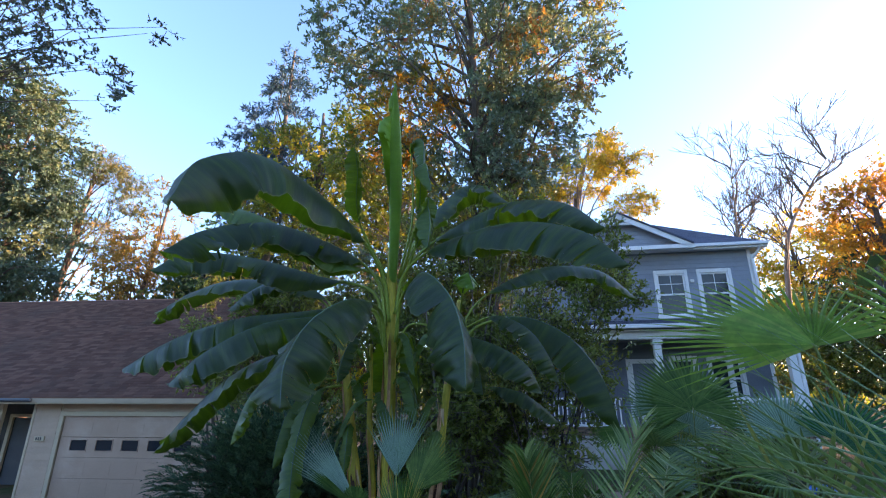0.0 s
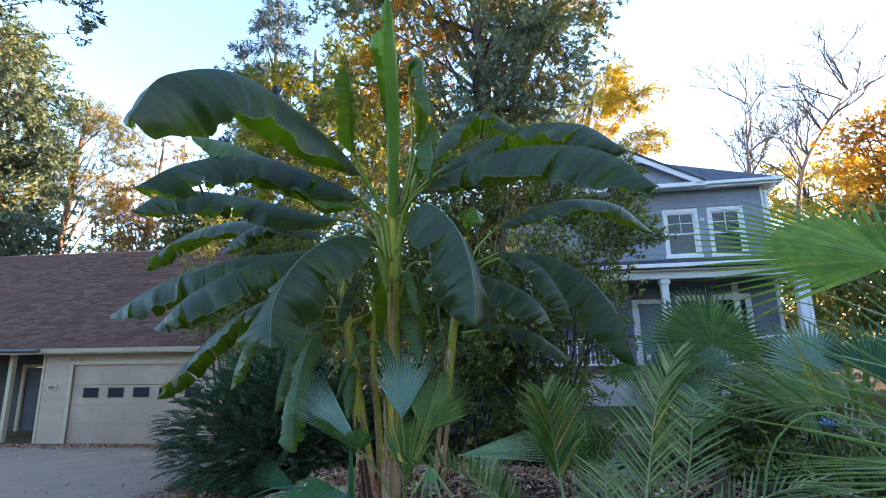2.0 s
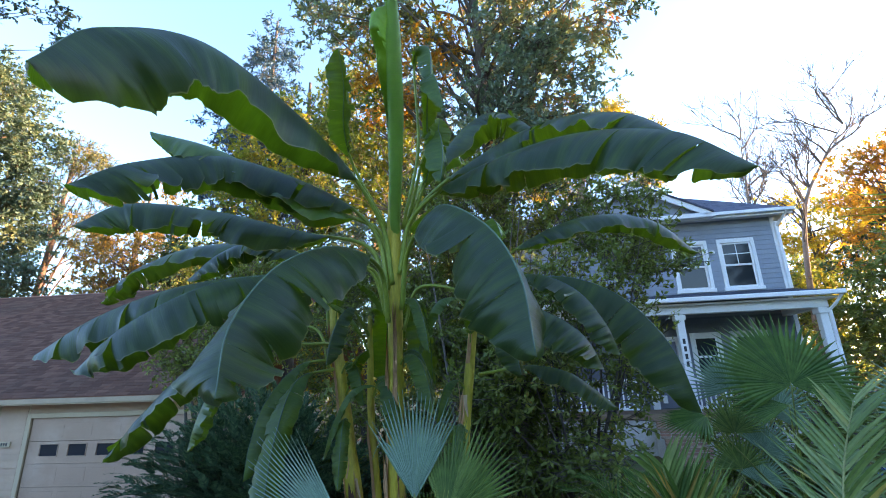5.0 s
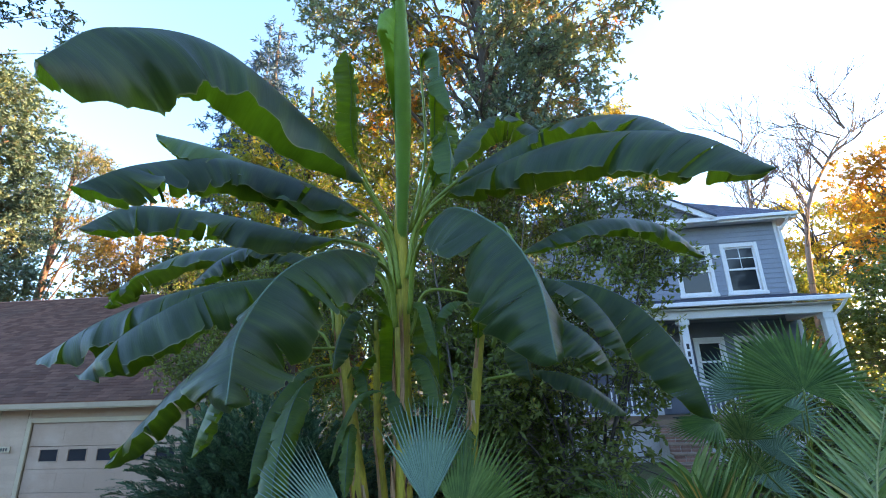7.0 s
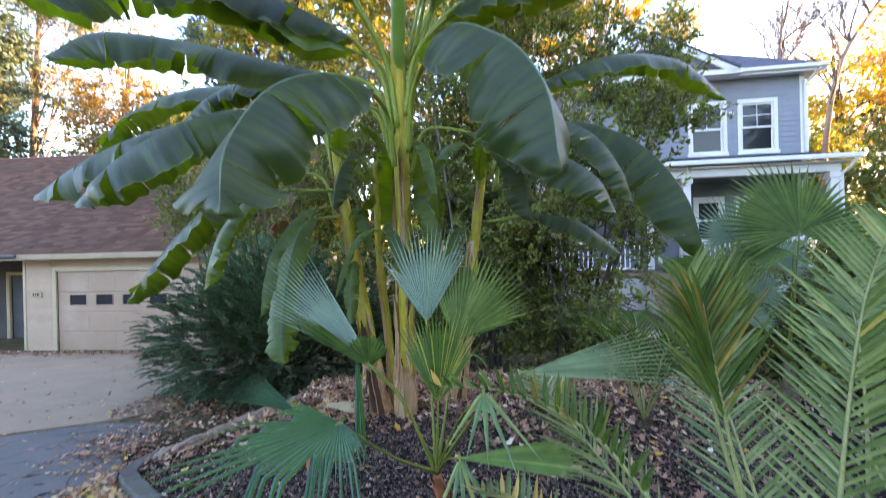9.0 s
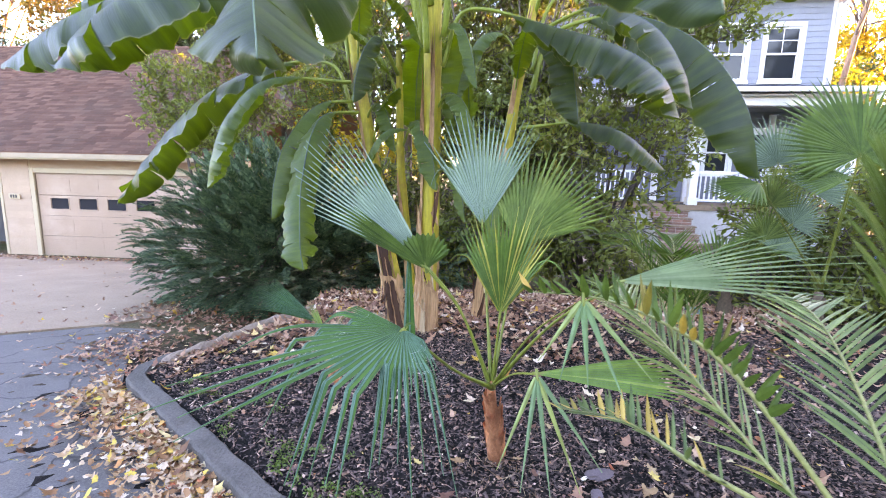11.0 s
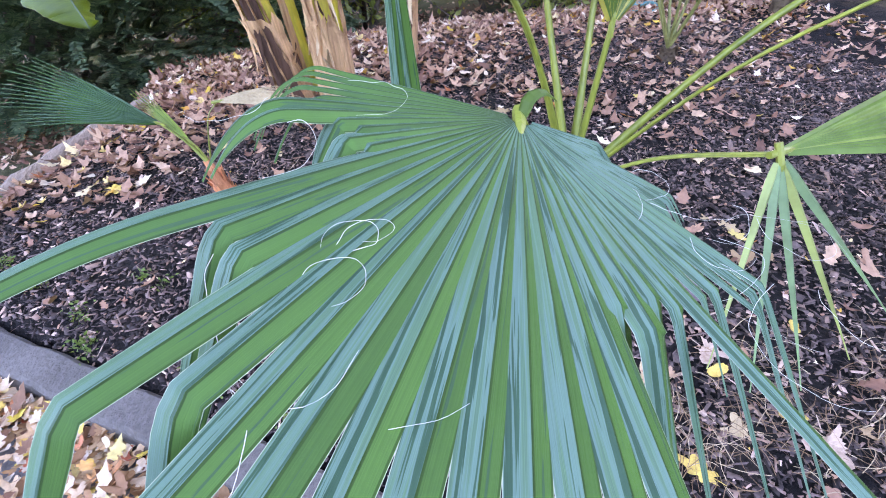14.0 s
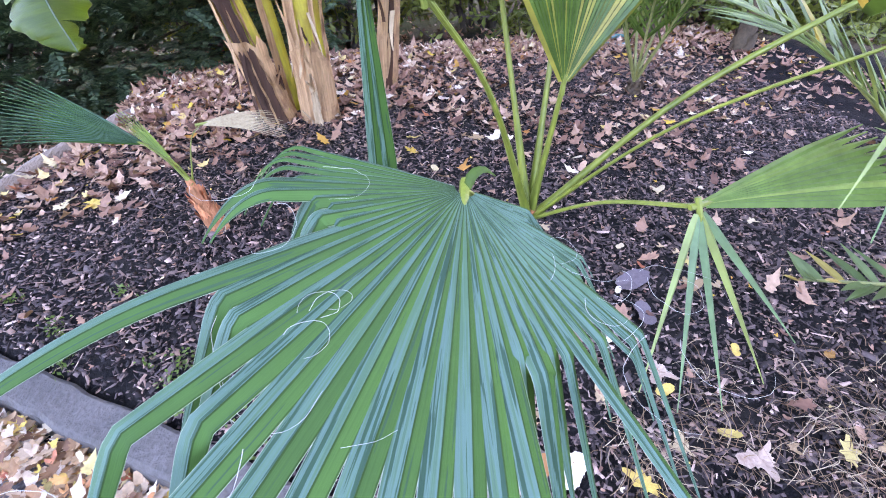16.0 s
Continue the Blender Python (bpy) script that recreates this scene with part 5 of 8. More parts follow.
    for stem, line, radii, top in ((main, lm, rm, 0.36), (second, ls, rs, 0.42), (third, lt, rt, 0.40)):
        c = glide(line, 60)
        r = np.interp(np.linspace(0, 1, 60), np.linspace(0, 1, len(radii)), radii)
        for _ in range(11):
            i = int(rng.uniform(0.03, top) * 59)
            w = radians(rng.uniform(190, 350))
            out, along = np.array((math.cos(w), math.sin(w), 0.0)), np.array((-math.sin(w), math.cos(w), 0.0))
            ln, wd, curl, up = rng.uniform(0.08, 0.30), rng.uniform(0.006, 0.022), rng.uniform(0.01, 0.07), rng.choice((-1, -1, 1))
            v, f = [], []
            for j in range(9):
                q = j / 8
                p0 = c[i] + out * (r[i] * 1.10 + 0.004 + curl * q * q) + np.array((0, 0, up * ln * q)) + along * 0.02 * math.sin(q * 2.2 + i)
                for e in (-1, 0, 1):
                    v.append(tuple(p0 + along * e * wd * (1 - 0.8 * q * q) + out * 0.006 * abs(e)))
            for j in range(8):
                for e in (0, 1):
                    o = j * 3 + e
                    f.append((o, o + 1, o + 4, o + 3))
            part("dry_sheath", (v, f), rng.choice((M_SHEATH, M_SHEATH, M_SHEATH_PALE, M_SHEATH_DARK)), stem, "", True)
    L = banana_leaf
    # great arching leaves of the main stem
    L(p, (crown, (-1.39, 7.3, 3.97), (-1.91, 6.3, 4.27), (-2.22, 5.7, 3.97), (-2.13, 5.28, 3.39)), 0.50, (78, 84), 0.17, 0, seed=1, wide=(0.84, 1.08))
    L(p, ((-0.99, 7.92, 3.2), (-1.51, 7.7, 3.70), (-2.35, 7.3, 3.97), (-2.85, 6.8, 3.71), (-3.0, 6.4, 3.34)), 0.42, (75, 67), 0.17, 6, seed=2, wide=(0.84, 1.08))
    L(p, ((-1.0, 7.95, 3.15), (-1.95, 8.0, 3.46), (-2.85, 7.95, 3.72), (-3.55, 7.6, 3.72), (-3.85, 7.35, 3.42)), 0.39, (75, 69), 0.17, 7, seed=3, wide=(0.84, 1.08))
    L(p, ((-1.0, 7.92, 3.0), (-1.97, 7.6, 2.92), (-2.74, 7.4, 2.80), (-3.39, 7.3, 2.55), (-3.91, 7.3, 2.24)), 0.38, (79, 69), 0.15, 6, seed=4, wide=(0.84, 1.08))
    L(p, ((-1.0, 7.85, 2.95), (-1.5, 7.2, 2.80), (-1.96, 6.7, 2.65), (-2.42, 6.5, 2.36), (-2.75, 6.5, 2.06)), 0.35, (77, 69), 0.14, 7, seed=5, wide=(0.84, 1.08))
    L(p, ((-0.97, 7.8, 2.88), (-1.14, 6.9, 2.92), (-1.26, 6.2, 2.63), (-1.31, 5.8, 2.24), (-1.21, 5.55, 1.88)), 0.38, (75, 71), 0.14, 4, seed=6)
    L(p, ((-0.91, 7.92, 3.35), (-0.25, 7.5, 3.71), (0.53, 7.0, 3.75), (1.14, 6.5, 3.47), (1.48, 6.2, 3.03)), 0.42, (69, 76), 0.17, 4, seed=7, wide=(1.08, 0.84))
    L(p, ((-0.88, 7.98, 3.45), (-0.14, 7.8, 4.01), (0.55, 7.5, 4.20), (1.15, 7.2, 4.05), (1.53, 7.0, 3.66)), 0.41, (65, 71), 0.17, 4, seed=8, wide=(1.08, 0.84))
    L(p, ((-0.88, 8.0, 3.5), (-0.5, 8.25, 4.32), (-0.1, 8.3, 4.78), (0.25, 8.25, 4.80), (0.60, 8.2, 4.5)), 0.36, (54, 67), 0.16, 3, seed=9, wide=(1.08, 0.84))
    L(p, ((-0.86, 7.82, 3.0), (-0.42, 6.90, 3.19), (-0.10, 6.30, 2.85), (0.06, 5.80, 2.42), (0.09, 5.56, 2.00)), 0.38, (72, 96), 0.13, 5, seed=10)
    L(p, ((-0.13, 8.5, 2.72), (0.69, 8.60, 2.98), (1.26, 8.45, 2.72), (1.63, 8.30, 2.19), (1.79, 8.25, 1.58)), 0.38, (48, 70), 0.15, 5, seed=11, roll=-38, wide=(1.08, 0.84))
    L(p, ((-0.88, 7.95, 2.82), (0.0, 7.8, 2.63), (0.41, 7.7, 2.48), (0.69, 7.6, 2.26), (0.83, 7.6, 1.98)), 0.31, (69, 75), 0.15, 6, seed=12, wide=(1.08, 0.84))
    L(p, ((-0.97, 8.0, 3.3), (-1.51, 7.70, 3.56), (-2.06, 7.50, 3.86), (-2.55, 7.30, 4.09), (-3.02, 7.10, 4.18)), 0.36, (64, 64), 0.16, 2, M_BANANA_MID, seed=13, wide=(0.84, 1.08))
    # hanging skirts round the stem
    L(p, ((-0.97, 8.02, 2.75), (-1.08, 8.38, 2.8), (-1.14, 8.5, 2.5), (-1.16, 8.54, 2.2), (-1.16, 8.54, 1.9)), 0.27, (55, 55), 0.12, 2, M_BANANA_MID, seed=14)
    L(p, ((-0.92, 8.02, 2.72), (-0.76, 8.3, 2.72), (-0.68, 8.4, 2.4), (-0.66, 8.42, 2.1), (-0.65, 8.42, 1.8)), 0.24, (55, 55), 0.12, 2, M_BANANA_MID, seed=15)
    # rolled and half-open new leaves
    n = 30
    c = glide(((-0.95, 7.95, 3.2), (-0.86, 7.55, 4.12), (-0.80, 7.15, 4.75), (-0.77, 6.95, 5.1), (-0.73, 6.7, 5.42)), n)
    r = np.interp(np.linspace(0, 1, n), (0, 0.35, 0.6, 0.8, 1), (0.045, 0.085, 0.075, 0.05, 0.008))
    spear = part("rolled_leaf", tube(c, r, 12), M_BANANA_NEW, p, "upright bright green rolled new leaf", True)
    v, f = [], []
    rows, cols = 40, 8
    for i in range(rows):
        q = i / (rows - 1)
        b = c[min(n - 1, int(8 + q * 21))]
        wd = float(np.interp(q, (0, 0.2, 0.45, 0.60, 0.64, 0.67, 0.74, 0.85, 1.0), (0.02, 0.07, 0.15, 0.145, 0.11, 0.02, 0.05, 0.055, 0.0)))
        rad = float(np.interp(q, (0, 0.5, 1), (0.075, 0.07, 0.015)))
        for j in range(cols):
            u = j / (cols - 1)
            v.append((b[0] - rad * 0.6 - wd * math.sin(1.45 * u) + 0.006 * math.sin(q * 22) * u, b[1] - rad * 0.75 + 0.03 * u - 0.11 * wd / 0.15 * math.sin(2.6 * u), b[2] + 0.02 * u))
    for i in range(rows - 1):
        for j in range(cols - 1):
            f.append((i * cols + j, i * cols + j + 1, (i + 1) * cols + j + 1, (i + 1) * cols + j))
    flap = part("leaf_flap", (v, f), M_BANANA_NEW, spear, "", True)
    flap.data.uv_layers.new(name="UVMap")
    spear.data.uv_layers.new(name="UVMap")
    L(p, ((-1.0, 7.9, 3.4), (-1.27, 7.6, 3.94), (-1.29, 7.3, 4.19), (-1.24, 7.1, 4.50), (-1.25, 6.95, 4.76)), 0.15, (35, 75), 0.3, 4, seed=16)
    L(p, ((-0.88, 7.95, 3.4), (-0.62, 7.8, 3.87), (-0.55, 7.6, 4.6), (-0.46, 7.35, 4.72), (-0.36, 7.25, 4.28)), 0.17, (70, 85), 0.3, 3, M_BANANA_MID, seed=17)
    L(p, ((-0.88, 7.95, 3.4), (-0.68, 7.8, 4.2), (-0.66, 7.5, 5.02), (-0.50, 7.4, 5.06), (-0.48, 7.35, 4.62)), 0.15, (75, 90), 0.45, 2, M_BANANA_MID, seed=19)
    L(p, ((-0.80, 7.9, 3.5), (-0.60, 7.65, 4.05), (-0.46, 7.5, 4.22), (-0.40, 7.4, 3.95), (-0.42, 7.35, 3.6)), 0.17, (60, 85), 0.3, 4, M_BANANA_MID, seed=20)
    L(p, ((-0.86, 7.92, 3.3), (-0.66, 7.75, 3.65), (-0.52, 7.6, 3.95), (-0.46, 7.5, 4.1), (-0.42, 7.45, 4.3)), 0.13, (30, 50), 0.3, 2, M_BANANA_MID, seed=18)
    # leaves of the side stems
    L(p, ((-1.72, 8.4, 3.0), (-2.85, 8.70, 3.58), (-3.95, 9.00, 3.66), (-4.90, 9.30, 3.40), (-5.26, 9.40, 3.09)), 0.30, (68, 55), 0.15, 5, seed=21, wide=(0.84, 1.08))
    L(p, ((-1.70, 8.4, 2.5), (-2.71, 8.60, 2.50), (-3.43, 8.80, 2.23), (-4.11, 9.00, 1.72), (-4.65, 9.10, 1.14)), 0.34, (78, 62), 0.15, 5, seed=22, wide=(0.9, 1.05))
    L(p, ((-1.72, 8.38, 2.9), (-2.2, 8.5, 3.4), (-2.7, 8.5, 3.55), (-3.1, 8.45, 3.4), (-3.4, 8.4, 3.1)), 0.30, (60, 60), 0.15, 6, seed=23, wide=(0.84, 1.08))
    L(p, ((-1.62, 8.35, 2.2), (-1.95, 8.15, 2.12), (-2.18, 8.0, 1.8), (-2.25, 7.9, 1.45), (-2.26, 7.85, 1.15)), 0.17, (60, 60), 0.16, 6, M_BANANA_MID, seed=24)
    L(p, ((-1.62, 8.3, 2.1), (-1.85, 7.9, 1.98), (-1.89, 7.6, 1.50), (-1.80, 7.3, 1.08), (-1.74, 7.2, 0.88)), 0.15, (38, 60), 0.14, 5, M_BANANA_MID, seed=25)
    L(p, ((-1.70, 8.3, 2.35), (-2.3, 8.0, 2.3), (-2.62, 7.9, 2.0), (-2.75, 7.85, 1.65), (-2.8, 7.85, 1.4)), 0.17, (60, 60), 0.14, 4, M_BANANA_MID, seed=26)
    L(p, ((-0.13, 8.5, 2.9), (0.53, 8.80, 3.51), (1.24, 9.00, 3.79), (1.99, 9.20, 3.75), (2.51, 9.30, 3.33)), 0.29, (58, 62), 0.16, 4, seed=27, wide=(1.08, 0.84))
    L(p, ((-0.2, 8.5, 2.0), (0.31, 8.6, 2.06), (0.68, 8.5, 1.98), (0.93, 8.5, 1.81), (1.12, 8.5, 1.63)), 0.20, (60, 62), 0.2, 4, seed=28, wide=(1.08, 0.84))
    L(p, ((-0.13, 8.5, 2.9), (-0.05, 8.2, 3.3), (0.0, 8.0, 3.45), (0.05, 7.9, 3.4), (0.1, 7.8, 3.2)), 0.2, (50, 60), 0.2, 3, M_BANANA_NEW, seed=29)
    L(p, ((-0.13, 8.5, 2.8), (0.35, 8.3, 2.95), (0.75, 8.1, 2.75), (0.98, 8.0, 2.4), (1.08, 8.0, 2.1)), 0.24, (60, 62), 0.2, 5, seed=30, wide=(1.08, 0.84))
    L(p, ((-0.16, 8.45, 2.6), (-0.05, 8.15, 2.7), (0.1, 7.95, 2.5), (0.15, 7.85, 2.2), (0.18, 7.8, 1.95)), 0.19, (55, 55), 0.18, 4, seed=31)
    L(p, ((-1.27, 8.3, 2.4), (-1.4, 8.1, 2.65), (-1.5, 8.0, 2.55), (-1.55, 7.9, 2.3), (-1.56, 7.85, 2.1)), 0.13, (50, 55), 0.2, 3, seed=32)
    L(p, ((-1.0, 8.4, 1.9), (-0.9, 8.2, 2.2), (-0.75, 8.1, 2.2), (-0.65, 8.05, 2.0), (-0.6, 8.0, 1.8)), 0.13, (50, 55), 0.2, 3, seed=33)

    # small leaves that hang and stand about the stems
    rng = random.Random(77)
    for k, (x, y, z) in enumerate(((-1.52, 8.28, 1.75), (-1.58, 8.3, 2.0), (-1.45, 8.22, 1.45), (-1.66, 8.38, 2.5), (-0.96, 8.02, 1.7), (-0.96, 8.02, 2.0), (-0.95, 8.0, 2.35), (-0.95, 8.0, 2.5), (-0.30, 8.4, 1.8), (-0.27, 8.4, 2.2), (-0.22, 8.42, 2.55), (-1.24, 8.3, 1.8), (-1.27, 8.3, 2.2), (-1.02, 8.36, 1.5), (-0.35, 8.4, 1.35))):
        w = rng.uniform(3.3, 6.1)
        dx, dy, ln = math.cos(w), math.sin(w), rng.uniform(0.45, 0.75)
        if k % 3:
            pts = ((x, y, z), (x + 0.25 * ln * dx, y + 0.25 * ln * dy, z + 0.28 * ln), (x + 0.55 * ln * dx, y + 0.55 * ln * dy, z + 0.22 * ln), (x + 0.75 * ln * dx, y + 0.75 * ln * dy, z - 0.15 * ln), (x + 0.85 * ln * dx, y + 0.85 * ln * dy, z - 0.55 * ln))
        else:
            pts = ((x, y, z), (x + 0.12 * ln * dx, y + 0.12 * ln * dy, z + 0.3 * ln), (x + 0.3 * ln * dx, y + 0.3 * ln * dy, z + 0.6 * ln), (x + 0.5 * ln * dx, y + 0.5 * ln * dy, z + 0.8 * ln), (x + 0.75 * ln * dx, y + 0.75 * ln * dy, z + 0.9 * ln))
        L(p, pts, rng.uniform(0.07, 0.13), (45, 50), 0.25, 3, M_BANANA_MID, seed=40 + k, rib=0.010)


banana_clump()


# ---- palms ----
def fan_segments(hub, axis, normal, R, spread_deg, n, fused=0.5, droop=0.15, bend=0.3, fold=0.35, seed=0, cup=0.0, ragged=0.12, tip_drop=0.9, bend_at=(0.55, 0.85), rule=None, rows=19, thick_to=1.4, split=False, crisp=False):
    """The pleated segments of one fan leaf, each a folded strip that narrows to a point and may bend over."""
    rng = random.Random(seed)
    e1 = unit(axis)
    nn = np.array(normal, float)
    nn = unit(nn - e1 * (nn @ e1))
    e2 = np.cross(nn, e1)
    sp = radians(spread_deg)
    out = []
    for k in range(n):
        q = (k + 0.5) / n * 2 - 1
        a = q * sp / 2
        d0 = math.cos(a) * e1 + math.sin(a) * e2 - cup * q * q * nn
        d0 = unit(d0)
        lat = unit(np.cross(nn, d0))
        nk = unit(np.cross(d0, lat))
        length = R * (1 - 0.18 * q * q) * (1 - ragged * rng.random())
        half = sp / n / 2
        rf = fused * R * (1 - 0.25 * abs(q)) * (0.5 if rule and q > 0.29 else 0.42 if rule and q < -0.76 else 1.0)
        bent = rng.random() < bend * (0.35 + 1.1 * abs(q))
        rb = length * rng.uniform(*bend_at)
        drop = tip_drop * 0.34
        if rule:
            rb, drop, length = rule(math.degrees(a))
            drop = 1 - (1 - drop) ** 0.78
            bent = rb > 0
            rb *= rng.uniform(0.94, 1.06)
            length *= rng.uniform(0.9, 1.05) if math.degrees(a) < 11 else rng.uniform(0.5, 1.08)
        p = np.array(hub, float) + d0 * 0.012
        d, v, f = d0.copy(), [], []
        step = length / (rows - 1)
        for i in range(rows):
            r = i * step
            w = (0.006 + r * math.tan(half)) if r < rf else max(0.0015, (0.006 + rf * math.tan(half)) * (1 - ((r - rf) / (length - rf + 1e-6)) ** thick_to))
            wl = unit(np.cross(nk, d))
            up = unit(np.cross(d, wl))
            lift = fold * w
            v += [tuple(p - wl * w - up * lift * 0.5)] + [tuple(p + up * lift)] * (2 if split else 1) + [tuple(p + wl * w - up * lift * 0.5)]
            down = np.array((0, 0, -1.0))
            if bent and r > rb:
                turn = (min(0.9, drop * 1.9) if r - rb < 2.2 * step else 0.05) if crisp and drop > 0.2 else drop
                goal = unit(down + d0 * 0.62 * np.array((1, 1, 0))) if crisp else down
                d = unit(d * (1 - turn) + goal * turn)
            else:
                d = unit(d + down * droop * step / R * (0.6 + 1.4 * r / R))
            p = p + d * step
        for i in range(rows - 1):
            o = i * (4 if split else 3)
            f += [(o, o + 1, o + 5, o + 4), (o + 2, o + 3, o + 7, o + 6)] if split else [(o, o + 1, o + 4, o + 3), (o + 1, o + 2, o + 5, o + 4)]
        out.append((v, f))
    return out


def fan_uv(ob, n, rows=19):
    """Along each segment, and across its two faces."""
    across = (-1.0, 0.0, 1.0) if len(ob.data.vertices) == 3 * n * rows else (-1.0, -0.02, 0.02, 1.0)
    one = [(i / (rows - 1), s) for i in range(rows) for s in across]
    lay = ob.data.uv_layers.new(name="UVMap")
    idx = np.empty(len(ob.data.loops), dtype=np.int32)
    ob.data.loops.foreach_get("vertex_index", idx)
    lay.data.foreach_set("uv", np.array(one * n, np.float32)[idx].ravel())
    return ob


def fan_leaf(palm, base, hub, axis, normal, R, spread_deg, n, mat, seed=0, sag=0.12, stalk=0.011, separate=False, label="", **more):
    segs = fan_segments(hub, axis, normal, R, spread_deg, n, seed=seed, **more)
    b, h = np.array(base, float), np.array(hub, float)
    mid = (b + h) / 2 + np.array((0, 0, sag))
    st = part("stalk", tube(glide((b, mid, h), 14), stalk * np.interp(np.linspace(0, 1, 14), (0, 0.12, 0.4, 1), (2.2, 1.5, 0.95, 0.65)), 8, 0.6), M_PETIOLE, palm, "", True)
    if separate:
        halves = bool(more.get("split"))
        rows = len(segs[0][0]) // (4 if halves else 3)
        leaf = fan_uv(part("leaf", segs[0], mat, palm, label, halves), 1, rows)
        for g in segs[1:]:
            fan_uv(part("segment", g, mat, leaf, "", halves), 1, rows)
    else:
        leaf = fan_uv(part("leaf", join(*segs), mat, palm, label), len(segs))
    part("hub", tube((h - unit(axis) * 0.02, h + unit(axis) * 0.015, h + unit(axis) * 0.03), (0.006, 0.006, 0.002), 7), M_PETIOLE, leaf)
    return leaf


def fibre_trunk(palm, at, h, r, seed, lean=(0.015, 0.0), label="rust-orange fibrous trunk", mat=None):
    """A short trunk wrapped in the frayed bases of old leaves."""
    rng = random.Random(seed)
    x, y, z = at

    def mid(q):
        return x + lean[0] * q, y + lean[1] * q
    core = part("trunk", tube([(*mid(q), z - 0.05 + (h + 0.05) * q) for q in (0, 0.2, 0.45, 0.75, 1)], (r * 1.55, r * 1.4, r * 1.0, r * 0.78, r * 0.6), 14), mat or M_FIBRE, palm, label, True)
    for i in range(16):
        w0 = i * 2.4 + rng.uniform(-0.3, 0.3)
        q0 = 0.02 + 0.62 * i / 16
        l = rng.uniform(0.26, 0.38)
        span = rng.uniform(0.75, 1.05)
        v, f = [], []
        for a in range(7):
            u = a / 6
            q = q0 + l * u
            cx, cy = mid(q)
            zz = z + h * q
            for k in range(6):
                t = k / 5 - 0.5
                w = w0 + 2 * t * span * (1 - 0.62 * u)
                rr = r * (1.08 + 0.05 * math.sin(i + k)) * float(np.interp(q, (0, 0.2, 0.5, 1), (1.55, 1.35, 0.95, 0.6))) + (0.004 + 0.017 * u * u) + 0.006 * abs(t) * u
                v.append((cx + rr * math.cos(w), cy + rr * math.sin(w), zz + 0.012 * rng.uniform(-1, 1) * u))
        for a in range(6):
            for k in range(5):
                o = a * 6 + k
                f.append((o, o + 1, o + 7, o + 6))
        part("leaf_base", (v, f), mat or M_FIBRE, core, "", True)
    return core


def threads(palm, around, n, seed, size=0.075):
    """Curled white threads that hang off the edges of a fan."""
    rng = random.Random(seed)
    for k in range(n):
        p = np.array(around) + np.array([rng.uniform(-1, 1) for _ in range(3)]) * np.array((0.05, 0.05, 0.006))
        d = unit([rng.uniform(-1, 1), rng.uniform(-1, 1), 0.0])
        pts = []
        turn = rng.choice((-1, 1)) * rng.uniform(0.5, 5.5)
        for i in range(12):
            pts.append(p.copy())
            w = turn / 12 * rng.uniform(0.2, 1.8)
            d = np.array((d[0] * math.cos(w) - d[1] * math.sin(w), d[0] * math.sin(w) + d[1] * math.cos(w), rng.uniform(-0.3, 0.15)))
            p = p + d * size / 12
        part("thread", tube(glide(pts, 30), np.linspace(0.00020, 0.00010, 30), 4), M_THREAD, palm)


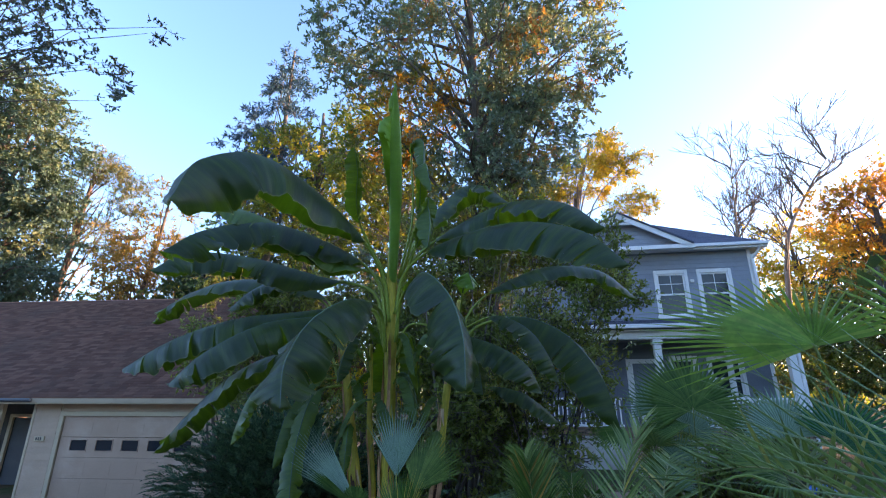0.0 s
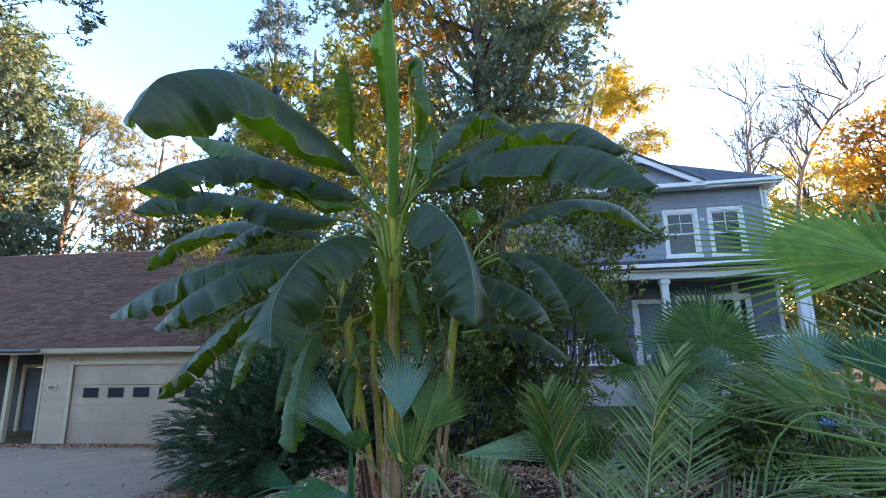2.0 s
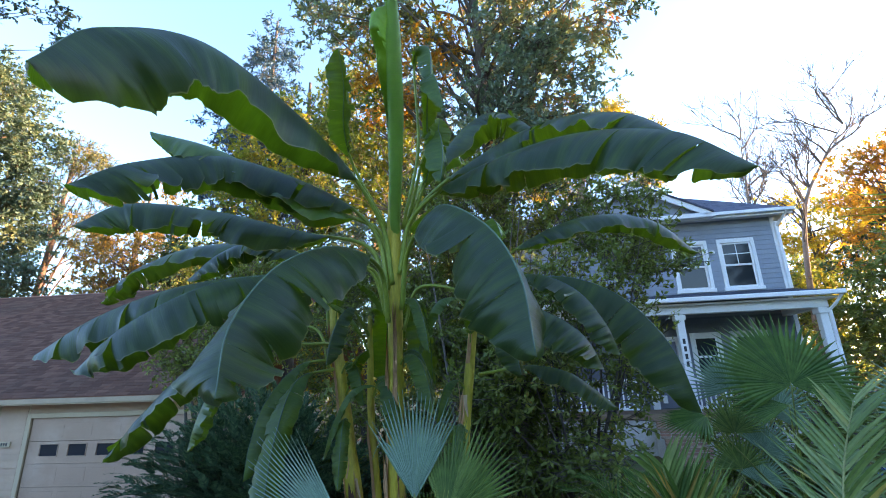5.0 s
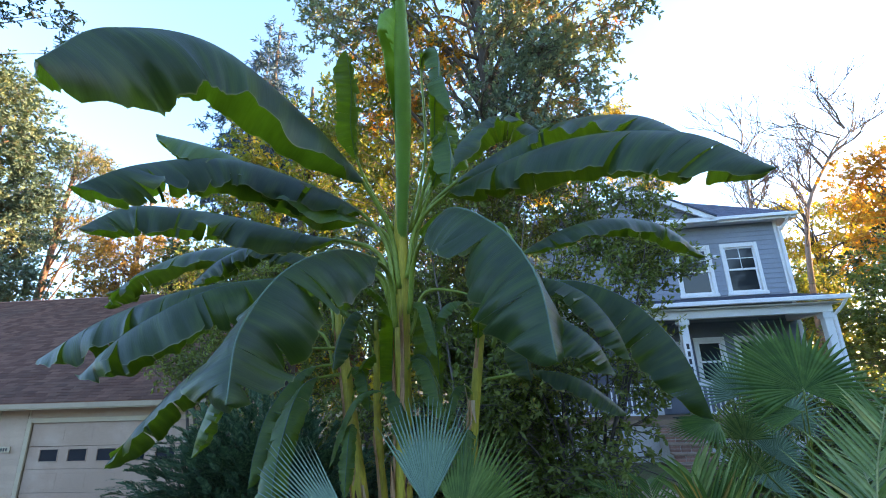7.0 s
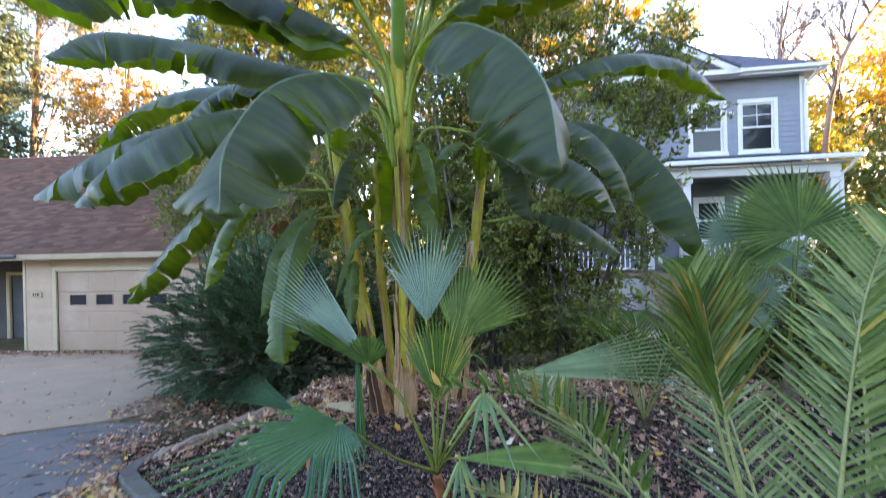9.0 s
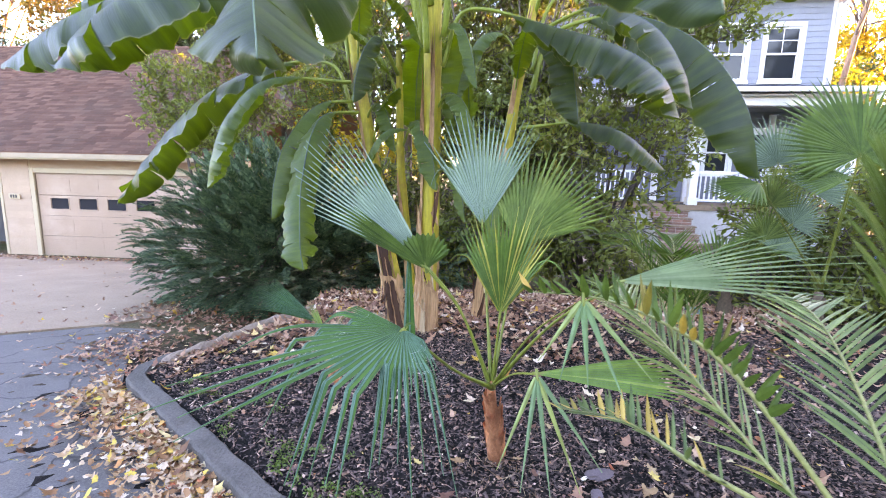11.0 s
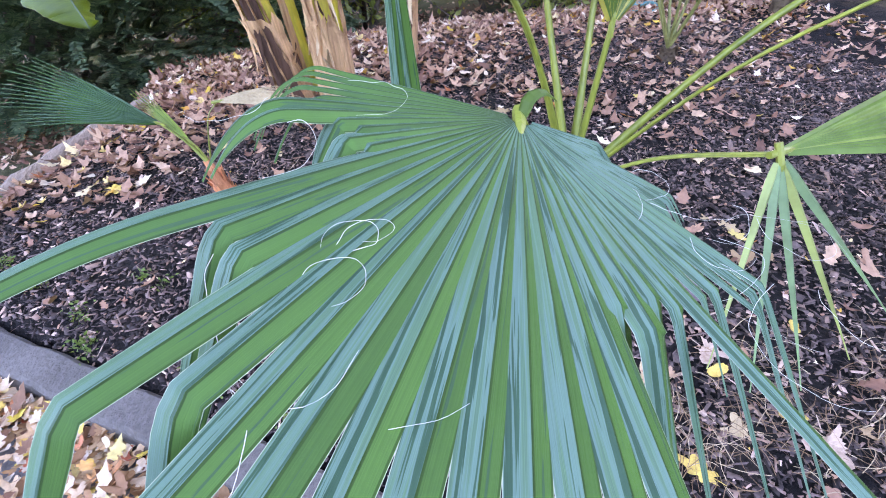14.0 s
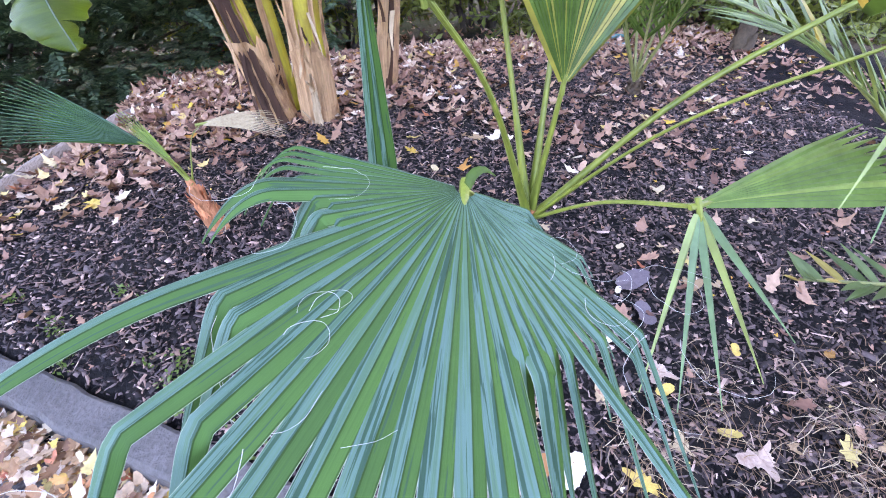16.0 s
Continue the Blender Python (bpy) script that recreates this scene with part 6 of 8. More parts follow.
def front_palm():
    root = (-0.41, 6.46, 0.085)
    p = thing("fan_palm", "young fan palm with a rust-orange fibrous trunk and blue-green fans", "palm")
    fibre_trunk(p, root, 0.57, 0.030, 1, (-0.06, -0.32))
    c = (-0.464, 6.15, 0.61)
    # broad drooping fan that ends the walk
    def creases(a):
        """Where a segment creases and how sharply, by its angle from the fan's middle."""
        bearing = a - 18
        for lo, hi, r, drop, length in ((-110, -86, 0.17, 0.22, 0.255), (-86, -80, 0.19, 0.14, 0.28), (-80, -63.5, 0.15, 0.40, 0.215), (-63.5, -57.5, 0.28, 0.045, 0.60), (-57.5, -52, 0.26, 0.42, 0.5), (-52, -44, 0.345, 0.42, 0.62), (-26, -7, 0.37, 0.62, 0.66),
                                        (-7, 10.2, 0.205, 0.66, 0.56), (14.6, 34, 0.215, 0.5, 0.55), (34, 52, 0.13, 0.40, 0.30), (52, 80, 0.06, 0.40, 0.18)):
            if lo <= bearing < hi:
                return r, drop, length
        return 0, 0, 0.76
    near = fan_leaf(p, c, (-0.791, 5.668, 1.037), (-0.31, -0.95, -0.04), (0.32, -0.148, 1.0), 0.62, 178, 44, M_FAN, 11, -0.03, separate=True, label="wide pleated blue-green fan with creased tips", fused=0.34, droop=0.06, fold=0.28, ragged=0.12, rule=creases, rows=64, thick_to=1.25, split=True, crisp=True)
    part("ligule", tube(glide(((-0.788, 5.668, 1.036), (-0.780, 5.674, 1.052), (-0.765, 5.676, 1.056), (-0.752, 5.674, 1.046)), 8), (0.003, 0.006, 0.007, 0.007, 0.006, 0.005, 0.003, 0.001), 6, 0.3), M_FAN_DARK, near)
    threads(near, (-0.99, 5.49, 1.075), 5, 3)
    threads(near, (-0.70, 5.54, 1.01), 5, 4)
    threads(near, (-0.95, 5.62, 1.10), 3, 5, 0.11)
    threads(near, (-1.05, 5.42, 1.06), 5, 6, 0.16)
    threads(near, (-0.66, 5.50, 0.98), 5, 7, 0.14)
    threads(near, (-0.60, 5.62, 0.90), 3, 8, 0.17)
    # upright yellow-striped fan, blue fan behind, left blue fan, green fan
    fan_leaf(p, c, (-0.442, 6.105, 0.975), (0.06, 0.05, 1.0), (-0.15, -1.0, 0.12), 0.47, 68, 26, M_FAN_YELLOW, 12, 0.0, separate=True, split=True, fused=0.4, droop=0.05, bend=0.05, fold=0.6, cup=-0.18)
    fan_leaf(p, c, (-0.53, 6.38, 1.33), (-0.04, 0.35, 1.0), (-0.1, -1.0, 0.3), 0.60, 70, 24, M_FAN_BLUE, 13, 0.0, separate=True, fused=0.3, droop=0.05, bend=0.05, fold=0.5, cup=-0.1)
    fan_leaf(p, c, (-0.755, 6.02, 1.19), (-0.70, 0.10, 0.62), (-0.35, -0.80, -0.05), 0.72, 44, 20, M_FAN_BLUE, 14, 0.08, separate=True, fused=0.26, droop=0.05, bend=0.03, fold=0.5)
    fan_leaf(p, c, (-0.755, 6.00, 1.185), (-0.72, 0.02, 0.45), (-0.3, -0.75, -0.5), 0.46, 26, 8, M_FAN_DARK, 24, 0.08, 0.006, separate=True, fused=0.5, droop=0.05, bend=0.0, fold=0.5)
    fan_leaf(p, c, (-0.755, 6.005, 1.18), (-0.15, -0.1, 0.9), (-0.1, -0.9, -0.35), 0.15, 120, 14, M_FAN_DARK, 25, 0.08, 0.006, separate=True, fused=0.8, droop=0.05, bend=0.0, fold=0.4)
    fan_leaf(p, c, (-0.36, 6.32, 1.24), (0.42, 0.25, 0.85), (-0.35, -0.9, 0.2), 0.54, 104, 28, M_FAN_MID, 15, 0.0, separate=True, fused=0.36, droop=0.12, bend=0.08, fold=0.5, cup=-0.1)
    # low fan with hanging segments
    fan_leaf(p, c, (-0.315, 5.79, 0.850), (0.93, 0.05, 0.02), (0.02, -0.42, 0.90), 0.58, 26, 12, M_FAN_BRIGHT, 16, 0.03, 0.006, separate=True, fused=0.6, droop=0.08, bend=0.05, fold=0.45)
    fan_leaf(p, c, (-0.318, 5.785, 0.848), (0.10, -0.45, -0.85), (0.0, -0.85, 0.5), 0.42, 74, 5, M_FAN_HANG, 19, 0.03, 0.005, separate=True, fused=0.07, droop=0.05, bend=0.0, fold=0.5)
    # long fan reaching towards the feather palm
    fan_leaf(p, c, (-0.04, 5.815, 1.20), (0.93, 0.03, 0.15), (-0.2, -0.55, 0.83), 0.88, 34, 13, M_FAN_PALE, 17, 0.06, separate=True, fused=0.10, droop=0.10, bend=0.05, fold=0.7, ragged=0.25)
    fan_leaf(p, c, (-0.21, 5.63, 1.18), (0.05, -0.30, -0.90), (0.0, -0.8, 0.4), 0.36, 96, 5, M_FAN_HANG, 20, 0.06, 0.006, separate=True, fused=0.08, droop=0.05, bend=0.0, fold=0.5, ragged=0.3)
    # a hanging old segment bundle
    fan_leaf(p, (-0.79, 6.03, 1.20), (-0.838, 6.08, 1.26), (0.005, 0.05, -1.0), (-0.3, -1.0, 0.0), 0.62, 7, 2, M_FAN, 18, 0.0, 0.005, separate=True, fused=0.7, droop=0.05, bend=0.0, fold=0.4)


front_palm()


def sprout_palm():
    p = thing("fan_palm", "small fan palm sprout with a rust-orange base in the mulch", "palm")
    z = float(gz(-1.50, 7.12))
    fibre_trunk(p, (-1.50, 7.12, z), 0.25, 0.026, 6, (-0.05, 0.03))
    c = (-1.54, 7.15, z + 0.23)
    fan_leaf(p, c, (-1.66, 7.17, z + 0.42), (-0.86, 0.03, 0.50), (-0.1, -0.8, 0.55), 0.50, 34, 19, M_FAN, 21, 0.02, 0.009, separate=True, fused=0.30, droop=0.22, bend=0.0, fold=0.6, thick_to=1.0)
    fan_leaf(p, c, (-1.585, 7.16, z + 0.34), (-0.45, 0.10, 0.80), (-0.4, -0.8, 0.2), 0.25, 26, 7, M_FAN_BRIGHT, 22, 0.02, 0.006, separate=True, fused=0.25, droop=0.05, bend=0.0, fold=0.5, thick_to=1.0)
    fan_leaf(p, c, (-1.44, 7.2, z + 0.46), (0.85, 0.10, 0.02), (0.0, -0.4, 0.9), 0.34, 34, 14, M_DRY, 23, 0.06, 0.004, separate=True, fused=0.2, droop=0.5, bend=0.1, fold=0.4, thick_to=1.0)


sprout_palm()


def right_fan_palm():
    p = thing("fan_palm", "larger fan palm with bright green backlit fans", "palm")
    z = float(gz(2.45, 5.3))
    fibre_trunk(p, (2.45, 5.3, z), 0.7, 0.10, 8, label="dark fibrous trunk", mat=M_SKIRT)
    c = (2.45, 5.3, z + 0.68)
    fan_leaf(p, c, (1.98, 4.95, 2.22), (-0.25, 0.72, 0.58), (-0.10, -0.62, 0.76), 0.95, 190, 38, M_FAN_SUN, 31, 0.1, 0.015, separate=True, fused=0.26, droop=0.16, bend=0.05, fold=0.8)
    fan_leaf(p, c, (1.98, 4.40, 1.42), (-0.80, 0.25, 0.52), (0.15, -0.95, 0.30), 1.15, 92, 15, M_FAN_MID, 32, 0.1, 0.013, separate=True, fused=0.08, droop=0.12, bend=0.08, fold=0.5)
    fan_leaf(p, c, (2.35, 5.9, 1.5), (-0.35, 0.75, 0.35), (0.1, -0.6, 0.8), 0.9, 150, 24, M_FAN_MID, 33, 0.1, 0.013, separate=True, fused=0.20, droop=0.4, bend=0.05, fold=0.5)
    fan_leaf(p, c, (2.15, 4.35, 1.45), (-0.75, 0.60, 0.02), (0.3, -0.2, 0.9), 1.2, 70, 12, M_FAN_MID, 37, 0.1, 0.012, separate=True, fused=0.14, droop=0.3, bend=0.05, fold=0.5)
    # pale wind-tangled blades that cross the others
    fan_leaf(p, c, (2.35, 4.30, 1.50), (-0.78, 0.35, 0.45), (-0.1, -0.80, 0.55), 1.30, 100, 13, M_FAN_PALE, 38, 0.1, 0.012, separate=True, fused=0.05, droop=0.10, bend=0.05, fold=0.5)
    fan_leaf(p, c, (2.30, 4.00, 1.28), (-0.60, 0.70, 0.10), (0.1, -0.5, 0.85), 1.25, 80, 10, M_FAN_PALE, 39, 0.1, 0.012, separate=True, fused=0.05, droop=0.2, bend=0.05, fold=0.5)
    for k in range(7):
        w = 2.4 + k * 0.55
        fan_leaf(p, c, (2.45 + 0.22 * math.cos(w), 5.3 + 0.22 * math.sin(w), 0.85), (0.35 * math.cos(w), 0.35 * math.sin(w), -0.9), (math.cos(w), math.sin(w), 0.4), 0.6, 50, 9, M_SKIRT, 60 + k, 0.05, 0.009, fused=0.4, droop=0.2, bend=0.1, fold=0.5, label="dead brown hanging fan")
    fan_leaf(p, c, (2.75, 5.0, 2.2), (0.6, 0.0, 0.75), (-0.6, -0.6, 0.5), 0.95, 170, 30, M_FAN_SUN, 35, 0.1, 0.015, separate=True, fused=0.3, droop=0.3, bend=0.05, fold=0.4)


right_fan_palm()


def back_fan_palms():
    p = thing("fan_palm", "round-headed dark green fan palm before the porch", "palm")
    z = float(gz(2.75, 8.7))
    fibre_trunk(p, (2.75, 8.75, z), 0.45, 0.06, 9, label="dark fibrous trunk", mat=M_SKIRT)
    c = (2.75, 8.72, z + 0.5)
    fan_leaf(p, c, (2.74, 8.5, 1.80), (0.05, 0.38, 0.88), (0.05, -0.88, 0.45), 0.84, 240, 48, M_FAN_DARK, 41, 0.0, 0.013, fused=0.55, droop=0.22, bend=0.02, fold=0.35, cup=-0.1)
    fan_leaf(p, c, (2.62, 8.40, 1.62), (-0.90, 0.1, 0.0), (-0.1, -0.6, 0.7), 0.55, 70, 16, M_FAN_DARK, 42, 0.0, 0.011, fused=0.5, droop=0.15, bend=0.02, fold=0.35)
    fan_leaf(p, c, (1.88, 8.4, 1.54), (-0.85, 0.0, -0.05), (0.0, -0.35, 0.9), 0.46, 150, 26, M_FAN_DARK, 44, 0.0, 0.011, fused=0.5, droop=0.4, bend=0.02, fold=0.35)
    p = thing("fan_palm", "blue-green fan palm beside the porch", "palm")
    z = float(gz(3.5, 7.9))
    fibre_trunk(p, (3.5, 7.9, z), 0.45, 0.06, 10, label="dark fibrous trunk", mat=M_SKIRT)
    c = (3.5, 7.9, z + 0.45)
    fan_leaf(p, c, (3.3, 7.7, 1.55), (-0.05, 0.2, 0.9), (-0.1, -1.0, 0.3), 0.55, 180, 34, M_FAN_BLUE, 45, 0.0, 0.012, fused=0.5, droop=0.15, bend=0.02, fold=0.35)
    fan_leaf(p, c, (3.15, 7.6, 1.2), (-0.8, -0.2, 0.3), (0, -0.6, 0.8), 0.6, 150, 26, M_FAN_DARK, 46, 0.0, 0.012, fused=0.5, droop=0.4, bend=0.02, fold=0.35)
    fan_leaf(p, c, (3.7, 7.5, 1.5), (0.5, -0.2, 0.6), (0, -0.8, 0.6), 0.6, 200, 34, M_FAN, 47, 0.0, 0.012, fused=0.5, droop=0.3, bend=0.02, fold=0.35)

    p = thing("fan_palm", "small glaucous fan palm in front of the garden walk", "palm")
    z = float(gz(2.25, 9.4))
    fibre_trunk(p, (2.25, 9.4, z), 0.3, 0.05, 14, label="dark fibrous trunk", mat=M_SKIRT)
    c = (2.25, 9.4, z + 0.38)
    for k, (x, zz, ax) in enumerate(((2.50, 1.30, 0.05), (2.75, 1.12, 0.6), (2.50, 0.95, -0.1), (2.65, 0.82, 0.4))):
        fan_leaf(p, c, (x, 9.25, zz), (ax, 0.1, 0.85), (ax * 0.3, -1.0, 0.3), 0.42, 170, 26, M_FAN_BLUE if k % 2 else M_FAN_MID, 70 + k, 0.0, 0.010, fused=0.36, droop=0.2, bend=0.05, fold=0.4)
    fan_leaf(p, c, (2.56, 9.3, 1.74), (-0.15, 0.1, 0.9), (0.0, -1.0, 0.3), 0.55, 190, 30, M_FAN_BLUE, 76, 0.0, 0.010, fused=0.4, droop=0.2, bend=0.05, fold=0.4)
    fan_leaf(p, c, (3.00, 9.35, 1.45), (0.45, 0.1, 0.8), (0.1, -1.0, 0.3), 0.52, 180, 28, M_FAN_BLUE, 77, 0.0, 0.010, fused=0.4, droop=0.25, bend=0.05, fold=0.4)

back_fan_palms()


def feather_leaf(palm, pts, n, length, seed=0, mat=None, lift=0.25, forward=0.75, bare=0.25, label="", sag=0.25, rad=0.011, single=False, blade=0.0082):
    """A feather palm leaf: a rib with two rows of folded leaflets."""
    rng = random.Random(seed)
    c = glide(pts, 60)
    t = np.gradient(c, axis=0)
    t /= np.linalg.norm(t, axis=1)[:, None]
    leaf = part("frond", tube(c[::2], np.linspace(rad, 0.002, 30), 7), M_RACHIS, palm, label, True)
    for sg, nm in ((1, "leaflets"), (-1, "leaflets")):
        geos = []
        for k in range(n):
            q = bare + (1 - bare) * (k + rng.uniform(-0.2, 0.2) + 0.5) / n
            i = min(58, int(q * 59))
            d0 = t[i]
            side = np.cross(d0, (0, 0, 1.0))
            side = unit(side if np.linalg.norm(side) > 0.25 else np.cross(d0, (0.3, -1.0, 0.2)))
            nor = np.cross(side, d0)
            u = (q - bare) / (1 - bare)
            ln = length * (0.55 + 0.75 * math.sin(math.pi * min(1, 0.12 + u * 0.8))) * rng.uniform(0.85, 1.08) * (1 - 0.35 * u)
            d = unit(d0 * (forward + 0.35 * u) + side * sg * 0.85 + nor * lift * rng.uniform(0.4, 1.4))
            p = c[i].copy()
            w0 = blade * rng.uniform(0.8, 1.15)
            v, f = [], []
            for j in range(6):
                s = j / 5
                w = w0 * math.sin(math.pi * (0.14 + 0.86 * s) ** 0.8) if j < 5 else 0.0006
                wl = unit(np.cross(nor, d))
                v += [tuple(p - wl * w), tuple(p - nor * w * 0.5), tuple(p + wl * w)]
                d = unit(d + np.array((0, 0, -sag * 0.2)))
                p = p + d * ln / 5
            for j in range(5):
                o = j * 3
                f += [(o, o + 1, o + 4, o + 3), (o + 1, o + 2, o + 5, o + 4)]
            geos.append((v, f))
        if single:
            for g in geos:
                part("leaflet", g, mat or M_PINNATE, leaf)
        else:
            tagged(part("foliage", join(*geos), mat or M_PINNATE, leaf), "", "", "", "stuff")
    return leaf


def feather_palm():
    p = thing("feather_palm", "low feather palm with stiff grey-green leaflets in the bed", "palm")
    z = float(gz(0.75, 5.25))
    fibre_trunk(p, (0.75, 5.25, z), 0.22, 0.055, 12, label="dark fibrous trunk", mat=M_SKIRT)
    b = (0.75, 5.25, z + 0.2)
    F = feather_leaf
    F(p, (b, (0.90, 5.45, 0.75), (1.02, 5.55, 1.2), (1.12, 5.60, 1.55), (1.27, 5.66, 1.82)), 36, 0.34, 1, lift=0.3, single=True)
    F(p, (b, (0.62, 5.32, 0.75), (0.53, 5.38, 1.1), (0.50, 5.42, 1.4), (0.45, 5.42, 1.64)), 22, 0.26, 2, single=True, forward=0.9, bare=0.6)
    F(p, (b, (0.44, 5.46, 0.72), (0.25, 5.58, 0.97), (0.09, 5.62, 1.09), (-0.14, 5.65, 1.175), (-0.40, 5.62, 1.20)), 20, 0.15, 4, M_FROND_DARK, lift=0.95, forward=0.35, bare=0.30, sag=0.1, single=True, blade=0.0135)
    F(p, (b, (1.1, 5.6, 0.7), (1.40, 6.0, 1.1), (1.55, 6.25, 1.35), (1.7, 6.5, 1.5)), 36, 0.34, 5, single=True)
    F(p, (b, (0.5, 5.6, 0.55), (0.25, 5.85, 0.85), (0.12, 6.0, 1.0), (0.05, 6.2, 1.08)), 30, 0.30, 6)
    F(p, (b, (1.0, 4.95, 0.7), (1.25, 4.7, 1.05), (1.5, 4.5, 1.25), (1.8, 4.4, 1.3)), 32, 0.38, 7)
    F(p, (b, (0.95, 5.4, 0.6), (1.3, 5.5, 0.9), (1.7, 5.55, 1.1), (2.0, 5.5, 1.1)), 30, 0.36, 9)
    F(p, (b, (0.8, 5.6, 0.6), (0.85, 5.9, 0.85), (0.92, 6.2, 0.98), (1.0, 6.5, 1.0)), 30, 0.34, 10)
    F(p, (b, (0.36, 5.34, 0.62), (0.08, 5.38, 0.78), (-0.07, 5.45, 0.85), (-0.15, 5.53, 0.84), (-0.27, 5.62, 0.81)), 22, 0.11, 11, M_PINNATE_DRY, lift=0.7, forward=0.4, bare=0.35, sag=0.1, single=True, blade=0.0078)
    F(p, (b, (0.60, 5.22, 0.70), (0.53, 5.27, 1.0), (0.49, 5.32, 1.32), (0.47, 5.36, 1.56)), 24, 0.27, 26, M_FROND_DARK, lift=0.6, forward=1.25, bare=0.66, sag=0.05, single=True, blade=0.0075)
    p = thing("feather_palm", "second feather palm behind the first", "palm")
    x, y = 1.12, 7.95
    z = float(gz(x, y))
    fibre_trunk(p, (x, y, z), 0.10, 0.035, 13, label="dark fibrous trunk", mat=M_SKIRT)
    b = (x, y, z + 0.07)
    for k in range(7):
        w = 0.5 + k * 0.9
        c, s = math.cos(w), math.sin(w)
        F(p, (b, (x + 0.12 * c, y + 0.12 * s, 0.50), (x + 0.25 * c, y + 0.25 * s, 0.80), (x + 0.42 * c, y + 0.42 * s, 1.0), (x + 0.65 * c, y + 0.65 * s, 1.05)), 20, 0.30, 20 + k, M_FAN_DARK, forward=1.1, single=True)


    p = thing("feather_palm", "feather palm arching over the others at the bed's edge", "palm")
    z = float(gz(2.75, 5.9))
    fibre_trunk(p, (2.75, 5.9, z), 0.30, 0.07, 15, label="dark fibrous trunk", mat=M_SKIRT)
    b = (2.75, 5.9, z + 0.3)
    F(p, (b, (2.62, 5.75, 1.0), (2.35, 5.55, 1.40), (2.0, 5.50, 1.53), (1.72, 5.55, 1.54), (1.40, 5.72, 1.42)), 14, 0.46, 31, lift=1.0, forward=0.85, bare=0.35, sag=0.05, single=True, blade=0.016)
    F(p, (b, (2.75, 6.2, 1.0), (2.60, 6.6, 1.4), (2.40, 6.9, 1.55), (2.1, 7.2, 1.50)), 32, 0.42, 33, lift=0.35, bare=0.3)
    F(p, (b, (2.95, 5.7, 1.0), (3.05, 5.5, 1.5), (3.0, 5.3, 1.9), (2.8, 5.1, 2.1)), 32, 0.42, 34, lift=0.35, bare=0.3)
    F(p, (b, (2.6, 5.6, 0.6), (2.2, 5.3, 0.85), (1.8, 5.1, 0.9), (1.4, 5.0, 0.75)), 32, 0.40, 35, lift=0.35, bare=0.3)


feather_palm()


# ---- shrubs and trees ----
def leaf_cloud(rng, centres, per, spread_m, size, aspect=0.5, tilt=0.6, squash=0.75):
    """Many small four-cornered leaves in clumps round the centres."""
    c = np.repeat(np.asarray(centres), per, axis=0)
    n = len(c)
    c = c + rng.normal(0, 1, (n, 3)) * spread_m * np.array((1, 1, squash))
    a = rng.normal(0, 1, (n, 3)) * np.array((1, 1, tilt))
    a /= np.linalg.norm(a, axis=1)[:, None]
    b = np.cross(a, rng.normal(0, 1, (n, 3)))
    b /= np.linalg.norm(b, axis=1)[:, None] + 1e-9
    nn = np.cross(a, b)
    s = size * rng.uniform(0.6, 1.3, n)[:, None]
    a, b, nn = a * s, b * s * aspect, nn * s * 0.18
    v = np.stack([c - a, c + b - a * 0.1 + nn, c + a, c - b - a * 0.1 + nn], 1).reshape(-1, 3)
    f = np.arange(4 * n).reshape(-1, 4)
    return v, f


def clump_centres(rng, blobs, n, gap=0.45):
    wts = np.array([b[3] * b[4] * b[5] for b in blobs]) ** 0.8
    out = []
    off = rng.uniform(0, 90, 3)
    while len(out) < n:
        b = blobs[rng.choice(len(blobs), p=wts / wts.sum())]
        d = rng.normal(0, 1, 3)
        d /= np.linalg.norm(d)
        r = rng.uniform(0.25, 1.0) ** 0.45
        q = np.array(b[:3]) + d * r * np.array(b[3:6])
        size = max(b[3:6])
        if noise.noise(Vector((q + off) / (0.45 * size))) > gap - 0.62:
            out.append(q)
    return np.array(out)


def limbs(rng, trunk, centres, n, r0, n_side=6):
    geos = []
    tp = glide(trunk, 18)
    pick = rng.choice(len(centres), min(n, len(centres)), replace=False)
    for i in pick:
        e = centres[i]
        z0 = tp[0][2] + (tp[-1][2] - tp[0][2]) * rng.uniform(0.35, 0.98)
        k = int(np.argmin(abs(tp[:, 2] - min(z0, e[2] - 0.1 * abs(e[2])))))
        s = tp[k]
        mid = s + (e - s) * 0.5 + np.array((0, 0, 1)) * 0.08 * np.linalg.norm(e - s) + rng.normal(0, 0.05, 3) * np.linalg.norm(e - s)
        geos.append(tube(glide((s, mid, e), 8), np.linspace(r0 * 0.24, r0 * 0.03, 8), n_side))
    return join(*geos)


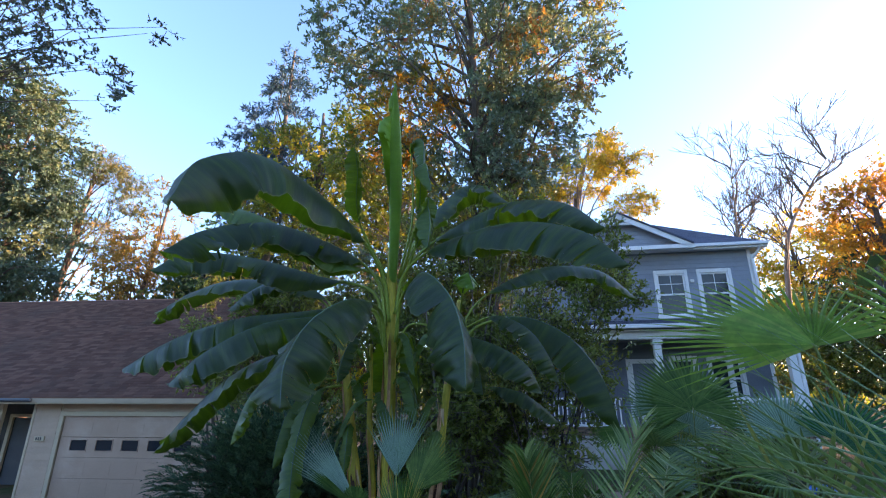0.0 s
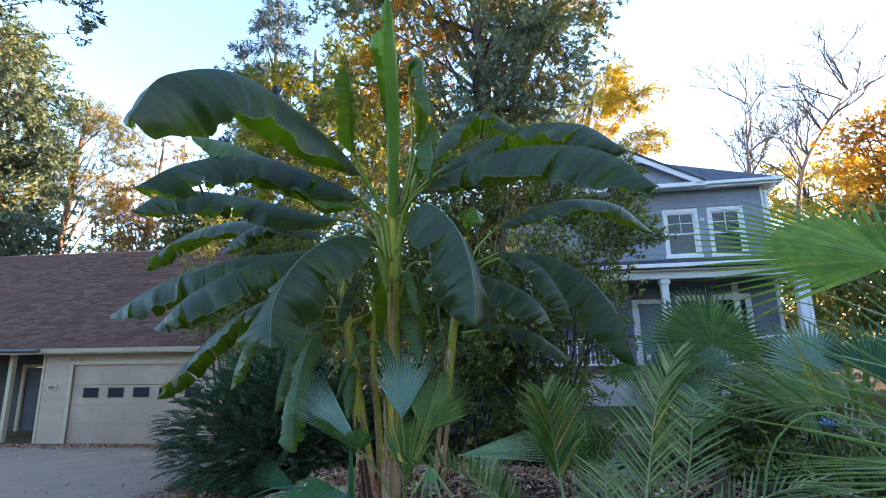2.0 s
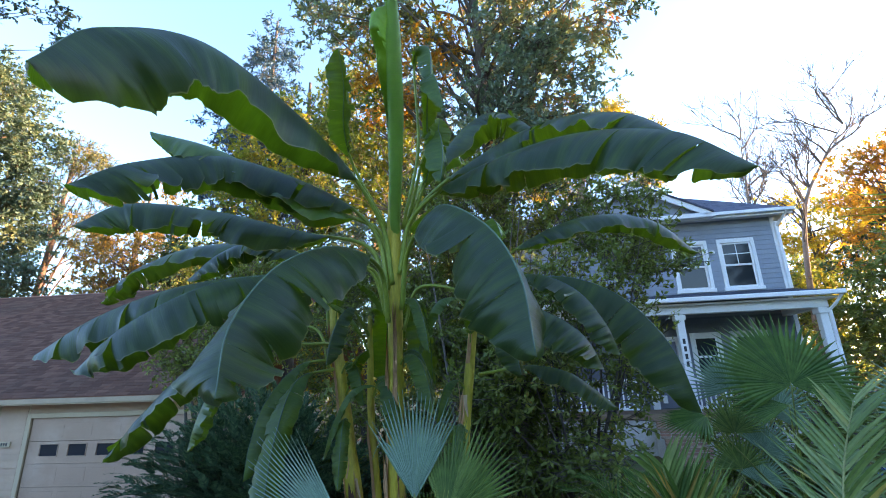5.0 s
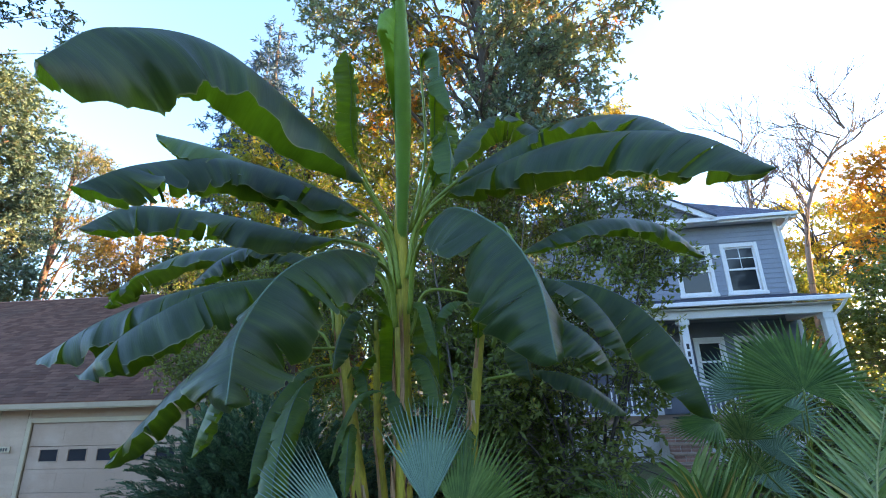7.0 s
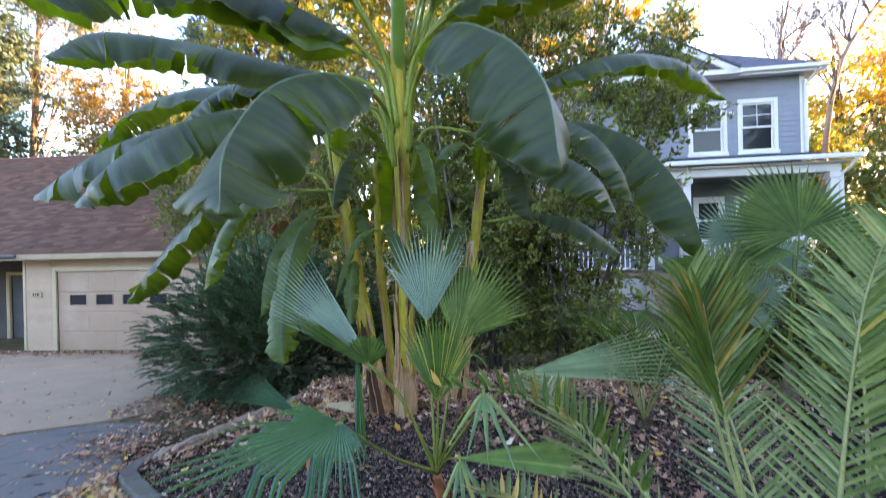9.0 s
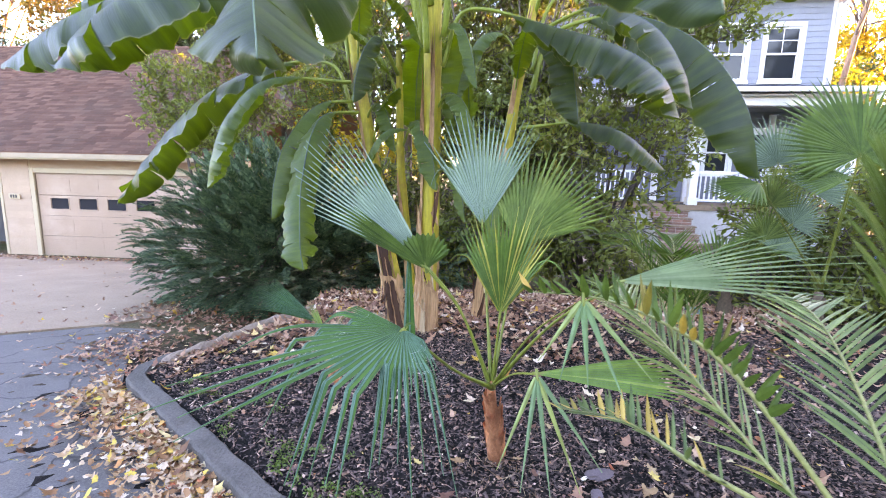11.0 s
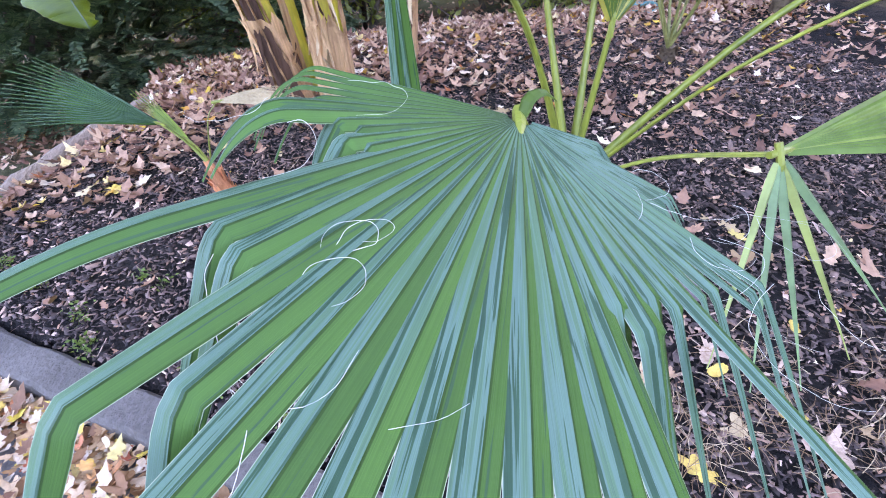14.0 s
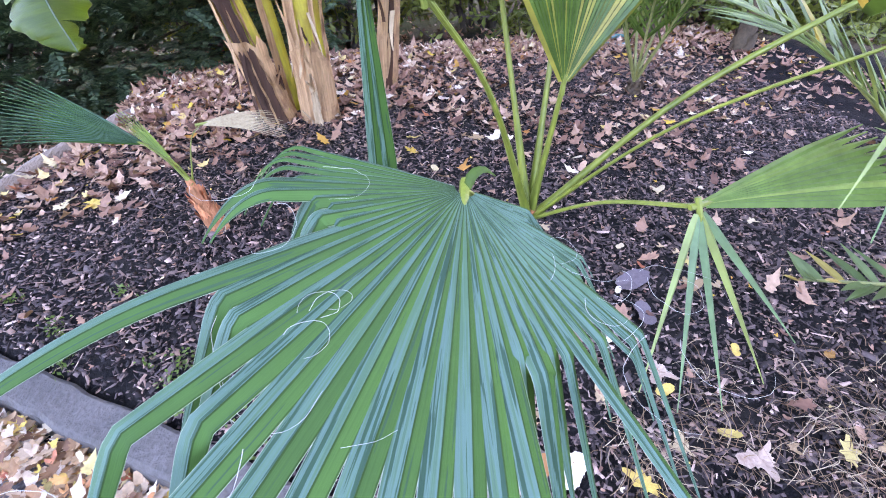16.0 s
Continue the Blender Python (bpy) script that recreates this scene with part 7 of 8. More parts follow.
def spray_crown(rng, centres, trunk, twigs, leaves, reach, size, aspect, hang=0.15):
    """Twigs that leave each centre outwards, and pointed leaves along them, thickest at the ends. Gives leaves and twigs."""
    tp = np.asarray(trunk, float)
    c = np.repeat(np.asarray(centres), twigs, axis=0)
    n = len(c)
    c = c + rng.normal(0, 0.22, (n, 3)) * reach
    k = np.abs(tp[None, :, 2] - c[:, None, 2]).argmin(1)
    out = c - tp[k]
    out /= np.linalg.norm(out, axis=1)[:, None] + 1e-9
    d = out * 0.7 + rng.normal(0, 0.6, (n, 3)) * np.array((1, 1, 0.7))
    d /= np.linalg.norm(d, axis=1)[:, None]
    ln = reach * rng.uniform(0.45, 1.15, n)
    drop = np.array((0, 0, -1.0))
    s = rng.uniform(0.1, 1, (n, leaves)) ** 0.65
    p = c[:, None] + d[:, None] * (ln[:, None] * s)[..., None] + drop * (hang * ln[:, None] * s * s)[..., None]
    a = d[:, None] * 0.55 + rng.normal(0, 0.62, (n, leaves, 3)) + drop * 0.25
    p, a = p.reshape(-1, 3), a.reshape(-1, 3)
    a /= np.linalg.norm(a, axis=1)[:, None]
    b = np.cross(a, rng.normal(0, 0.7, a.shape) + np.array((0, 0, 1.0)))
    b /= np.linalg.norm(b, axis=1)[:, None] + 1e-9
    nn = np.cross(a, b)
    z = size * rng.uniform(0.6, 1.3, len(p))[:, None]
    v = np.stack([p, p + a * z * 1.15 + b * z * aspect + nn * z * 0.2, p + a * z * 2, p + a * z * 1.15 - b * z * aspect + nn * z * 0.2], 1).reshape(-1, 3)
    r = 0.006 + 0.006 * reach
    e1 = np.cross(d, np.array((0.3, 0.2, 1.0)))
    e1 /= np.linalg.norm(e1, axis=1)[:, None]
    e2 = np.cross(d, e1)
    ring = [e1, -0.5 * e1 + 0.87 * e2, -0.5 * e1 - 0.87 * e2]
    end = c + d * ln[:, None] + drop * (hang * ln)[:, None]
    tw = np.stack([c + q * r for q in ring] + [end + q * r * 0.3 for q in ring], 1).reshape(-1, 3)
    face = np.array([(0, 1, 4, 3), (1, 2, 5, 4), (2, 0, 3, 5)])
    return (v, np.arange(len(v)).reshape(-1, 4)), (tw, (np.arange(n)[:, None, None] * 6 + face[None]).reshape(-1, 4))


def tree(name, label, trunk, r0, blobs, mat, clumps, per, size, spread_m, seed, aspect=0.5, bark=None, n_limbs=30, extra=(), gap=0.45):
    rng = np.random.default_rng(seed)
    t = thing(name, label, "tree")
    tp = glide(trunk, 18)
    part("trunk", tube(tp, r0 * (1 - 0.75 * np.linspace(0, 1, 18)) * (1 + 0.25 * np.exp(-np.arange(18) * 0.9)), 12), bark or M_BARK, t, "", True)
    crowns = [(blobs, mat, clumps), *extra]
    for k, (bl, mt, cl) in enumerate(crowns):
        cs = clump_centres(rng, bl, cl, gap)
        if k == 0:
            part("branch_work", limbs(rng, trunk, cs, n_limbs, r0), bark or M_BARK, t, "", True)
        twigs = 4
        lf, tw = spray_crown(rng, cs, tp, twigs, max(6, per // twigs), spread_m * 2.1, size * 0.9, aspect * 0.85)
        part("crown", lf, mt, t)
        tagged(part("branch_work", tw, bark or M_BARK, t), "", "", "", "stuff")
    return t


def shrubbery():
    """Dense dark shrubs behind the banana."""
    for label, blobs, n, seed in (
        ("dense dark evergreen shrub with glossy leaves behind the banana", ((1.1, 11.2, 2.2, 1.2, 0.9, 1.9), (1.95, 11.6, 3.1, 0.75, 0.8, 1.4), (2.4, 11.8, 4.6, 0.9, 0.7, 1.0), (2.75, 11.7, 3.9, 0.6, 0.5, 0.6), (0.3, 11.2, 1.4, 1.3, 0.9, 1.4)), 480, 51),
        ("tall dark shrub beside the banana stems", ((-0.3, 11.0, 0.6, 0.9, 0.7, 0.7), (-0.5, 11.8, 3.0, 0.9, 0.7, 1.4), (-0.6, 11.9, 4.8, 1.4, 0.8, 1.0), (0.6, 12.0, 5.2, 1.5, 0.8, 1.2), (-0.2, 11.6, 1.6, 0.8, 0.6, 1.0)), 520, 52),
        ("dark undergrowth close behind the banana stems", ((-2.3, 11.6, 1.0, 0.8, 0.6, 1.2), (-0.9, 11.8, 1.6, 0.6, 0.6, 1.6), (0.2, 11.7, 2.0, 0.8, 0.6, 1.3), (-1.6, 12.0, 0.4, 0.9, 0.6, 0.5), (-2.4, 12.2, 3.2, 0.8, 0.6, 1.0), (-1.0, 12.2, 3.2, 0.9, 0.6, 0.9)), 620, 56),
        ("low dark shrub between the palms and the garden walk", ((4.9, 9.6, 0.15, 0.9, 0.7, 0.3), (3.9, 9.5, 0.15, 0.6, 0.5, 0.3)), 150, 55),
        ("loose dark shrub at the bed's edge", ((3.4, 10.4, 0.2, 0.9, 0.8, 0.4), (1.35, 10.2, 0.5, 0.55, 0.7, 0.6), (3.5, 10.3, 1.0, 0.75, 0.6, 0.75), (4.3, 10.3, 1.0, 0.8, 0.6, 0.7)), 230, 53),
        ("dark shrub rising above the garage eave", ((-6.0, 13.4, 3.4, 1.5, 0.9, 2.0), (-4.6, 12.6, 2.4, 1.4, 0.9, 2.2), (-4.2, 13.2, 4.2, 1.3, 0.9, 1.0)), 420, 54)):
        rng = np.random.default_rng(seed)
        s = thing("shrub", label, "shrub")
        x, y = blobs[0][0], blobs[0][1]
        z = float(gz(x, y))
        stems = []
        cs = clump_centres(rng, blobs, n, 0.62)
        for k in range(14):
            e = cs[rng.integers(len(cs))]
            b0 = np.array((x + rng.uniform(-0.3, 0.3), y + rng.uniform(-0.3, 0.3), z - 0.05))
            stems.append(tube(glide((b0, (b0 + e) / 2 + rng.normal(0, 0.1, 3), e), 8), np.linspace(0.035, 0.006, 8), 6))
        part("stem", join(*stems), M_BARK, s, "", True)
        lf, tw = spray_crown(rng, cs, np.array(((x, y, z), (x, y, z + 1.0))), 5, 11, 0.42, 0.050, 0.42)
        part("crown", lf, M_SHRUB, s)
        tagged(part("branch_work", tw, M_BARK, s), "", "", "", "stuff")


shrubbery()


def by_the_walk():
    """A crumpled blue bag and a small seedling in orange leaf."""
    rng = np.random.default_rng(64)
    bm = bmesh.new()
    bmesh.ops.create_icosphere(bm, subdivisions=3, radius=0.2)
    for q in bm.verts:
        w = 1 + 0.22 * math.sin(q.co.x * 31 + q.co.z * 17) * math.sin(q.co.y * 27 - q.co.z * 13) + 0.10 * float(rng.normal())
        q.co = Vector((q.co.x * w * 1.1, q.co.y * w * 0.8, max(-0.10, q.co.z * w * 0.6)))
    bm.verts.index_update()
    geo = [tuple(q.co) for q in bm.verts], [tuple(q.index for q in g.verts) for g in bm.faces]
    bm.free()
    bag = link_mesh("plastic_bag", geo, M_BAG)
    bag.location = (6.95, 13.3, 0.115)
    tagged(bag, "crumpled blue plastic bag lying beside the garden walk", "bag")
    s = thing("seedling", "small seedling with orange autumn leaves beside the shrubs", "seedling")
    z = float(gz(4.15, 10.3))
    part("stem", tube(glide(((4.15, 10.3, z - 0.03), (4.16, 10.3, z + 0.2), (4.13, 10.28, z + 0.42)), 8), np.linspace(0.012, 0.004, 8), 6), M_BARK, s, "", True)
    cs = np.array((4.14, 10.28, z + 0.28)) + rng.normal(0, 1, (26, 3)) * np.array((0.10, 0.10, 0.12))
    part("crown", leaf_cloud(rng, cs, 5, 0.04, 0.032, 0.5), M_ORANGE, s)


by_the_walk()


def evergreen_bush():
    """Feathery dark evergreen: flat sprays of fine shoots."""
    rng = np.random.default_rng(61)
    s = thing("evergreen_bush", "feathery dark evergreen bush beside the driveway", "bush")
    blobs = ((-3.75, 10.2, 0.55, 1.35, 1.0, 0.95), (-2.9, 10.3, 0.6, 1.1, 0.9, 0.9), (-3.6, 10.6, 1.1, 1.0, 0.8, 0.8), (-4.35, 10.5, 0.2, 1.0, 0.8, 0.7), (-2.1, 10.5, 0.35, 0.9, 0.7, 0.6), (-1.3, 10.9, 0.3, 0.8, 0.7, 0.5), (-2.7, 9.95, 0.25, 0.8, 0.45, 0.5), (-3.4, 9.8, 0.2, 0.8, 0.5, 0.45))
    cs = clump_centres(rng, blobs, 3300, 0.1)
    cs[:, 2] = np.maximum(cs[:, 2], gz(cs[:, 0], cs[:, 1]) + 0.08)
    core = np.array((-3.6, 10.6, 0.0))
    d = cs - core
    d /= np.linalg.norm(d, axis=1)[:, None]
    d += rng.normal(0, 0.25, d.shape) + np.array((-0.25, -0.1, 0.12))
    d /= np.linalg.norm(d, axis=1)[:, None]
    side = np.cross(d, np.array((0, 0, 1.0)) + rng.normal(0, 0.25, d.shape))
    side /= np.linalg.norm(side, axis=1)[:, None]
    vs = []
    ln = rng.uniform(0.22, 0.42, len(cs))[:, None]
    for k in range(13):
        q = k / 13
        p = cs + d * ln * q - np.array((0, 0, 1.0)) * (0.09 * q * q)
        for sg in (1, -1):
            e = (d * 0.8 + side * sg * 0.62 + rng.normal(0, 0.10, d.shape))
            e /= np.linalg.norm(e, axis=1)[:, None]
            l = (0.10 * (1 - 0.6 * q)) * rng.uniform(0.7, 1.2, len(cs))[:, None]
            w = np.cross(e, np.cross(d, side)) * 0.014
            vs.append(np.stack([p, p + e * l * 0.5 + w, p + e * l, p + e * l * 0.5 - w], 1))
    v = np.concatenate(vs, 0).reshape(-1, 3)
    part("foliage", (v, np.arange(len(v)).reshape(-1, 4)), M_EVERGREEN, s)
    st = []
    for k in range(16):
        e = cs[rng.integers(len(cs))]
        b0 = np.array((-3.6 + rng.uniform(-0.5, 0.5), 10.3 + rng.uniform(-0.3, 0.3), float(gz(-3.6, 10.3)) - 0.05))
        st.append(tube(glide((b0, (b0 + e) / 2 + (0, 0, 0.1), e), 7), np.linspace(0.03, 0.005, 7), 6))
    part("stem", join(*st), M_BARK, s, "", True)


evergreen_bush()

# centre: tall oak right behind the banana
tree("oak_tree", "tall oak turning russet, standing behind the banana", ((0.6, 13.2, -0.2), (0.5, 13.1, 3.0), (0.25, 13.0, 6.5), (0.1, 12.9, 10.0), (0.0, 12.8, 13.5)), 0.24,
     ((0.5, 12.6, 8.4, 1.9, 1.4, 1.6), (1.9, 12.4, 10.0, 1.6, 1.3, 1.4), (-0.4, 12.8, 11.4, 2.4, 1.5, 1.6), (0.3, 12.7, 13.4, 2.8, 1.6, 1.8), (-2.9, 12.9, 12.3, 1.7, 1.2, 1.2), (0.0, 12.6, 6.8, 1.1, 0.9, 0.9), (2.6, 12.6, 11.9, 1.2, 1.1, 1.0), (-3.2, 12.9, 10.6, 1.0, 0.9, 0.7), (1.3, 12.5, 8.0, 1.3, 1.0, 1.1), (0.5, 12.5, 7.0, 1.2, 0.9, 0.8), (1.6, 12.5, 9.6, 1.6, 1.2, 1.2)),
     M_OAK, 820, 60, 0.070, 0.25, 71, 0.5, M_BARK, 70, (((( -1.2, 12.8, 9.4, 1.2, 0.9, 0.9), (-2.0, 12.9, 8.4, 0.9, 0.9, 0.8)), M_ORANGE, 55),), 0.58)
tree("tree", "slender leaning tree with yellowing leaves behind the banana", ((-2.0, 13.6, -0.2), (-2.0, 13.4, 3.5), (-1.98, 13.2, 6.0), (-2.04, 13.0, 10.0), (-2.1, 13, 12.5)), 0.10,
     ((-2.4, 13.2, 8.0, 1.5, 1.1, 1.3), (-1.3, 13.2, 6.6, 1.0, 0.9, 1.1), (-3.2, 13.3, 6.6, 1.2, 1.0, 1.2), (-2.0, 13.2, 10.2, 1.4, 1.0, 1.0)), M_OLIVE, 230, 46, 0.075, 0.22, 72, 0.5, M_BARK_PALE, 34, ((((-1.2, 13.3, 4.3, 1.3, 0.8, 1.1), (0.2, 13.3, 4.4, 1.2, 0.8, 1.2), (-2.4, 13.4, 4.6, 1.0, 0.8, 1.0)), M_OAK, 170),), 0.45)
tree("tree", "yellow-green tree behind the garage", ((-6.4, 18.2, -0.5), (-6.4, 18, 4), (-6.3, 18, 8), (-6.2, 18, 11), (-6.2, 18, 13)), 0.2,
     ((-6.6, 18, 10.4, 2.6, 1.6, 2.0), (-4.6, 18, 11.4, 2.0, 1.4, 1.9), (-3.0, 18, 9.4, 2.0, 1.4, 2.2), (-7.6, 18, 8.6, 2.2, 1.4, 1.9), (-4.4, 18, 7.6, 2.6, 1.4, 2.0)), M_OLIVE, 420, 50, 0.11, 0.32, 73, 0.5, M_BARK, 40)
# this tree's sunlight is put into its yellow leaf colour
tree("tree", "golden sunlit tree glimpsed between the banana stems", ((-4.2, 19.5, -0.4), (-4.2, 19.5, 2), (-4.1, 19.5, 4), (-4.0, 19.5, 5.5), (-4.0, 19.5, 6.5)), 0.14,
     ((-4.2, 19.5, 3.6, 2.4, 1.4, 2.6), (-1.6, 19.5, 3.6, 1.8, 1.2, 2.4), (1.0, 20.5, 3.4, 1.6, 1.2, 2.4)), M_YELLOW, 260, 46, 0.11, 0.3, 86, 0.5, M_BARK, 30)
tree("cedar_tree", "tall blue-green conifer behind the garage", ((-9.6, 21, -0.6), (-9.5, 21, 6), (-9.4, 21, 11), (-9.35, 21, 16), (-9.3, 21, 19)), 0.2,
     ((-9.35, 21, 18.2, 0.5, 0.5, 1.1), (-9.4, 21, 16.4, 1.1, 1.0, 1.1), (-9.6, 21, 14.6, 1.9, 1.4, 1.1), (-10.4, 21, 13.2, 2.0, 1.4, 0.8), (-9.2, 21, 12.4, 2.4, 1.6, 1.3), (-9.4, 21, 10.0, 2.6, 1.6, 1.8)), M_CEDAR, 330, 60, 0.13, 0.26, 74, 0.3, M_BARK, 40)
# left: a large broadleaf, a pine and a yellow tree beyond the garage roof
tree("tree", "large green tree with golden tips beyond the garage roof", ((-27.0, 24.5, -0.9), (-27.0, 24.3, 6), (-27.6, 24, 12), (-28.6, 24, 18), (-29, 24, 22)), 0.36,
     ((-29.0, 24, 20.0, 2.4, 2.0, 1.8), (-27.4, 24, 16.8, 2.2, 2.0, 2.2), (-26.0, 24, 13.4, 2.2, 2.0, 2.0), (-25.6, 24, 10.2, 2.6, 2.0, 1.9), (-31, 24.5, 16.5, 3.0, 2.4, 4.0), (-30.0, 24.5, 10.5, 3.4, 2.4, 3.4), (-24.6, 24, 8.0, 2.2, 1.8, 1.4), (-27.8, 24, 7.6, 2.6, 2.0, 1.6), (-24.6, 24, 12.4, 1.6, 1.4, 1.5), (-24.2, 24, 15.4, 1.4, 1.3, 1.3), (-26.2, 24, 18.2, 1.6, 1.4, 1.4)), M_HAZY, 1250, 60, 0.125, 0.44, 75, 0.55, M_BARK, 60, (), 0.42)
tree("pine_tree", "open-crowned pine beyond the garage roof", ((-28.9, 30, -1), (-28.8, 30, 7), (-28.4, 30, 12.5), (-28.2, 30, 16), (-27.9, 30, 18.6)), 0.28,
     ((-27.6, 30, 17.8, 1.9, 1.5, 0.9), (-26.0, 30, 16.4, 2.0, 1.5, 0.7), (-25.2, 30, 14.6, 1.6, 1.3, 0.6), (-27.4, 30, 13.4, 1.9, 1.4, 0.6), (-26.2, 30, 11.6, 1.8, 1.4, 0.6), (-29.6, 30, 12.6, 1.2, 1.2, 0.6)), M_PINE, 230, 44, 0.15, 0.42, 76, 0.25, M_BARK_RED, 22, (), 0.45)
tree("tree", "yellow autumn tree beyond the garage roof", ((-20.4, 27, -1), (-20.4, 27, 4), (-20.0, 27, 8), (-19.6, 27, 11), (-19.4, 27, 14)), 0.22,
     ((-20.4, 27, 10.9, 1.9, 1.6, 1.5), (-21.6, 27, 8.6, 2.2, 1.6, 1.5), (-18.6, 27, 9.6, 2.0, 1.6, 1.8), (-19.3, 27, 13.4, 1.3, 1.1, 1.2), (-19.6, 27, 7.4, 2.6, 1.6, 1.3)), M_GOLD, 230, 48, 0.115, 0.42, 77, 0.5, M_BARK, 40, ((((-17.2, 27, 8.6, 1.6, 1.4, 1.6), (-21.8, 27, 7.0, 1.8, 1.4, 1.0)), M_OLIVE, 60),), 0.55)
tree("tree", "green tree low beyond the garage ridge", ((-14.0, 26, -1), (-14.0, 26, 4), (-13.8, 26, 7), (-13.6, 26, 9), (-13.6, 26, 10)), 0.22,
     ((-14.0, 26, 8.0, 3.0, 2.0, 2.2), (-11.4, 26, 8.2, 2.6, 1.8, 2.4), (-16.4, 26, 7.4, 2.0, 1.6, 1.6)), M_GREENTREE, 330, 48, 0.15, 0.42, 78, 0.5, M_BARK, 40)
# right: sunlit pine, bare trees, yellow and orange trees behind the house
# the pine's gold is low sun painted as leaf colour
tree("pine_tree", "sunlit golden pine behind the house", ((4.6, 26.5, -0.3), (4.8, 26.3, 6), (5.2, 26, 11), (5.9, 26, 14), (6.4, 26, 15.4)), 0.26,
     ((5.3, 26, 13.4, 2.4, 1.6, 1.2), (7.6, 26, 14.2, 1.8, 1.4, 0.7), (6.5, 26, 15.2, 1.6, 1.2, 0.8), (8.0, 26, 11.8, 1.3, 1.2, 0.6), (3.6, 26, 12.0, 2.0, 1.6, 1.4)), M_YELLOW, 300, 60, 0.13, 0.30, 79, 0.28, M_BARK_PALE, 18)
tree("tree", "golden tree beyond the house", ((21.5, 34.5, -0.3), (21.4, 34, 4), (21.3, 34, 8), (21.1, 34, 11), (21, 34, 13)), 0.26,
     ((21.2, 34, 11.6, 2.6, 2.0, 1.8), (22.4, 34, 9.0, 2.4, 2.0, 2.0), (19.8, 34, 8.8, 1.8, 1.6, 2.2), (24.6, 34, 11.6, 2.6, 2.0, 2.4)), M_YELLOW, 260, 44, 0.15, 0.46, 80, 0.5, M_BARK, 40, (), 0.6)
tree("tree", "orange autumn tree beside the house", ((18.5, 24.5, -0.3), (18.5, 24.3, 4), (18.5, 24, 7), (18.6, 24, 10), (18.7, 24, 12)), 0.26,
     ((18.4, 24, 10.2, 2.3, 1.8, 1.9), (20.0, 24, 11.6, 2.0, 1.8, 1.6), (17.0, 24, 7.6, 1.4, 1.4, 1.6)), M_ORANGE, 210, 44, 0.12, 0.40, 81, 0.5, M_BARK, 40,
     ((((18.0, 24, 6.4, 2.6, 1.6, 2.0), (20.5, 24, 8.4, 2.4, 1.6, 2.2)), M_GREENTREE, 160),))
tree("tree", "dense dark green tree beside the porch", ((14.6, 20.4, -0.3), (14.6, 20.2, 2), (14.6, 20, 4), (14.6, 20, 5.5), (14.6, 20, 6.5)), 0.2,
     ((14.4, 20, 4.0, 2.0, 1.6, 2.2), (16.4, 20.4, 4.6, 2.2, 1.6, 2.4), (13.0, 21, 2.6, 1.6, 1.4, 1.6)), M_SHRUB, 330, 50, 0.11, 0.32, 82, 0.5, M_BARK, 40)
tree("tree", "sunlit olive tree far beyond the porch", ((15.5, 30, -0.3), (15.5, 30, 2), (15.5, 30, 4), (15.5, 30, 6), (15.5, 30, 7)), 0.2,
     ((15.5, 30, 5.0, 3.0, 2.0, 3.0), (19.0, 31, 5.0, 3.0, 2.0, 3.0)), M_OLIVE, 300, 48, 0.15, 0.42, 83, 0.5, M_BARK, 40)
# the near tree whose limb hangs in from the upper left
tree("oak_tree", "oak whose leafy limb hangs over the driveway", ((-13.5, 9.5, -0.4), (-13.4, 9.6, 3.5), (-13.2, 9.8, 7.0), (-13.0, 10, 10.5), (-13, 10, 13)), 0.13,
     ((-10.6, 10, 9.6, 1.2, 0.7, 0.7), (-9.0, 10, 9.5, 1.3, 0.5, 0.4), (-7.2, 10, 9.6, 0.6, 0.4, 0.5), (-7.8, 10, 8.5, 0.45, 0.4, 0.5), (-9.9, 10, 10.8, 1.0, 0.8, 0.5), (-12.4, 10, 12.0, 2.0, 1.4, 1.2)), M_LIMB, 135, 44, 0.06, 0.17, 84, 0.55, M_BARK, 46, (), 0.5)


def bare_tree(label, base, pts, r0, seed, forks, reach):
    rng = np.random.default_rng(seed)
    t = thing("bare_tree", label, "tree")
    tp = glide(pts, 16)
    part("trunk", tube(tp, np.linspace(r0, 0.02, 16), 10), M_BARK_PALE, t, "", True)
    geos = []

    def grow(p, d, ln, r, depth):
        q, line = p.copy(), [p.copy()]
        for i in range(5):
            d = unit(d + rng.normal(0, 0.13, 3) + np.array((0, 0, 0.05)))
            q = q + d * ln / 5
            line.append(q.copy())
        geos.append(tube(line, np.maximum(np.linspace(r, r * 0.5, 6), 0.014), 4))
        if depth > 0:
            for k in range(3):
                w = line[2 + k]
                e = unit(d + rng.normal(0, 0.55, 3) * np.array((1, 0.6, 0.8)) + np.array((0, 0, 0.2)))
                grow(w, e, ln * rng.uniform(0.58, 0.82), r * 0.55, depth - 1)
    for k in range(forks):
        i = int(rng.uniform(5, 15.9))
        d = unit(np.array((rng.uniform(-1, 1), rng.uniform(-0.5, 0.5), rng.uniform(0.5, 1.4))))
        grow(tp[i], d, reach * rng.uniform(0.6, 1.0), r0 * 0.30, 3)
    part("branch_work", join(*geos), M_BARK, t)


bare_tree("leafless tree behind the house roof", (16.5, 32, 0), ((16.3, 32, -0.3), (16.4, 32, 6), (16.6, 32, 11), (16.9, 32, 14), (17.1, 32, 16.5)), 0.18, 91, 16, 2.9)
bare_tree("leafless tree beside the house", (16.5, 28, 0), ((16.0, 28, -0.3), (16.2, 28, 5), (17.0, 28, 10), (18.6, 28, 12.8), (20.2, 28, 15)), 0.19, 92, 18, 2.6)


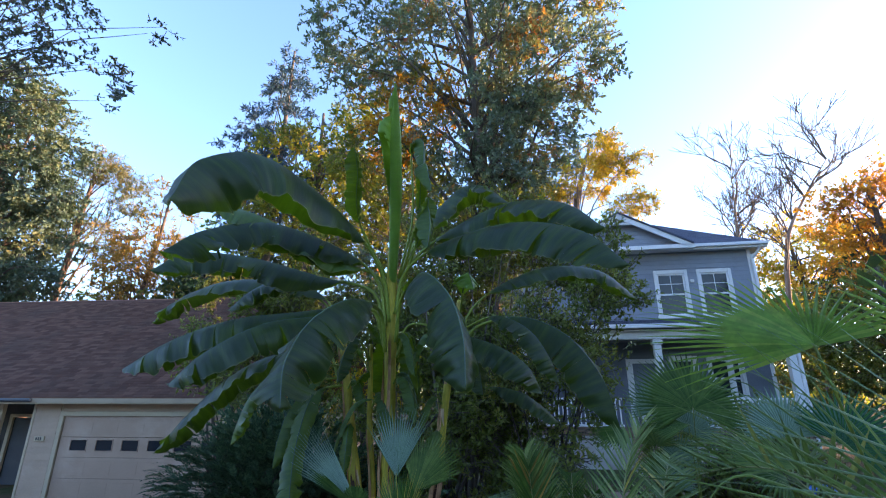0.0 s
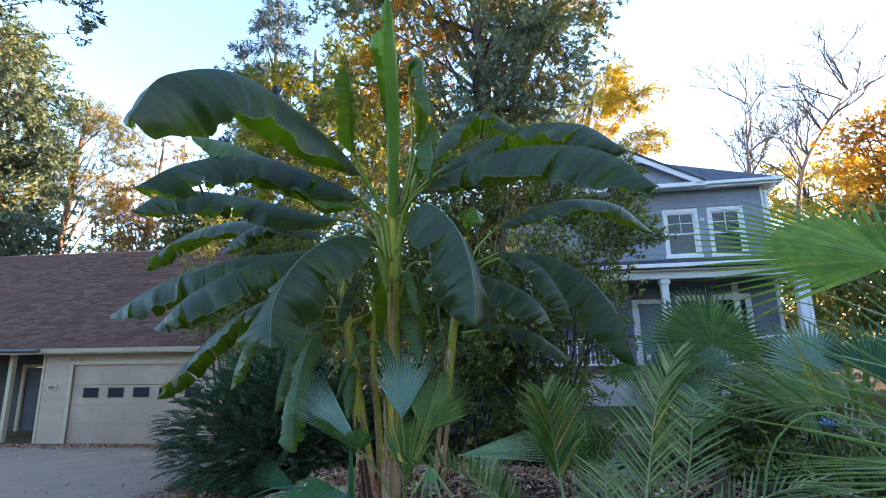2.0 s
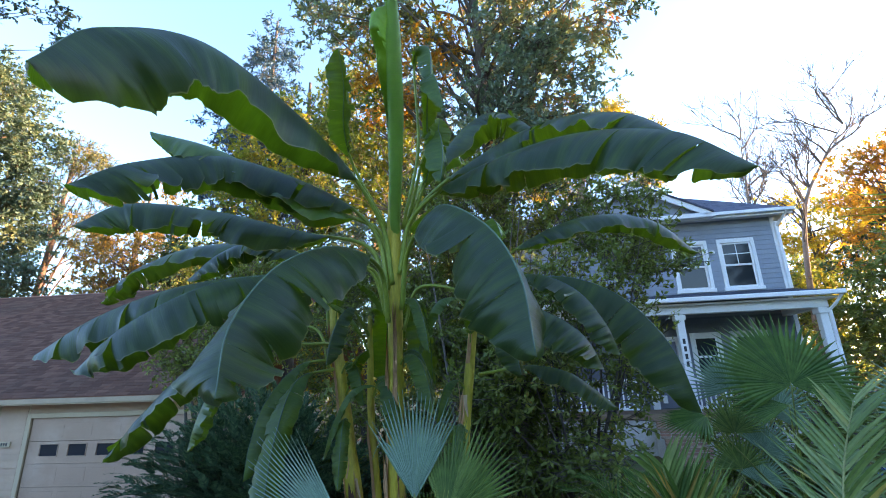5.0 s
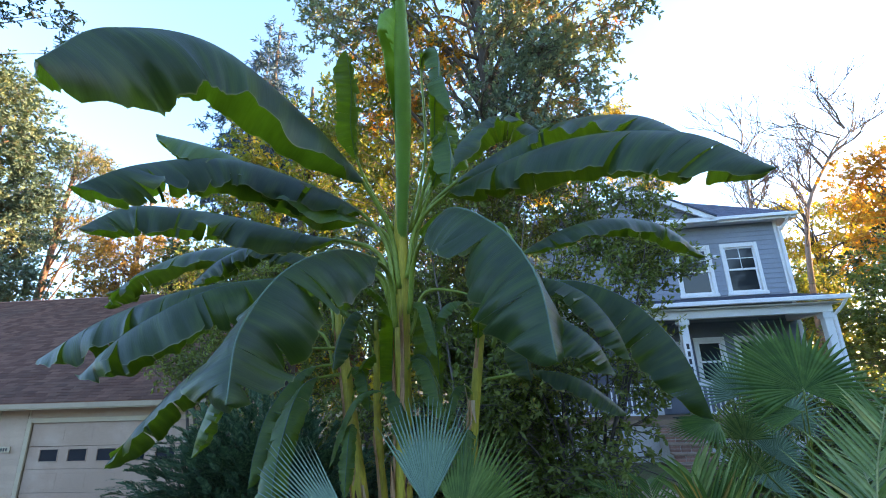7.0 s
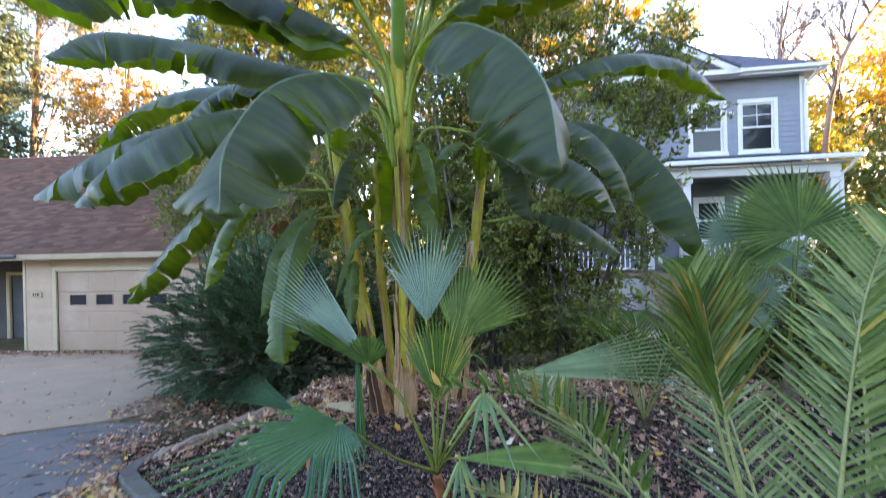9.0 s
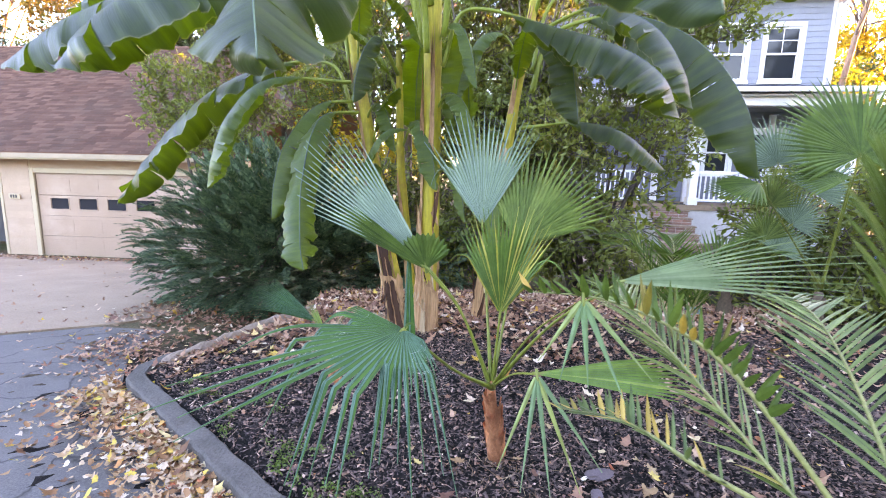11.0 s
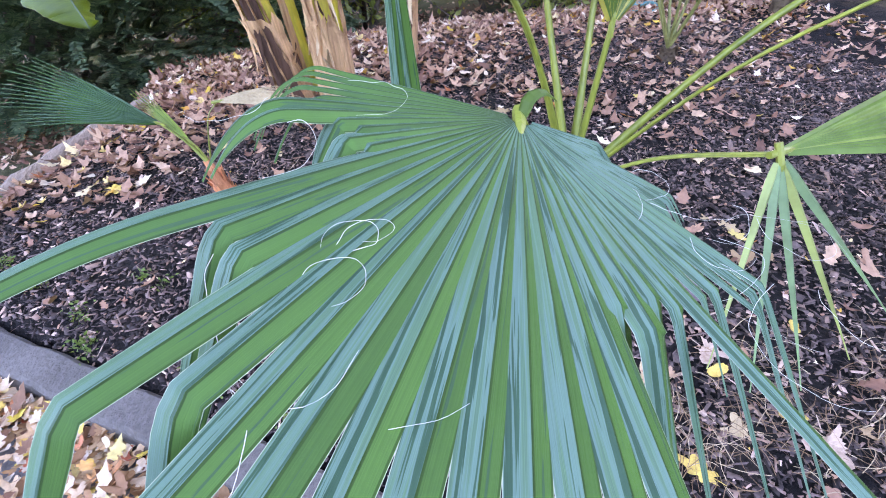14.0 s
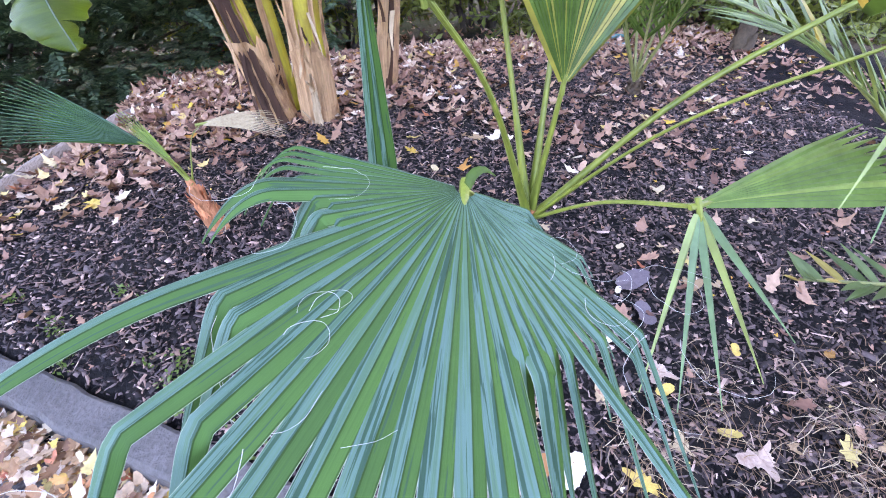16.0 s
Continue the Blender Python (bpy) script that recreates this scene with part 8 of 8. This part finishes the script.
def far_woods():
    """The woods that close the view all round, far beyond everything."""
    rng = np.random.default_rng(95)
    cs = []
    for k in range(900):
        w = rng.uniform(0, 2 * math.pi)
        r = rng.uniform(62, 95)
        h = abs(rng.normal(0, 4.5)) + 1
        cs.append((r * math.sin(w), 8 + r * math.cos(w), rng.uniform(0.5, 9.0 + 3.5 * math.sin(w * 7) + h * 0.3)))
    ob = link_mesh("far_woods", leaf_cloud(rng, np.array(cs), 46, 1.7, 0.55, 0.6), M_OLIVE)
    tagged(ob, "distant woods in green and yellow leaf of autumn and low sun", "woods", "", "stuff")



far_woods()


def woods_behind():
    """Woods added behind and beside the place to block sky and low sun; tall where the sun stands."""
    rng = np.random.default_rng(96)
    cs = []
    for lo, hi, n, top in ((50, 63, 320, 4.0), (63, 112, 1400, 13.0), (112, 268, 1100, 4.0)):
        for k in range(n):
            w = rng.uniform(radians(lo), radians(hi))
            r = rng.uniform(20, 29)
            cs.append((r * math.sin(w), 6 + r * math.cos(w), rng.uniform(0.3, top + 1.5 * math.sin(w * 9))))
    ob = link_mesh("near_woods", leaf_cloud(rng, np.array(cs), 40, 1.1, 0.34, 0.6), M_GREENTREE)
    tagged(ob, "woods added behind the driveway to block low sun", "woods", "", "stuff")


woods_behind()


# ---- mulch, leaf litter ----
def chips():
    """Shredded bark: thin uneven flakes of many sizes."""
    rng = np.random.default_rng(101)
    n = 115000
    x, y = rng.uniform(-2.9, 2.3, n), rng.uniform(4.5, 9.0, n)
    keep = (edge_side(x, y, CURB_A, CURB_B) > 0.10) & (edge_side(x, y, BACK_A, BACK_B) < -0.1)
    x, y = x[keep], y[keep]
    n = len(x)
    z = gz(x, y) + rng.uniform(0.0, 0.012, n)
    w = rng.uniform(0, 2 * math.pi, n)
    l = 0.004 + rng.exponential(0.0075, n).clip(0, 0.028)
    b = (0.002 + rng.exponential(0.0034, n)).clip(0, 0.011)
    h = rng.uniform(0.001, 0.004, n)
    ax = np.stack([np.cos(w), np.sin(w), rng.normal(0, 0.30, n)], 1) * l[:, None]
    ay = np.stack([-np.sin(w), np.cos(w), rng.normal(0, 0.45, n)], 1) * b[:, None]
    az = np.stack([rng.normal(0, 0.2, n), rng.normal(0, 0.2, n), np.ones(n)], 1) * h[:, None]
    c = np.stack([x, y, z], 1)

    def corner(p, q):
        return ax * (p * rng.uniform(0.55, 1.1, n))[:, None] + ay * (q * rng.uniform(0.2, 1.15, n))[:, None]
    low = [c + corner(-1, -1), c + corner(1, -1), c + corner(1, 1), c + corner(-1, 1)]
    top = [p * 0.94 + c * 0.06 + az for p in low]
    v = np.stack(low + top, 1).reshape(-1, 3)
    q = np.array([(4, 5, 6, 7), (0, 1, 5, 4), (1, 2, 6, 5), (2, 3, 7, 6), (3, 0, 4, 7)])
    f = (np.arange(n)[:, None, None] * 8 + q[None]).reshape(-1, 4)
    tagged(link_mesh("mulch", (v, f), M_CHIP), "dark shredded bark mulch", "mulch", "", "stuff")


chips()


def straw():
    """Fine dead stalks and threads lying in tufts on the mulch."""
    rng = np.random.default_rng(103)
    spots = ((0.62, 5.50, 0.22, 420), (0.0, 5.75, 0.10, 130), (-0.35, 6.3, 0.10, 70), (0.9, 7.6, 0.5, 160), (1.5, 6.3, 0.4, 160), (0.35, 5.45, 0.16, 420), (-0.25, 5.72, 0.07, 90), (-1.5, 7.3, 0.12, 60), (-0.9, 8.1, 0.3, 160))
    vs, fs, count = [], [], 0
    for sx, sy, sp, m in spots:
        x, y = rng.normal(sx, sp, m), rng.normal(sy, sp, m)
        w, turn = rng.uniform(0, 6.28, m), rng.normal(0, 0.5, m)
        ln = rng.uniform(0.03, 0.13, m)
        wd = rng.uniform(0.0005, 0.0012, m)
        lift = rng.uniform(0.0, 0.03, m)
        rows = []
        for k in range(6):
            q = k / 5
            a = w + turn * q
            px, py = x + np.cos(a) * ln * q, y + np.sin(a) * ln * q
            pz = gz(px, py) + 0.016 + lift * math.sin(q * 3.0)
            for sg in (-1, 1):
                rows.append(np.stack([px - np.sin(a) * wd * sg, py + np.cos(a) * wd * sg, pz], 1))
        v = np.stack(rows, 1).reshape(-1, 3)
        q = np.array([(2 * k, 2 * k + 1, 2 * k + 3, 2 * k + 2) for k in range(5)])
        fs.append((np.arange(m)[:, None, None] * 12 + q[None]).reshape(-1, 4) + count)
        vs.append(v)
        count += len(v)
    tagged(link_mesh("straw", (np.concatenate(vs), np.concatenate(fs)), M_STRAW), "brown straw and dead grass in tufts on the mulch", "straw", "", "stuff")


straw()


def weeds():
    """Low green weeds inside the kerb and at the corner of the bed."""
    rng = np.random.default_rng(107)
    spots = ((-1.35, 6.22, 0.10), (-1.55, 6.35, 0.08), (-1.2, 6.08, 0.07), (-2.0, 6.68, 0.10), (-1.05, 5.98, 0.06), (-2.35, 6.95, 0.10), (-2.95, 7.78, 0.10), (-2.98, 7.95, 0.08), (-2.8, 7.7, 0.06))
    cs = []
    for x, y, r in spots:
        for _ in range(9):
            a, b = x + rng.normal(0, r), y + rng.normal(0, r)
            if edge_side(np.array(a), np.array(b), CURB_A, CURB_B) > 0.10 or y > 7.6:
                cs.append((a, b, float(gz(a, b)) + 0.022 + (0.03 if y > 7.6 else 0.0)))
    v, f = leaf_cloud(rng, np.array(cs), 26, 0.020, 0.0085, 0.6, 0.5, 0.5)
    tagged(link_mesh("weeds", (v, f), M_WEED), "low green weeds sprouting by the kerb", "weeds", "", "stuff")


weeds()


def lobed(kind, k):
    """The reach of a leaf's edge at the k-th of 40 steps round it."""
    w = 2 * math.pi * k / 40
    if kind == "maple":
        r = 0.46 + 0.54 * max(0, math.cos(2.5 * w)) ** 1.2 if abs(math.sin(w / 2)) < 0.93 else 0.34
        return r * (0.72 + 0.28 * math.cos(w / 2) ** 2) * (0.93 + 0.10 * (k % 2))
    if kind == "oak":
        return (0.42 + 0.22 * math.cos(w) ** 2 + 0.36 * max(0, math.cos(w)) ** 3) * (0.84 + 0.22 * math.cos(7 * w))
    return 0.50 + 0.5 * abs(math.cos(w)) ** 2.2


def leaf_outline(kind, n=20):
    return np.array([(lobed(kind, 2 * i) * math.cos(2 * math.pi * i / n), lobed(kind, 2 * i) * math.sin(2 * math.pi * i / n)) for i in range(n)])


def litter(name, label, n, place, sizes, seed, kinds=("maple", "oval", "oak"), mat=None, heap=0.0):
    rng = np.random.default_rng(seed)
    vs, fs, count = [], [], 0
    for kind in kinds:
        o = leaf_outline(kind)
        k = len(o)
        m = n // len(kinds)
        x, y = place(rng, m)
        m = len(x)
        s = rng.uniform(*sizes, m)
        if kind == "oval":
            s = s * 0.55
        w = rng.uniform(0, 2 * math.pi, m)
        tx, ty = rng.normal(0, 0.28, m), rng.normal(0, 0.28, m)
        cur = rng.uniform(0.0, 1.5, m)
        ph, amp = rng.uniform(0, 6.3, m), rng.uniform(0.05, 0.3, m)
        th = 2 * math.pi * np.arange(k) / k
        cx = o[None, :, 0] * np.cos(w)[:, None] - o[None, :, 1] * np.sin(w)[:, None]
        cy = o[None, :, 0] * np.sin(w)[:, None] + o[None, :, 1] * np.cos(w)[:, None]
        z0 = gz(x, y) + 0.014 + rng.uniform(0, 1, m) * heap
        jit = 1 + rng.normal(0, 0.08, cx.shape)
        cx, cy = cx * jit, cy * jit
        px = x[:, None] + cx * s[:, None]
        py = y[:, None] + cy * s[:, None]
        rr = (o ** 2).sum(1)[None, :]
        pz = z0[:, None] + s[:, None] * (cx * tx[:, None] + cy * ty[:, None] + cur[:, None] * rr * 0.5 + amp[:, None] * np.sin(2 * th[None, :] + ph[:, None]) * rr) + s[:, None] * 0.25
        v = np.stack([px, py, pz], 2)
        cen = np.stack([x, y, z0 + s * 0.25], 1)[:, None, :]
        v = np.concatenate([cen, v], 1).reshape(-1, 3)
        t = np.array([(0, 1 + i, 1 + (i + 1) % k) for i in range(k)])
        f = (np.arange(m)[:, None, None] * (k + 1) + t[None]).reshape(-1, 3) + count
        count += len(v)
        vs.append(v)
        fs.append(f)
    tagged(link_mesh(name, (np.concatenate(vs), np.concatenate(fs)), mat or M_LITTER), label, "leaf litter", "", "stuff")


def in_bed(rng, m):
    x, y = rng.uniform(-3.0, 3.2, 3 * m), rng.uniform(4.3, 9.8, 3 * m)
    far = smooth(7.35, 8.2, y + 0.25 * np.sin(x * 2.1) + 0.45 * smooth(-0.6, 0.4, x))
    k = (edge_side(x, y, CURB_A, CURB_B) > 0.12) & (rng.uniform(0, 1, 3 * m) < 0.02 + far * (0.9 - 0.66 * smooth(-0.5, 0.5, x) * (1 - smooth(8.3, 9.2, y))))
    return x[k][:m], y[k][:m]


def along_curb(rng, m):
    s = rng.uniform(-0.2, 4.5, m)
    d = (CURB_B - CURB_A) / np.linalg.norm(CURB_B - CURB_A)
    nrm = np.array((d[1], -d[0]))
    off = 0.07 + np.abs(rng.normal(0, 0.27, m))
    return CURB_A[0] + d[0] * s + nrm[0] * off, CURB_A[1] + d[1] * s + nrm[1] * off


def by_bush(rng, m):
    x = rng.uniform(-5.2, -1.6, m)
    y = 9.2 + rng.normal(0, 0.55, m) - 0.45 * (x + 3)
    k = edge_side(x, y, BACK_A, BACK_B) > -0.9
    return x[k], y[k]


def scattered(rng, m):
    x, y = rng.uniform(-13, -2.6, m), rng.uniform(4.5, 15.0, m)
    k = rng.uniform(0, 1, m) < 0.25 + 0.75 * np.exp(-((y - 8.6) / 1.5) ** 2) + 0.4 * (x > -5)
    return x[k], y[k]


def by_garage(rng, m):
    return rng.uniform(-14, -5.5, m), 15.3 - np.abs(rng.normal(0, 0.35, m))


def beyond(rng, m):
    return rng.uniform(-3.0, 7.5, m), rng.uniform(8.8, 14.0, m)


litter("bed_litter", "scattered brown and cream fallen leaves on the mulch", 9500, in_bed, (0.018, 0.062), 111, ("oval", "maple", "oak"))
def flecks(rng, m):
    x, y = rng.uniform(-2.9, 2.4, m), rng.uniform(4.6, 8.0, m)
    k = edge_side(x, y, CURB_A, CURB_B) > 0.14
    return x[k], y[k]


litter("leaf_flecks", "small pale leaf scraps strewn over the mulch", 2400, flecks, (0.006, 0.017), 117, ("oval", "maple"))
litter("heaped_litter", "heap of yellow and brown fallen leaves against the edging", 2300, along_curb, (0.02, 0.050), 112, mat=M_HEAP, heap=0.05)
def against_kerb(rng, m):
    s = rng.uniform(-0.1, 4.4, m)
    d = (CURB_B - CURB_A) / np.linalg.norm(CURB_B - CURB_A)
    off = 0.055 + np.abs(rng.normal(0, 0.07, m))
    return CURB_A[0] + d[0] * s + d[1] * off, CURB_A[1] + d[1] * s - d[0] * off


litter("heaped_litter", "leaves banked up against the kerb", 1700, against_kerb, (0.02, 0.05), 118, mat=M_HEAP, heap=0.11)
def at_corner(rng, m):
    x = rng.uniform(-4.3, -2.6, m)
    return x, 7.75 - 0.55 * (x + 3.3) + rng.normal(0, 0.32, m)


litter("corner_litter", "leaves gathered round the corner of the bed", 800, at_corner, (0.02, 0.05), 119, heap=0.02)
litter("bush_litter", "brown leaves drifted under the bush", 1500, by_bush, (0.03, 0.065), 113, heap=0.02)
litter("drive_litter", "stray leaves on the paving and the driveway", 2200, scattered, (0.015, 0.045), 114)
litter("garage_litter", "line of brown leaves at the foot of the garage door", 1500, by_garage, (0.03, 0.06), 115)
litter("lawn_litter", "fallen leaves on the ground beyond the bed", 2600, beyond, (0.03, 0.065), 116)


def single_leaves():
    rng = random.Random(121)
    protos = []
    for kind, cat in (("maple", "star-shaped"), ("oak", "lobed"), ("oval", "oval"), ("maple", "curled star-shaped"), ("oak", "curled lobed")):
        bend, ph = rng.uniform(0.15, 0.5), rng.uniform(0, 6)
        v, m = [(0, 0, 0.02)], 40
        for ring in (0.33, 0.68, 1.0):
            for k in range(m):
                w = 2 * math.pi * k / m
                r = (lobed(kind, k) * (1 + 0.05 * math.sin(k * 2.7 + ph)) if ring == 1.0 else min(lobed(kind, k), 0.62)) * ring
                x, y = r * math.cos(w), r * math.sin(w)
                v.append((x, y, 0.02 + bend * (y * y + 0.4 * x * x) + 0.06 * ring * math.sin(3 * w + ph) - 0.05 * abs(math.sin(2.5 * w)) * ring))
        f = [(0, 1 + i, 1 + (i + 1) % m) for i in range(m)]
        for g in (0, m):
            f += [(1 + g + i, 1 + g + m + i, 1 + g + m + (i + 1) % m, 1 + g + (i + 1) % m) for i in range(m)]
        n0 = len(v)
        v += [(-0.30, -0.02, 0.03), (-0.30, 0.02, 0.03), (-0.85, 0.10, 0.12), (-0.85, 0.07, 0.12)]
        f.append((n0, n0 + 1, n0 + 2, n0 + 3))
        me = bpy.data.meshes.new("fallen_leaf")
        me.from_pydata([tuple(map(float, p)) for p in v], [], f)
        me.polygons.foreach_set("use_smooth", [True] * len(me.polygons))
        me.materials.append(M_FALLEN)
        protos.append((me, cat, kind))
    star, oak, oval, star2, oak2 = protos
    spots = ((-2.12, 7.5, star, M_LEAF_GOLD, 0.075, 20), (-2.0, 7.5, oak2, M_LEAF_TAN, 0.055, 90), (0.05, 5.63, star2, M_LEAF_TAN, 0.085, 250), (-0.46, 5.73, oval, M_LEAF_CREAM, 0.055, 40),
             (-0.29, 5.65, oak, M_LEAF_GOLD, 0.065, 130), (0.10, 6.33, oval, M_LEAF_MAUVE, 0.075, 15), (0.05, 6.17, oval, M_LEAF_MAUVE, 0.055, 80), (-0.05, 5.95, star, M_LEAF_TAN, 0.070, 300),
             (-0.07, 5.88, oval, M_LEAF_GOLD, 0.032, 10), (0.25, 5.95, oval, M_LEAF_GOLD, 0.026, 60), (-0.14, 6.1, oval, M_LEAF_CREAM, 0.022, 0), (0.02, 6.3, oval, M_LEAF_CREAM, 0.020, 45))
    for x, y, (me, cat, kind), mat, size, turn in spots:
        ob = new("fallen_leaf", me.copy())
        ob.data.materials[0] = mat
        ob.matrix_basis = pose(x, y, float(gz(x, y)) + 0.020, 6, -5, turn) @ Matrix.Scale(size, 4)
        tagged(ob, "dry " + cat + " fallen leaf lying on the mulch", "leaf", "fallen leaves")
    for i in range(60):
        x, y = rng.uniform(-1.9, 1.3), rng.uniform(5.5, 7.8)
        if edge_side(np.array(x), np.array(y), CURB_A, CURB_B) < 0.15:
            continue
        me, cat, kind = protos[i % 5]
        size = rng.uniform(0.03, 0.062) * (0.55 if kind == "oval" else 1)
        ob = new("fallen_leaf", me)
        ob.matrix_basis = pose(x, y, float(gz(x, y)) + 0.018, rng.uniform(-14, 14), rng.uniform(-14, 14), rng.uniform(0, 360)) @ Matrix.Scale(size, 4)
        tagged(ob, "dry " + cat + " fallen leaf lying on the mulch", "leaf", "fallen leaves")


single_leaves()


def garden_hose():
    pts = []
    for i in range(40):
        w = i * 0.2
        r = 0.10 + 0.003 * i
        pts.append((1.75 + r * math.cos(w), 9.3 + r * math.sin(w), float(gz(1.75, 9.3)) + 0.03 + 0.008 * math.sin(i)))
    tagged(link_mesh("garden_hose", tube(pts, 0.012, 7), M_HOSE, None, True), "coil of teal garden hose on the ground", "hose")


garden_hose()
